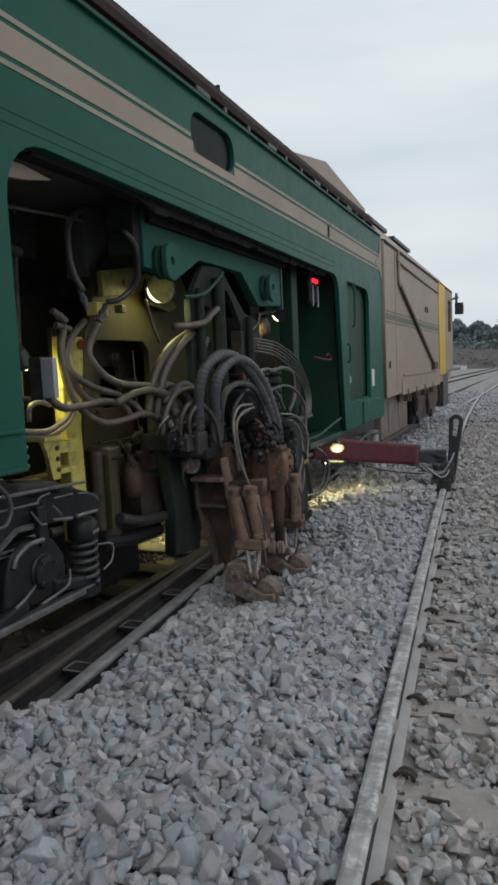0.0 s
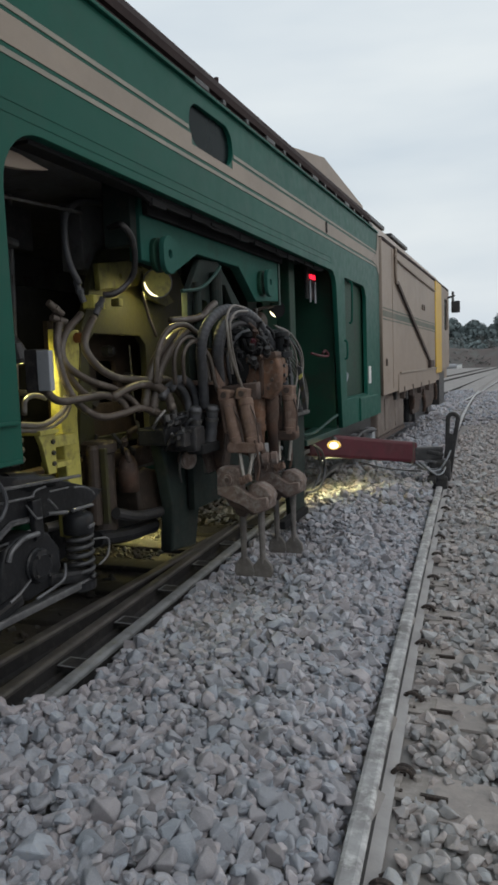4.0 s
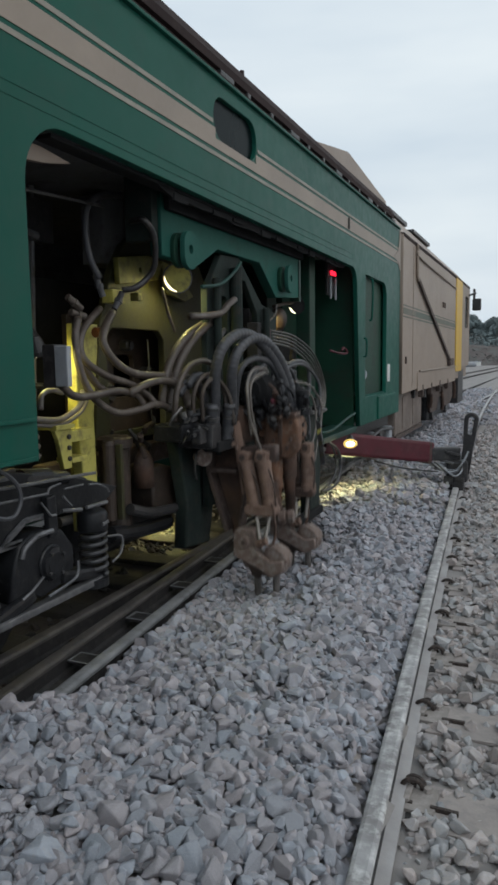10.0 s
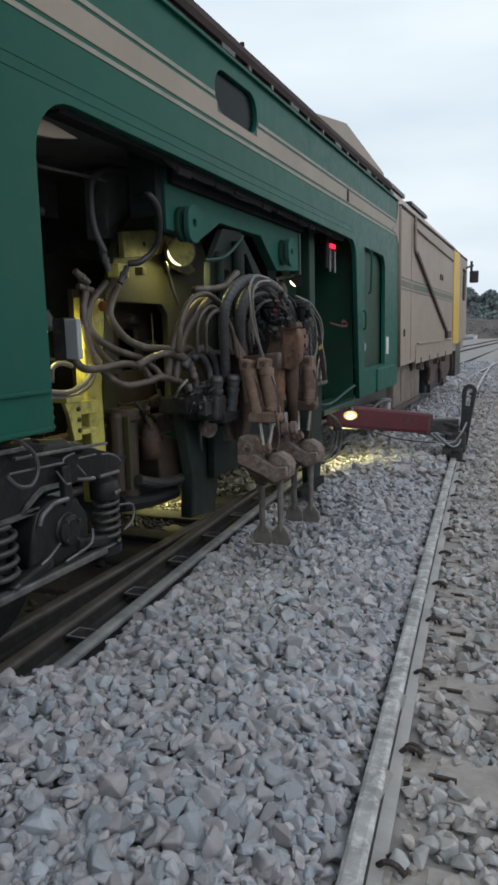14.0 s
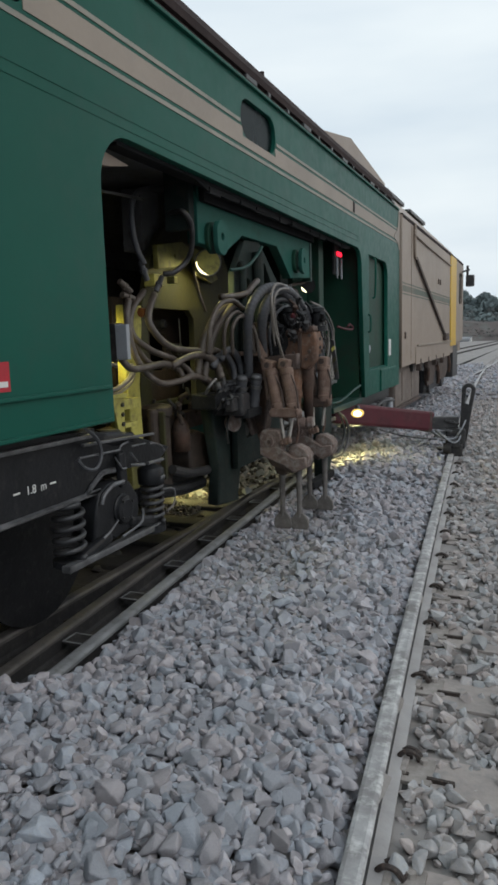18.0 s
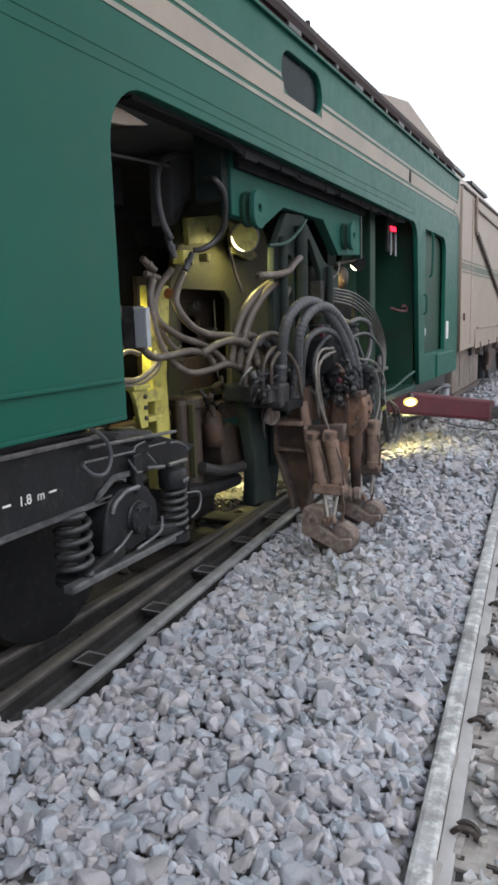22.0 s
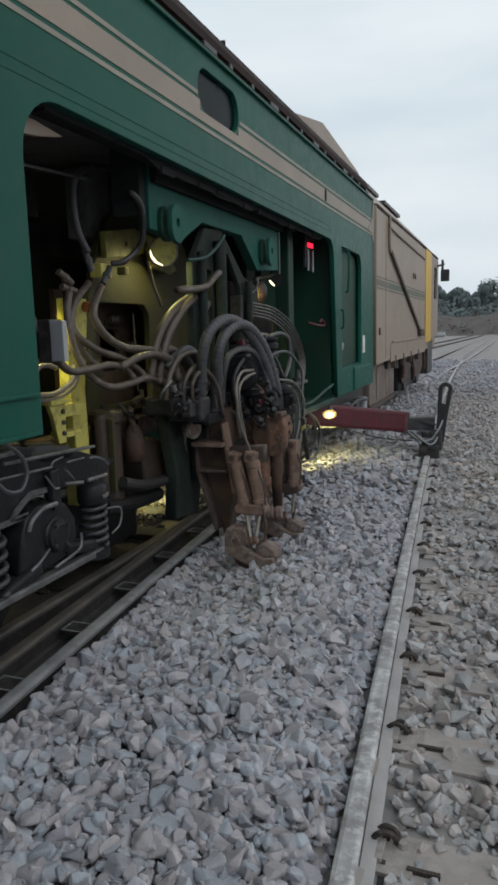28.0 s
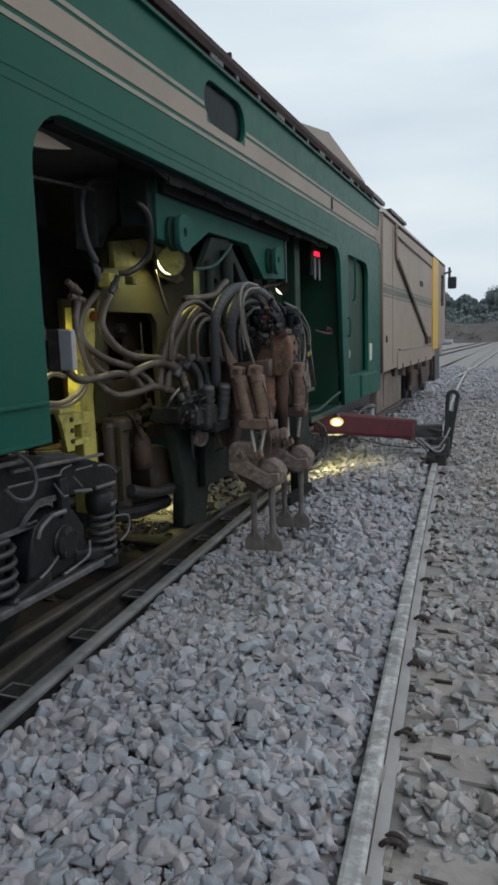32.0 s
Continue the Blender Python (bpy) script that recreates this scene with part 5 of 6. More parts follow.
def tine_arm(m):
    """Pivot block, sloping arm and the socket lobe with its two tines, at the pose m."""
    hub = Vector((-1.735, 4.215, 0.420))
    small = m @ Matrix.Translation(hub) @ Matrix.Diagonal((0.78, 0.78, 0.88, 1.0)) @ Matrix.Translation(-hub)

    def put(name, bm, mat, label=""):
        part(name, bm, mat, unit, label).matrix_basis = m if name.startswith("tine_b") or name == "tine" else small
    put("pivot_block", slab(arc(-1.845, 0.165, 0.045, 0, 90, 4) + arc(-1.935, 0.165, 0.048, 90, 180, 4) + [(-1.985, 0.025), (-1.80, 0.020)], [], 4.30, 0.14, 0.012), DUSTY)
    put("pivot_boss", turned((-1.892, 4.165, 0.128), (-1.892, 4.140, 0.128), [(0.0, 0.056), (0.4, 0.056), (0.5, 0.042), (1.0, 0.038)], 18), DUSTY)
    put("pivot_pin", rod((-1.892, 4.142, 0.128), (-1.892, 4.130, 0.128), 0.020, 0.018, 12), DARKRUST)
    put("arm_bar", slab([(-1.985, 0.065), (-1.82, 0.075), (-1.735, 0.020), (-1.66, -0.022), (-1.562, -0.010), (-1.556, -0.070), (-1.655, -0.118), (-1.765, -0.060), (-1.985, 0.018)], [], 4.215, 0.06, 0.010), DUSTY)
    put("tine_socket", slab([(-1.72, 0.070), (-1.655, 0.078), (-1.585, 0.045), (-1.550, -0.005), (-1.565, -0.085), (-1.655, -0.125), (-1.735, -0.080), (-1.735, 0.010)], [], 4.40, 0.17, 0.012), DUSTY, "dust-powdered tine socket")
    put("tine_socket", slab([(-1.90, 0.03), (-1.77, 0.0), (-1.775, -0.12), (-1.81, -0.16), (-1.86, -0.15), (-1.89, -0.06)], [], 4.36, 0.10, 0.016), DARKRUST)
    put("arm_wedge", slab([(-1.965, 0.015), (-1.77, -0.060), (-1.665, -0.105), (-1.70, -0.135), (-1.90, -0.075)], [], 4.31, 0.10, 0.010), DARKRUST)
    put("rod_eye", turned((-1.785, 4.165, 0.115), (-1.685, 4.165, 0.150), [(0.0, 0.022), (0.06, 0.032), (0.24, 0.032), (0.28, 0.024), (0.36, 0.024), (0.40, 0.034), (0.58, 0.034), (0.62, 0.025), (0.70, 0.025), (0.74, 0.032), (0.95, 0.032), (1.0, 0.02)], 14), RUSTPALE)
    put("side_link", tube([(-1.655, 4.21, 0.42), (-1.632, 4.20, 0.32), (-1.622, 4.20, 0.22), (-1.645, 4.20, 0.12)], 0.011, 5, 8), RUSTDARK)
    for x, y, z0 in ((-1.812, 4.29, -0.01), (-1.682, 4.30, 0.03)):
        put("tine", turned((x, y, z0), (x, y, -0.42), [(0.0, 0.036), (0.10, 0.036), (0.14, 0.026), (0.7, 0.020), (1.0, 0.020)], 12), BLADE)
        put("tine_blade", slab([(x - 0.022, -0.395), (x + 0.022, -0.395), (x + 0.058, -0.44), (x + 0.066, -0.485), (x + 0.055, -0.51), (x - 0.055, -0.51), (x - 0.066, -0.485), (x - 0.058, -0.44)], [], y + 0.014, 0.028, 0.006), BLADE)


tine_arm(Matrix())
tine_arm(pose(0.005, 0.66, -0.012, 0, 0, 0))
squeeze_cylinder((-1.885, 4.27, 0.715), (-1.806, 4.25, 0.375), (-1.750, 4.18, 0.185), 0.047)
squeeze_cylinder((-1.768, 4.29, 0.722), (-1.700, 4.26, 0.372), (-1.712, 4.18, 0.185), 0.047)
squeeze_cylinder((-1.648, 4.86, 0.715), (-1.638, 4.86, 0.390), (-1.655, 4.84, 0.20), 0.050)
squeeze_cylinder((-1.780, 4.90, 0.715), (-1.755, 4.90, 0.390), (-1.730, 4.84, 0.20), 0.050, RUSTDARK)
part("cylinder_yoke", slab(round_rect(-1.86, 0.345, -1.655, 0.395, 0.02), [], 4.30, 0.10, 0.010), RUSTPALE, unit)
part("cylinder_yoke", slab(round_rect(-1.80, 0.36, -1.60, 0.41, 0.02), [], 4.91, 0.10, 0.010), RUSTDARK, unit)
part("head_beam", slab([(-1.93, 0.68), (-1.93, 0.76), (-1.70, 0.78), (-1.70, 0.69)], [], 4.40, 0.08, 0.012), DARKRUST, unit)

# brown channel bracket beside the cylinders
bracket = [(-2.175, 0.80), (-1.955, 0.805), (-1.925, 0.46), (-1.965, 0.16), (-2.015, 0.12), (-2.045, 0.22), (-2.165, 0.60)]
part("carriage_bracket", slab(bracket, [], 4.42, 0.04, 0.006), RUSTDARK, unit, "dark brown channel bracket")
for a, b, w in (((-2.17, 0.80), (-2.165, 0.60), 0.03), ((-2.165, 0.60), (-2.04, 0.20), 0.03), ((-1.975, 0.93), (-1.905, 0.46), 0.020), ((-1.905, 0.46), (-1.945, 0.20), 0.020)):
    half = (Vector(b) - Vector(a)).length / 2 + 0.01
    part("bracket_flange", add_box(bmesh.new(), (-w / 2, -0.055, -half), (w / 2, 0.055, half), 0.007, Matrix.Translation(((a[0] + b[0]) / 2, 4.33, (a[1] + b[1]) / 2)) @ Matrix.Rotation(math.atan2(b[0] - a[0], b[1] - a[1]), 4, "Y")),
         RUSTPALE if a[1] > 0.9 else DARKRUST, unit)
part("bracket_shelf", box((-2.185, 4.22, 0.785), (-1.95, 4.40, 0.815), 0.008), RUSTPALE, unit)
part("bracket_shelf", box((-2.155, 4.26, 0.60), (-1.945, 4.40, 0.622), 0.006), DARKRUST, unit)

# eccentric housing and the arms that hang from it
part("eccentric_housing", turned((-1.96, 4.76, 0.85), (-1.635, 4.78, 0.86), [(0.0, 0.06), (0.04, 0.105), (0.22, 0.110), (0.24, 0.085), (0.42, 0.085), (0.45, 0.115), (0.80, 0.118), (0.84, 0.095), (0.95, 0.090), (1.0, 0.05)], 22), RUSTY, unit, "rust-brown eccentric shaft housing")
part("housing_saddle", slab([(-1.84, 0.92), (-1.66, 0.96), (-1.635, 0.88), (-1.645, 0.74), (-1.70, 0.68), (-1.80, 0.70), (-1.86, 0.80)], [round_rect(-1.735, 0.84, -1.705, 0.87, 0.014), round_rect(-1.79, 0.845, -1.76, 0.875, 0.014)], 4.68, 0.10, 0.018), RUSTY, unit)
part("housing_flange", slab([(-1.85, 0.955), (-1.645, 0.985), (-1.64, 0.955), (-1.85, 0.925)], [], 4.69, 0.13, 0.006), RUSTDARK, unit)
bolts([(-1.80, 4.58, 0.79), (-1.70, 4.58, 0.74), (-1.67, 4.58, 0.92), (-1.82, 4.58, 0.89), (-1.675, 4.58, 0.80)], 0.014, unit, (0, -1, 0), DARKRUST)
part("housing_rib", slab([(-1.755, 0.95), (-1.735, 0.95), (-1.742, 0.70), (-1.758, 0.70)], [], 4.60, 0.04, 0.005), RUSTDARK, unit)
part("hanging_arm", turned((-1.828, 4.64, 0.80), (-1.812, 4.66, 0.30), [(0.0, 0.055), (0.08, 0.066), (0.50, 0.062), (0.62, 0.050), (0.64, 0.058), (0.72, 0.058), (0.74, 0.045), (1.0, 0.034)], 18), RUSTY, unit, "rust-brown hanging arm", True)
part("hanging_arm", turned((-1.735, 4.70, 0.78), (-1.735, 4.74, 0.24), [(0.0, 0.050), (0.10, 0.058), (0.46, 0.054), (0.55, 0.040), (1.0, 0.034)], 18), RUSTDARK, unit, "", True)
part("hanging_arm", slab([(-1.96, 0.80), (-1.87, 0.78), (-1.85, 0.50), (-1.88, 0.26), (-1.94, 0.28), (-1.97, 0.56)], [], 4.72, 0.07, 0.015), RUSTDARK, unit)
part("arm_knuckle", turned((-1.79, 4.62, 0.24), (-1.67, 4.64, 0.25), [(0.0, 0.035), (0.1, 0.05), (0.45, 0.05), (0.5, 0.038), (0.6, 0.038), (0.66, 0.048), (0.95, 0.046), (1.0, 0.03)], 16), DUSTY, unit)
part("tie_link", beam((-1.80, 4.58, 0.50), (-1.76, 4.62, 0.22), 0.03, 0.04, 0.01), RUSTDARK, unit)
bolts([(-1.636, 4.78 + 0.062 * math.cos(a), 0.86 + 0.062 * math.sin(a)) for a in (0.5, 1.5, 2.6, 3.7, 4.7, 5.7)], 0.013, unit)
for (x, y, z), r in (((-1.86, 4.68, 0.95), 0.060), ((-1.76, 4.92, 0.97), 0.066), ((-1.68, 4.86, 0.95), 0.050), ((-1.98, 4.70, 0.98), 0.062)):
    part("vibration_motor", turned((x, y, z), (x - 0.01, y, z + 0.19), [(0.0, r * 1.4), (0.2, r * 1.4), (0.22, r), (0.75, r), (0.8, r * 1.2), (0.95, r * 1.15), (1.0, r * 0.7)]), BOGIE, unit, "oily black hydraulic motor")
    for a in range(0, 360, 60):
        part("bolt", rod((x + r * 1.2 * math.cos(radians(a)), y + r * 1.2 * math.sin(radians(a)), z + 0.04), (x + r * 1.2 * math.cos(radians(a)), y + r * 1.2 * math.sin(radians(a)), z + 0.056), 0.010, 0.009, 6), FITTING, unit)
for k, (x, y, z) in enumerate(((-1.80, 4.55, 1.00), (-1.88, 4.52, 0.95), (-1.72, 4.60, 1.04), (-1.64, 4.82, 1.04), (-1.78, 4.53, 0.90), (-1.94, 4.54, 1.05), (-1.70, 4.58, 0.97))):
    part("union", add_rod(rod((x, y, z), (x + 0.02, y - 0.05, z + 0.05), 0.022, 0.019, 8), (x, y, z), (x + 0.008, y - 0.02, z + 0.02), 0.031, 0.031, 6), BOGIE if k % 2 else BLACK, unit)
part("red_cap", turned((-1.80, 4.56, 1.02), (-1.77, 4.50, 1.08), [(0.0, 0.014), (0.1, 0.021), (0.8, 0.021), (1.0, 0.012)], 12), RED, unit)
# Dark box added for the shade the lowered unit throws behind it
part("shade_block", box((-2.90, 3.62, 0.04), (-2.80, 4.52, 0.40), 0.03), BOGIE, unit)
part("striped_guard", slab([(-1.665, 0.88), (-1.635, 0.87), (-1.600, 0.56), (-1.625, 0.55)], [], 5.15, 0.02, 0.004), BLACK, unit, "yellow and black guard strip")
for k in range(3):
    part("guard_stripe", slab([(-1.655 + 0.011 * k, 0.81 - 0.09 * k), (-1.627 + 0.010 * k, 0.83 - 0.09 * k), (-1.623 + 0.010 * k, 0.80 - 0.09 * k), (-1.650 + 0.011 * k, 0.78 - 0.09 * k)], [], 5.128, 0.006), LIME if k == 0 else OLIVE, unit)
drum = part("motor_cover", turned((-1.97, 4.72, 1.26), (-1.96, 4.54, 1.26), [(0.0, 0.10), (0.1, 0.135), (0.7, 0.135), (0.85, 0.12), (0.9, 0.08), (1.0, 0.07)], 24), MATTBLACK, machine, "matt black round motor cover")
LIFTED.append((drum, 0.40, 0.0, 0.0))

# clutter of fittings over the valve block and the unit
for k in range(40):
    x, y, z = random.uniform(-2.16, -2.02), random.uniform(3.72, 5.3), random.uniform(1.05, 1.22)
    part("elbow_fitting", tube([(x - 0.03, y, z - 0.05), (x, y, z), (x + random.uniform(0.01, 0.05), y + random.uniform(-0.07, 0.07), z + random.uniform(-0.02, 0.06))], random.uniform(0.008, 0.014), 3, 7), (BOGIE, FITTING, BOGIE, BLACK)[k % 4], machine)
for k in range(34):
    x, y, z = random.uniform(-1.98, -1.66), random.uniform(4.5, 4.72), random.uniform(0.90, 1.16)
    part("elbow_fitting", tube([(x, y + 0.04, z - 0.04), (x, y, z), (x + random.uniform(-0.05, 0.05), y - random.uniform(0.01, 0.04), z + random.uniform(0.02, 0.06))], random.uniform(0.009, 0.017), 3, 7), (BLACK, BOGIE, RUSTDARK, BLACK)[k % 4], unit)

# ---- lifting boom with its roller on the outer rail ----
boom = part("lifting_boom", beam((-2.25, 7.15, 0.67), (-1.34, 8.56, 0.41), 0.17, 0.25, 0.035), RED, machine, "dull red lifting boom")
part("boom_tip", beam((-1.44, 8.44, 0.40), (-1.02, 8.74, 0.38), 0.11, 0.16, 0.02), BLACK, boom)
part("boom_collar", beam((-1.40, 8.48, 0.415), (-1.36, 8.53, 0.41), 0.18, 0.26, 0.02), DARKRUST, boom)
part("boom_hose", tube([(-1.80, 7.72, 0.40), (-1.60, 8.10, 0.28), (-1.38, 8.45, 0.20), (-1.25, 8.62, 0.17)], 0.009, 5, 7), BLACK, boom)
part("roller_block", add_box(box((-1.145, 8.60, 0.05), (-0.90, 8.86, 0.31), 0.03), (-1.12, 8.56, -0.04), (-0.93, 8.70, 0.12), 0.02), BLACK, boom, "black rail roller on the outer rail")
part("roller", rod((-1.10, 8.64, 0.09), (-0.96, 8.64, 0.09), 0.085, seg=20), BLACK, boom)
part("roller_arm", beam((-1.34, 8.60, 0.26), (-0.94, 8.80, 0.22), 0.05, 0.05, 0.01), GREY, boom)
ring_out = arc(-0.873, 0.80, 0.072, 0, 180, 8) + [(-0.955, 0.45), (-0.985, 0.20), (-0.90, 0.16), (-0.86, 0.45)]
ring_in = arc(-0.873, 0.80, 0.046, 0, 180, 8) + [(-0.925, 0.62), (-0.86, 0.60)]
part("clamp_plate", slab(ring_out, [ring_in], 8.74, 0.07, 0.012), BLACK, boom, "tall black rail clamp with a loop on top")
part("clamp_hose", tube([(-1.02, 8.60, 0.20), (-0.97, 8.58, 0.27), (-0.93, 8.60, 0.34), (-0.90, 8.66, 0.42)], 0.011, 4, 7), GREY, boom)
for k, (x, z) in enumerate(((-1.24, 0.36), (-1.14, 0.30), (-1.08, 0.40), (-1.20, 0.20), (-1.02, 0.12))):
    part("clamp_link", beam((x - 0.08, 8.58, z + 0.02), (x + 0.10, 8.60 + 0.02 * k, z - 0.03), 0.03, 0.035, 0.008), EDGE if k % 2 else BLACK, boom)
part("guide_roller", rod((-1.16, 8.58, 0.06), (-1.06, 8.58, 0.06), 0.07, seg=18), BLACK, boom)
for k in range(5):
    part("roller_hose", tube([(-1.36 + 0.03 * k, 8.52, 0.30), (-1.24 + 0.05 * k, 8.52 - 0.02 * k, 0.24 - 0.02 * k), (-1.08 + 0.03 * k, 8.58, 0.20), (-0.97, 8.66, 0.24 + 0.02 * k)], 0.010, 5, 6), RUBBER if k % 2 else GREY, boom)

# ---- tan power car ahead ----
car = thing("power_car", "tan power car with yellow stripe, coupled to the green machine", "rail vehicle")
CX = -1.92
part("side_panel", plate([(9.86, 1.04), (15.70, 1.12), (15.70, 3.16), (12.9, 3.18), (10.2, 3.23), (9.86, 3.20)], [], CX, 0.06, 0.006), TAN, car)
part("yellow_panel", plate([(15.70, 1.22), (16.75, 1.22), (16.75, 3.18), (15.70, 3.18)], [], CX + 0.02, 0.06, 0.006), YELLOW, car)
cabp = part("cab_panel", plate([(16.75, 1.28), (18.5, 1.32), (18.5, 3.16), (16.75, 3.18)], [round_rect(17.5, 2.2, 18.25, 2.95, 0.08)], CX, 0.06, 0.006), TAN, car)
part("cab_window", plate(round_rect(17.48, 2.18, 18.27, 2.97, 0.08), [], CX - 0.04, 0.01), GLASS, cabp)
part("body", box((-4.95, 9.86, 1.04), (CX - 0.062, 18.5, 3.16)), TAN, car)
for z, h in ((2.095, 0.02), (2.14, 0.085), (2.25, 0.02)):
    part("side_line", box((CX, 9.88, z), (CX + 0.004, 15.69, z + h)), FADED, car)
part("side_rib", box((CX, 11.2, 1.31), (CX + 0.03, 15.75, 1.34), 0.006), CREAM, car)
part("skirt", plate([(11.05, 1.02), (15.70, 1.02), (15.70, 1.30), (11.05, 1.30)], [], CX + 0.012, 0.02, 0.004), TAN, car)
part("brace", beam((CX + 0.03, 10.95, 2.68), (CX + 0.03, 14.69, 1.46), 0.03, 0.07, 0.006), DARKRUST, car)
part("brace_foot", box((CX, 14.50, 1.36), (CX + 0.07, 15.00, 1.50), 0.01), DARKRUST, car)
for y in (10.62,):
    part("panel_seam", box((CX, y, 1.10), (CX + 0.006, y + 0.02, 3.15), 0.002), TAN, car)
for y, z in ((10.05, 1.45), (13.7, 2.45), (13.95, 2.45)):
    part("panel_latch", box((CX, y, z), (CX + 0.02, y + 0.05, z + 0.10), 0.006), DARKRUST, car)
for y in (11.5, 12.4, 13.4, 14.5):
    part("skirt_hanger", box((CX - 0.06, y, 0.90), (CX + 0.02, y + 0.09, 1.10), 0.01), DARKRUST, car)
part("pipe_run", tube([(CX + 0.02, 10.84, 3.20), (CX + 0.02, 10.86, 2.74), (CX + 0.02, 11.0, 2.68)], 0.022, 5, 7), TAN, car)
part("pipe_run", tube([(CX + 0.02, 10.84, 3.12), (CX + 0.02, 11.2, 3.03), (CX + 0.02, 15.6, 2.95)], 0.016, 5, 7), TAN, car)
part("roof_edge", beam((CX - 0.05, 9.86, 3.20), (CX - 0.05, 18.4, 3.20), 0.12, 0.06, 0.02), ROOF, car)
roof_sec = [(CX, 3.17), (CX - 0.04, 3.24), (-2.22, 3.58), (-2.6, 3.64), (-3.45, 3.66), (-4.4, 3.60), (-4.9, 3.2)]
bm = bmesh.new()
fa, fb = [bm.verts.new((x, 9.9, z)) for x, z in roof_sec], [bm.verts.new((x, 18.4, z - 0.05)) for x, z in roof_sec]
bm.faces.new(fa)
bm.faces.new(fb[::-1])
for a, b, c, d in zip(fa, fa[1:], fb[1:], fb):
    bm.faces.new((a, d, c, b))
bmesh.ops.recalc_face_normals(bm, faces=bm.faces)
part("roof", bm, TAN, car)
for y0, y1 in ((10.2, 11.6), (12.2, 13.9)):
    part("roof_hatch", box((-2.9, y0, 3.60), (-2.20, y1, 3.66), 0.01), BLACK, car)
bm = bmesh.new()
sec = [(6.3, 3.56), (8.1, 3.86), (8.35, 3.84), (10.1, 3.70), (10.1, 3.40), (9.3, 3.30), (6.3, 3.30)]
fa, fb = [bm.verts.new((-2.22, y, z)) for y, z in sec], [bm.verts.new((-4.7, y, z)) for y, z in sec]
bm.faces.new(fa)
bm.faces.new(fb[::-1])
for k in range(len(sec)):
    bm.faces.new((fa[k], fb[k], fb[(k + 1) % len(sec)], fa[(k + 1) % len(sec)]))
bmesh.ops.recalc_face_normals(bm, faces=bm.faces)
part("raised_roof", bm, TAN, machine, "tan raised cab roof")
cb_ = part("car_bogie", box((-2.6, 13.2, 0.36), (-2.10, 16.3, 1.02), 0.05), BOGIE, car)
for y in (13.65, 15.5):
    WHEELS.append((part("wheel", rod((-2.80, y, 0.44), (-2.62, y, 0.44), 0.44, seg=28), BLACK, cb_), y))
    part("axle_box", rod((-2.30, y, 0.46), (-2.05, y, 0.46), 0.14, 0.12, 16), BLACK, cb_)
    part("spring_block", box((-2.30, y - 0.35, 0.55), (-2.08, y - 0.20, 0.95), 0.03), BLACK, cb_)
    part("spring_block", box((-2.30, y + 0.20, 0.55), (-2.08, y + 0.35, 0.95), 0.03), BLACK, cb_)
locker = part("tool_locker", box((-2.5, 10.0, 0.42), (-2.04, 12.22, 1.02), 0.03), TANDUST, car, "dusty tan locker below the floor")
part("locker_door", box((-2.04, 10.5, 0.48), (-2.03, 11.3, 0.96), 0.004), TANDUST, locker)
part("locker_door", box((-2.04, 11.36, 0.48), (-2.03, 12.14, 0.96), 0.004), TANDUST, locker)
part("locker_rail", box((-2.06, 10.0, 0.36), (-2.02, 12.22, 0.42), 0.008), DARKRUST, locker)
part("bogie_side", plate([(13.15, 0.98), (16.35, 0.98), (16.35, 0.66), (15.95, 0.52), (15.10, 0.52), (14.90, 0.76), (14.25, 0.76), (14.05, 0.52), (13.25, 0.52), (13.15, 0.70)], [round_rect(14.35, 0.80, 14.80, 0.93, 0.04)], -2.04, 0.05, 0.01), DARKRUST, cb_, "rusty bogie side frame")
for y, z in ((13.05, 0.62), (14.55, 0.46), (16.45, 0.60)):
    part("brake_hanger", tube([(-2.03, y, z + 0.38), (-2.01, y + 0.06, z + 0.18), (-2.03, y + 0.10, z)], 0.035, 4, 8), RUSTDARK, cb_)
part("hanger", box((-2.2, 11.2, 0.9), (-1.98, 11.26, 1.06), 0.01), BLACK, car)
part("hanger", box((-2.2, 12.2, 0.85), (-1.98, 12.35, 1.08), 0.01), BLACK, car)
part("end_step", box((-2.4, 16.9, 0.45), (-1.98, 17.9, 1.24), 0.02), BLACK, car)
part("buffer", rod((-2.4, 18.4, 1.30), (-1.80, 18.9, 1.32), 0.06), GREY, car)
part("mirror_arm", rod((-1.93, 18.2, 3.0), (-1.76, 18.3, 3.06), 0.025), BLACK, car)
part("mirror", box((-1.84, 18.26, 2.64), (-1.63, 18.34, 2.93), 0.03), BLACK, car)
part("mirror_stalk", rod((-1.80, 18.3, 2.9), (-1.80, 18.3, 3.16), 0.03), BLACK, car)

# ---- far bank and trees ----
bm = bmesh.new()
prev = None
for k in range(81):
    x = -120 + 3.0 * k
    h = 4.4 + 1.0 * noise.noise(Vector((x * 0.08, 0, 0))) + 0.4 * noise.noise(Vector((x * 0.5, 3, 0)))
    row = [bm.verts.new((x, 118, -0.2)), bm.verts.new((x, 124, h * 0.7)), bm.verts.new((x, 130, h)), bm.verts.new((x, 170, h)), bm.verts.new((x, 171, -0.2))]
    if prev:
        for a, b, c, d in zip(prev, prev[1:], row[1:], row):
            bm.faces.new((a, d, c, b))
    prev = row
tagged(part("far_bank", bm, material("far_earth_bank", (0.115, 0.092, 0.086), (0.09, 0.077, 0.073), 0.95, 0, 0.25, 0.3, 4, (0.12, 0.13, 0.12), 0.5)), "low hazy earth bank beyond the tracks", "bank", kind="structure")


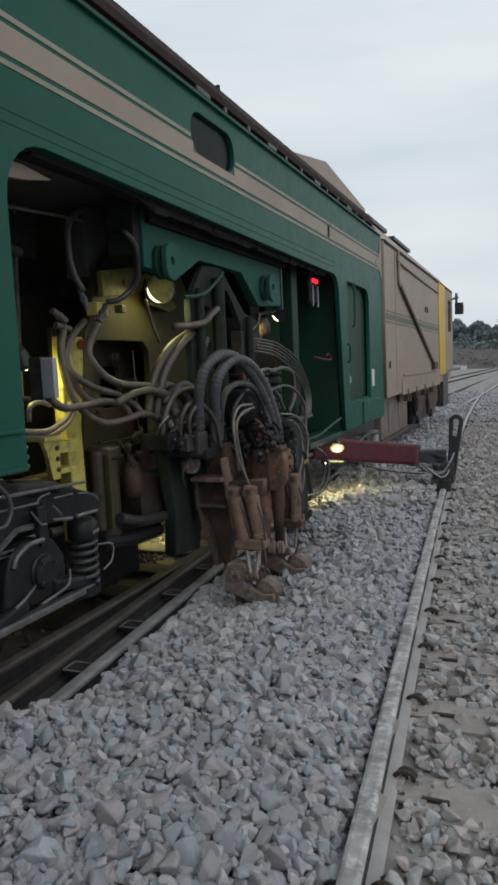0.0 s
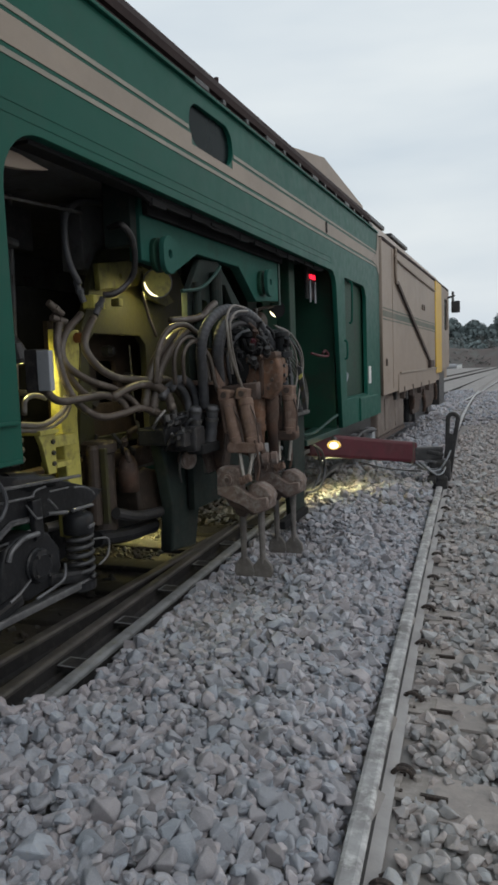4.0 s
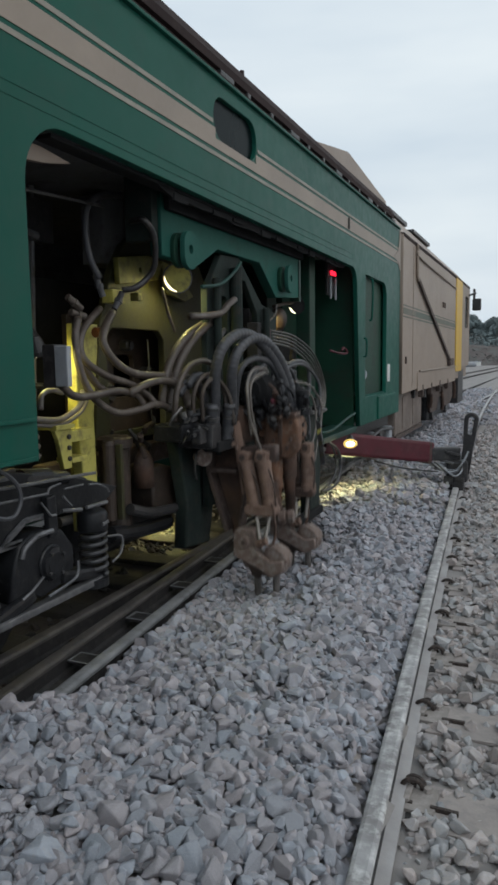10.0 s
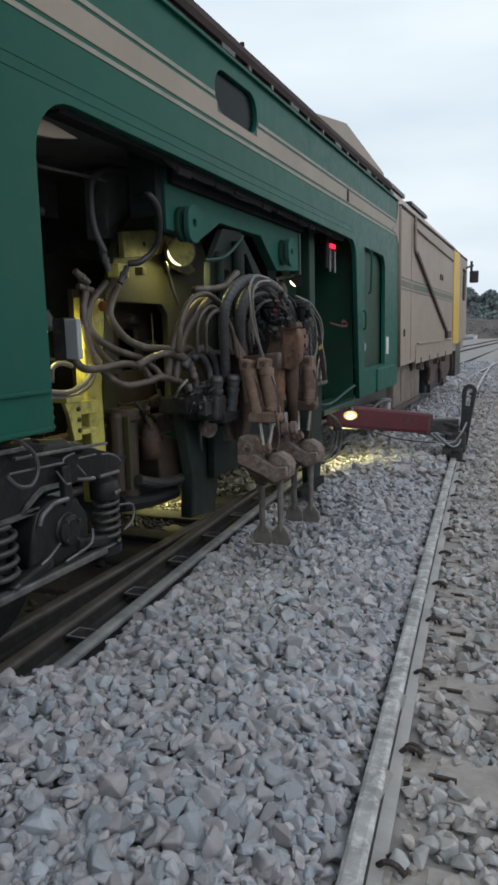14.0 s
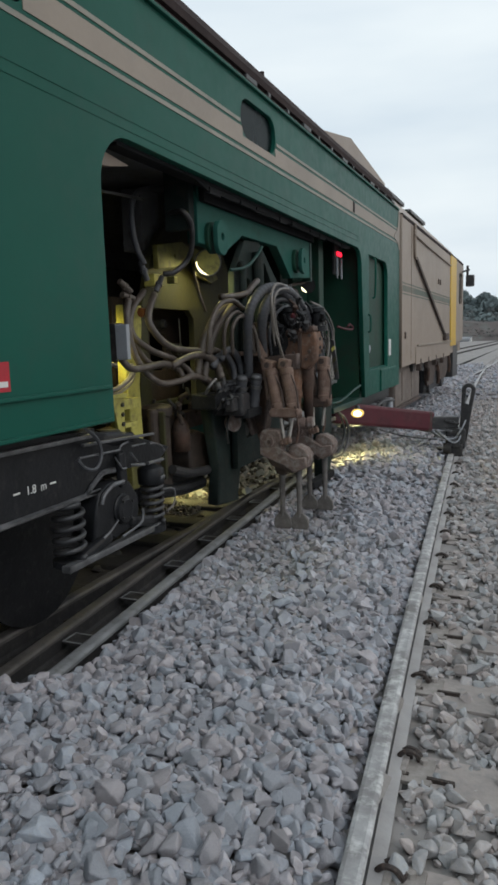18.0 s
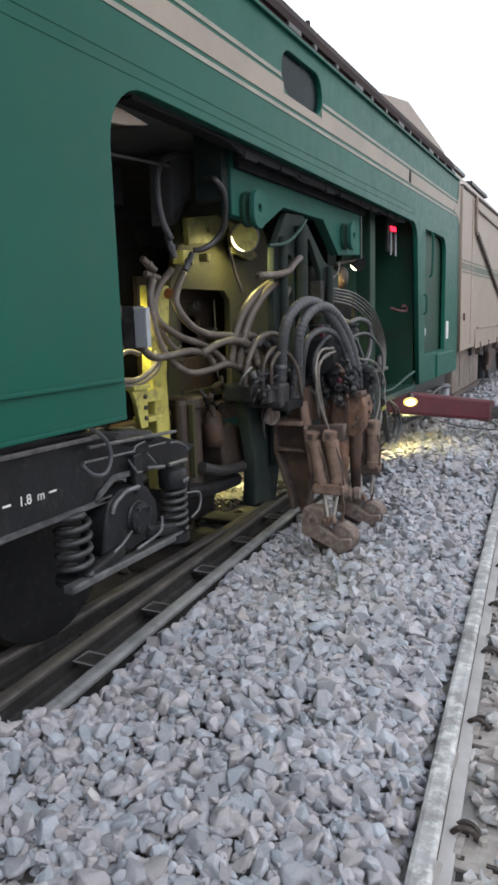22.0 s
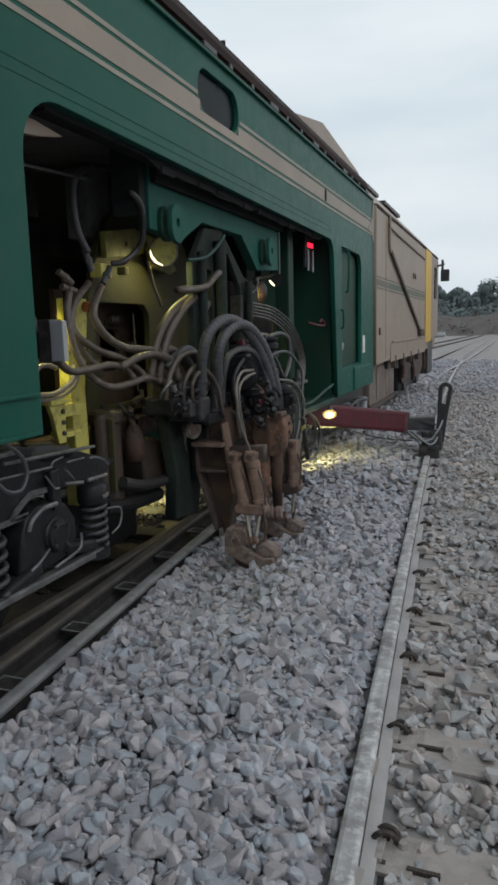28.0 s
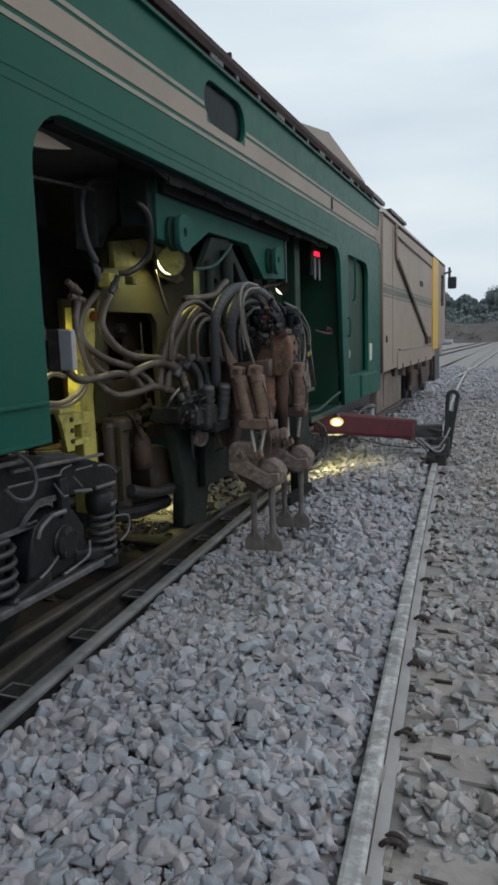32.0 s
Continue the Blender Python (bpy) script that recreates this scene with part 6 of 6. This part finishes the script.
def leaf(bm, c, v, size):
    """A clump of leaves at c, lying over the crown's surface, whose outward direction is v."""
    n = (v.normalized() + 0.5 * Vector((random.uniform(-1, 1), random.uniform(-1, 1), random.uniform(-1, 1)))).normalized()
    a = n.orthogonal().normalized()
    b, turn = n.cross(a), random.uniform(0, 6.28)
    bm.faces.new([bm.verts.new(c + size * (a * math.cos(turn + q) + b * math.sin(turn + q))) for q in (0.0, 1.9 + random.uniform(0, 0.5), 4.0 + random.uniform(0, 0.6))])


for k in range(46):
    x, y = -62 + 2.2 * k + random.uniform(-1.2, 1.2), 133 + random.uniform(0, 25)
    h = random.uniform(4.2, 6.4) + (1.6 if k % 7 == 0 else 0)
    tree = thing("far_tree", "dark hazy broad-crowned tree on the horizon", "tree", "trees on the horizon", (x, y, 2.8))
    part("trunk", add_rod(rod((0, 0, 0), (0.2, 0, h * 0.5), 0.22, 0.12, 7), (0.1, 0, h * 0.3), (0.9, 0.3, h * 0.6), 0.09, 0.04, 6), CLIPMAT, tree)
    bm = bmesh.new()
    clumps = [(random.gauss(0, h * 0.26), random.gauss(0, h * 0.22), h * random.uniform(0.02, 0.92), h * random.uniform(0.14, 0.25)) for _ in range(20)]
    for cx, cy, cz, cr in clumps:
        for q in range(150):
            v = Vector((random.gauss(0, 1), random.gauss(0, 1), random.gauss(0, 0.8))).normalized() * cr * random.uniform(0.55, 1.1)
            c = Vector((cx, cy, cz)) + v
            s = random.uniform(0.22, 0.46)
            leaf(bm, c, v, s)
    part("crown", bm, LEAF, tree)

bm = bmesh.new()
for k in range(520):
    x, y = random.uniform(-60, 60), random.uniform(119.5, 131)
    base = 4.2 * ease(118, 130, y) - 0.3
    r = random.uniform(0.8, 1.9)
    for q in range(60):
        v = Vector((random.gauss(0, 1), random.gauss(0, 1), abs(random.gauss(0, 0.9)))).normalized() * r * random.uniform(0.5, 1.0)
        c = Vector((x, y, base)) + v
        e = random.uniform(0.15, 0.32)
        bm.faces.new([bm.verts.new(c + e * Vector((random.uniform(-1, 1), random.uniform(-1, 1), random.uniform(-0.7, 0.7)))) for _ in range(3)])
low_leaves = bmesh.new()
for k in range(340):
    x, y = random.uniform(-60, 60), random.uniform(126, 133)
    base = 4.2 * ease(118, 130, y) - 0.6
    r = random.uniform(0.9, 1.8)
    for q in range(80):
        v = Vector((random.gauss(0, 1), random.gauss(0, 1), abs(random.gauss(0, 0.9)))).normalized() * r * random.uniform(0.5, 1.0)
        c = Vector((x, y, base)) + v
        e = random.uniform(0.2, 0.42)
        leaf(low_leaves, c, v, e)
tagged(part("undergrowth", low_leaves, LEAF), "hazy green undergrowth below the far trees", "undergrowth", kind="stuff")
tagged(part("brush", bm, material("dry_bank_brush", (0.125, 0.125, 0.12), (0.10, 0.105, 0.10), 0.9, 0, 0.3, 0.3, 10)), "hazy dry brush over the far bank", "brush", kind="stuff")
hut = thing("site_hut", "small white hut beside the far tracks", "hut", at=(-10.9, 116, -0.12))
part("wall", box((-0.9, -0.7, 0), (0.9, 0.7, 0.62), 0.02), WHITE, hut)
part("roof", box((-1.0, -0.8, 0.62), (1.0, 0.8, 0.70), 0.02), GREY, hut)

# ---- hydraulic hoses ----

def hose(mat, r, line):
    part("hydraulic_hose", tube(line, r, 6, 9), mat, machine, smooth=True)


def lifted_hose(mat, r, ribs, share, line, tip=0.0, along=0.0):
    # rises with the unit, wholly or in part; tip: degrees by which its crown tilts on the way up
    ob = part("hydraulic_hose", tube(line, r, 20 if ribs else 9, 14, ribs), mat, machine if share < 1 else unit, smooth=True)
    if share < 1:
        LIFTED.append((ob, share, tip, along))


hose(RUBBER_TAN, 0.0235, [(-2.42, 3.58, 1.84), (-2.39, 3.45, 1.74), (-2.36, 3.39, 1.65), (-2.32, 3.46, 1.54), (-2.29, 3.60, 1.48), (-2.26, 3.84, 1.46), (-2.22, 4.09, 1.44), (-2.19, 4.21, 1.35), (-2.16, 4.27, 1.22)])
hose(RUBBER_TAN, 0.021, [(-2.40, 3.22, 1.79), (-2.38, 3.16, 1.68), (-2.36, 3.16, 1.52), (-2.33, 3.21, 1.38), (-2.31, 3.31, 1.30), (-2.29, 3.43, 1.26), (-2.26, 3.60, 1.27), (-2.24, 3.76, 1.29), (-2.22, 3.95, 1.23)])
hose(RUBBER_TAN, 0.021, [(-2.46, 3.51, 1.86), (-2.42, 3.28, 1.72), (-2.39, 3.23, 1.58), (-2.35, 3.37, 1.48), (-2.31, 3.57, 1.42), (-2.28, 3.71, 1.35), (-2.24, 3.76, 1.27)])
hose(RUBBER_TAN, 0.021, [(-2.44, 3.25, 1.87), (-2.41, 3.22, 1.62), (-2.39, 3.31, 1.46), (-2.36, 3.41, 1.38), (-2.33, 3.55, 1.38), (-2.31, 3.65, 1.34), (-2.28, 3.69, 1.26)])
hose(RUBBER_TAN, 0.0235, [(-2.26, 3.48, 1.37), (-2.24, 3.66, 1.42), (-2.21, 3.82, 1.43), (-2.18, 3.98, 1.37), (-2.16, 4.02, 1.26)])
hose(RUBBER_TAN, 0.021, [(-2.24, 2.85, 1.44), (-2.25, 2.97, 1.38), (-2.26, 3.17, 1.38), (-2.27, 3.38, 1.39), (-2.28, 3.55, 1.36)])
hose(RUBBER_TAN, 0.028, [(-2.22, 4.38, 1.80), (-2.23, 4.14, 1.71), (-2.24, 3.97, 1.58), (-2.25, 3.88, 1.44), (-2.26, 3.84, 1.28)])
hose(RUBBER_TAN, 0.028, [(-2.18, 4.40, 1.81), (-2.20, 4.19, 1.70), (-2.21, 4.03, 1.57), (-2.22, 3.95, 1.44), (-2.24, 3.90, 1.25)])
hose(RUBBER_TAN, 0.024, [(-2.16, 4.06, 1.83), (-2.13, 4.28, 1.845), (-2.10, 4.40, 1.87), (-2.09, 4.50, 1.93), (-2.09, 4.60, 1.97)])
for end in ([(-2.24, 4.00, 1.45), (-2.22, 4.09, 1.44), (-2.19, 4.21, 1.35), (-2.16, 4.27, 1.22)], [(-2.21, 3.86, 1.43), (-2.18, 3.98, 1.37), (-2.16, 4.02, 1.26)], [(-2.23, 3.86, 1.27), (-2.22, 3.95, 1.23), (-2.21, 4.02, 1.17)]):
    part("hose_sleeve", tube(end, 0.031, 12, 12, 0.09), RUBBER_TAN, machine, "", True)
    part("hose_ferrule", rod(end[-1], Vector(end[-1]) + (Vector(end[-1]) - Vector(end[-2])).normalized() * 0.04, 0.026, 0.024, 10), FITTING, machine)
hose(RUBBER, 0.026, [(-2.14, 3.97, 1.39), (-2.13, 4.05, 1.45), (-2.12, 4.16, 1.44), (-2.11, 4.25, 1.35), (-2.10, 4.27, 1.21)])
hose(RUBBER, 0.026, [(-2.18, 3.92, 1.34), (-2.17, 4.01, 1.41), (-2.16, 4.12, 1.41), (-2.15, 4.21, 1.32), (-2.14, 4.22, 1.21)])
hose(RUBBER, 0.02, [(-2.40, 3.43, 2.02), (-2.42, 3.38, 2.12), (-2.43, 3.36, 2.24), (-2.45, 3.40, 2.39), (-2.47, 3.53, 2.49), (-2.48, 3.71, 2.54), (-2.50, 3.89, 2.57)])
hose(BLACK, 0.018, [(-2.34, 3.66, 2.36), (-2.24, 3.58, 2.35), (-2.16, 3.54, 2.335), (-2.15, 3.62, 2.265), (-2.20, 3.71, 2.13), (-2.25, 3.72, 2.05), (-2.30, 3.64, 1.98), (-2.36, 3.60, 1.97)])
# Three loops given the pale colour to look lit by the lamp
hose(HOSEPALE, 0.014, [(-2.40, 2.88, 1.32), (-2.42, 2.92, 1.39), (-2.43, 3.01, 1.41), (-2.45, 3.12, 1.39)])
hose(HOSEPALE, 0.016, [(-2.42, 2.85, 1.27), (-2.44, 3.07, 1.25), (-2.45, 3.23, 1.29), (-2.46, 3.31, 1.34), (-2.48, 3.34, 1.39)])
hose(HOSEPALE, 0.013, [(-2.44, 2.86, 1.24), (-2.46, 3.12, 1.22), (-2.48, 3.31, 1.27), (-2.50, 3.40, 1.33)])
hose(RUBBER_TAN, 0.01, [(-2.40, 4.13, 2.03), (-2.39, 4.18, 1.88), (-2.37, 4.19, 1.81), (-2.36, 4.22, 1.74)])
for k in range(5):
    d = 0.026 * k
    hose(HOSEGLOSS, 0.009, [(-2.20 - 0.01 * k, 5.26, 1.80 - d), (-2.17, 5.60, 1.782 - d), (-2.14, 6.00 - d * 0.6, 1.745 - d * 1.05), (-2.13, 6.46 - d * 1.3, 1.62 - d), (-2.12, 6.72 - d * 1.6, 1.43 - d * 0.6), (-2.10, 6.80 - d * 1.6, 1.22), (-2.09, 6.72 - d * 1.6, 1.02)])
part("pipe_manifold", box((-2.26, 5.20, 1.56), (-2.16, 5.27, 1.84), 0.012), BLACK, machine)
part("pipe_clip", box((-2.18, 5.98, 1.52), (-2.15, 6.01, 1.76), 0.006), MATTBLACK, machine)
# Boxes and caps added to stand for the black depth behind the pipes
block = part("dark_filler", box((-2.52, 5.36, 0.92), (-2.30, 6.52, 1.72), 0.03), MATTBLACK, machine, "added black filler for the dark depth behind the pipes")
part("filler_top", box((-2.50, 5.46, 1.72), (-2.34, 6.30, 1.98), 0.05), MATTBLACK, block)
for y, z, r in ((5.75, 1.36, 0.10), (6.15, 1.30, 0.13), (6.05, 1.06, 0.09)):
    part("filler_cap", turned((-2.30, y, z), (-2.22, y, z), [(0.0, r), (0.5, r), (0.6, r * 0.7), (1.0, r * 0.6)], 16), BLACK, block)
hose(RUBBER, 0.02, [(-2.12, 5.73, 1.50), (-2.10, 5.98, 1.53), (-2.09, 6.22, 1.47), (-2.08, 6.22, 1.27), (-2.06, 5.99, 1.13)])
hose(RUBBER, 0.02, [(-2.18, 5.54, 1.46), (-2.17, 5.69, 1.52), (-2.15, 5.90, 1.48), (-2.14, 5.93, 1.29)])
hose(RUBBER, 0.014, [(-2.02, 6.59, 0.75), (-2.03, 7.02, 0.60), (-2.04, 7.16, 0.39), (-2.05, 6.96, 0.24), (-2.06, 6.55, 0.25)])
hose(RUBBER, 0.012, [(-2.06, 6.52, 0.81), (-2.07, 6.95, 0.65), (-2.08, 7.13, 0.40), (-2.09, 6.85, 0.24), (-2.10, 6.49, 0.24)])
hose(RUBBER, 0.018, [(-2.20, 4.84, 1.88), (-2.20, 4.60, 1.72), (-2.20, 4.47, 1.54), (-2.20, 4.42, 1.34)])
lifted_hose(RUBBER, 0.035, 0.075, 0.40, [(-2.05, 4.10, 1.02), (-2.02, 4.07, 1.22), (-1.98, 4.02, 1.42), (-1.94, 4.05, 1.56), (-1.90, 4.20, 1.635), (-1.86, 4.38, 1.61), (-1.82, 4.56, 1.48), (-1.78, 4.70, 1.28), (-1.76, 4.78, 1.05), (-1.76, 4.82, 0.86)], 12, 0.09)
lifted_hose(RUBBER, 0.035, 0.075, 0.40, [(-2.00, 4.26, 1.02), (-1.97, 4.22, 1.20), (-1.93, 4.15, 1.39), (-1.90, 4.18, 1.52), (-1.86, 4.32, 1.60), (-1.82, 4.49, 1.57), (-1.78, 4.66, 1.42), (-1.75, 4.77, 1.20), (-1.73, 4.82, 1.01), (-1.73, 4.84, 0.86)], 12, 0.10)
lifted_hose(RUBBER, 0.022, 0, 0.55, [(-1.98, 4.30, 1.06), (-1.97, 4.30, 1.18), (-1.94, 4.27, 1.30), (-1.91, 4.30, 1.40), (-1.87, 4.43, 1.44), (-1.83, 4.58, 1.40), (-1.80, 4.68, 1.28), (-1.77, 4.72, 1.10)], 8, 0.05)
part("hose_block", box((-2.08, 4.04, 0.965), (-1.96, 4.30, 1.03), 0.012), MATTBLACK, machine)
for y, x in ((4.09, -2.045), (4.245, -1.995)):
    part("hose_sleeve", tube([(x - 0.02, y + 0.01, 1.00), (x, y, 1.12), (x + 0.028, y - 0.025, 1.27)], 0.042, 8, 14, 0.10), RUBBER, machine, "", True)
    part("sleeve_band", rod((x + 0.012, y - 0.010, 1.17), (x + 0.016, y - 0.012, 1.19), 0.046, 0.046, 16), FITTING, machine)
    part("sleeve_band", rod((x + 0.020, y - 0.018, 1.235), (x + 0.023, y - 0.020, 1.25), 0.045, 0.045, 16), BLACK, machine)
lifted_hose(HOSEPALE, 0.009, 0, 1, [(-1.82, 4.51, 1.29), (-1.81, 4.26, 1.29), (-1.80, 4.13, 1.21), (-1.79, 4.11, 1.10), (-1.79, 4.16, 0.95), (-1.78, 4.31, 0.73), (-1.77, 4.35, 0.49), (-1.76, 4.34, 0.26)])
lifted_hose(HOSEPALE, 0.008, 0, 1, [(-1.80, 4.49, 1.27), (-1.80, 4.29, 1.25), (-1.80, 4.18, 1.18), (-1.80, 4.19, 1.04), (-1.80, 4.26, 0.88), (-1.80, 4.29, 0.79)])
lifted_hose(HOSEPALE, 0.0075, 0, 1, [(-1.84, 4.49, 1.25), (-1.84, 4.30, 1.21), (-1.84, 4.23, 1.13), (-1.84, 4.24, 0.99), (-1.84, 4.28, 0.85)])
lifted_hose(HOSEPALE, 0.008, 0, 1, [(-1.78, 4.97, 1.19), (-1.78, 5.34, 1.14), (-1.77, 5.59, 0.99), (-1.77, 5.59, 0.82), (-1.76, 5.45, 0.66), (-1.76, 5.39, 0.53)])
lifted_hose(HOSEPALE, 0.0075, 0, 1, [(-1.80, 4.97, 1.16), (-1.79, 5.31, 1.10), (-1.78, 5.46, 0.97), (-1.77, 5.45, 0.80), (-1.76, 5.31, 0.67)])
lifted_hose(RUBBER, 0.01, 0, 1, [(-1.82, 5.02, 1.11), (-1.81, 5.24, 1.06), (-1.79, 5.33, 0.90), (-1.78, 5.32, 0.72)])
lifted_hose(RUBBER_TAN, 0.014, 0, 0.6, [(-2.10, 3.96, 1.05), (-2.08, 3.93, 1.22), (-2.05, 3.98, 1.32), (-2.03, 4.09, 1.34), (-2.00, 4.19, 1.25), (-1.98, 4.22, 1.05)])
lifted_hose(RUBBER_TAN, 0.013, 0, 0.6, [(-2.06, 4.01, 1.05), (-2.04, 3.97, 1.22), (-2.01, 4.00, 1.30), (-1.99, 4.09, 1.31), (-1.96, 4.19, 1.21), (-1.94, 4.23, 1.01)])
lifted_hose(RUBBER_TAN, 0.018, 0, 0.6, [(-2.16, 3.82, 1.06), (-2.14, 3.83, 1.25), (-2.12, 3.94, 1.39), (-2.10, 4.12, 1.43), (-2.08, 4.27, 1.38)])
lifted_hose(RUBBER, 0.013, 0, 0.6, [(-1.98, 4.57, 1.03), (-1.95, 4.46, 1.21), (-1.92, 4.52, 1.33), (-1.90, 4.76, 1.40), (-1.87, 5.11, 1.36), (-1.84, 5.25, 1.20)])
lifted_hose(RUBBER, 0.011, 0, 0.6, [(-1.90, 4.76, 1.20), (-1.88, 4.84, 1.32), (-1.85, 5.22, 1.39), (-1.83, 5.47, 1.35), (-1.80, 5.65, 1.20), (-1.78, 5.57, 0.95)])
TRAVELLERS = [machine, car]

# ---- the nearest ballast stones, one by one ----
stone_meshes = []
for k, (pv, pf) in enumerate(PROTOS):
    me = bpy.data.meshes.new("ballast_stone")
    me.from_pydata([tuple(v) for v in pv], [], [tuple(f) for f in pf])
    me.materials.append(STONE_ONE)
    stone_meshes.append(me)
for (spot, size), m in zip(singles, turn_matrices(len(singles))):
    ob = new("ballast_stone", stone_meshes[int(rng.integers(0, len(PROTOS)))])
    ob.parent = ground
    ob.matrix_basis = Matrix.LocRotScale(Vector(spot), Matrix(m.tolist()).to_quaternion(), Vector((size, size, size)))


# ---- what moves ----
TRAVEL = [(0.0, 0.022), (11.6, 0.022), (12.5, 0.075), (13.0, 0.109), (13.5, 0.138), (14.0, 0.160), (14.5, 0.213), (15.5, 0.335), (16.5, 0.466), (17.0, 0.561),
          (17.5, 0.633), (18.0, 0.657), (19.0, 0.660), (32.0, 0.672)]
LIFT = [(0.0, 0.0), (3.3, 0.0), (3.6, 0.30), (3.9, 0.57), (4.7, 0.57), (4.8, 0.53), (4.9, 0.38), (5.0, 0.22), (5.1, 0.12), (5.2, 0.04), (5.35, 0.0), (9.8, 0.0), (9.9, 0.06),
        (10.0, 0.18), (10.1, 0.34), (10.2, 0.43), (10.4, 0.55), (10.6, 0.57), (21.45, 0.57), (21.6, 0.42), (21.7, 0.31), (21.8, 0.20), (22.0, 0.05), (22.2, 0.0), (24.2, 0.0),
        (24.3, 0.05), (24.4, 0.14), (24.5, 0.23), (24.7, 0.31), (24.85, 0.33), (25.0, 0.27), (25.1, 0.19), (25.3, 0.05), (25.5, 0.0), (28.05, 0.0), (28.3, 0.14), (28.5, 0.25),
        (28.7, 0.315), (28.9, 0.28), (29.1, 0.19), (29.2, 0.09), (29.3, 0.03), (29.4, 0.0), (31.25, 0.0), (31.4, 0.08), (31.6, 0.40), (31.8, 0.56), (32.0, 0.58)]


def motions():
    for root in TRAVELLERS:
        walk(root, [(t, pose(0, s, 0)) for t, s in TRAVEL])
    for wheel, y in WHEELS:
        hub = Vector((0, y, 0.44))
        walk(wheel, [(t, Matrix.Translation(hub) @ Matrix.Rotation(-s / 0.44, 4, "X") @ Matrix.Translation(-hub)) for t, s in TRAVEL])
    for ob, share, tip, along in LIFTED:
        hub = Vector((0, 4.2, 1.4))
        walk(ob, [(t, pose(0, along * z / 0.57, share * 1.09 * z) @ Matrix.Translation(hub) @ Matrix.Rotation(radians(tip * z / 0.57), 4, "X") @ Matrix.Translation(-hub)) for t, z in LIFT])


motions()
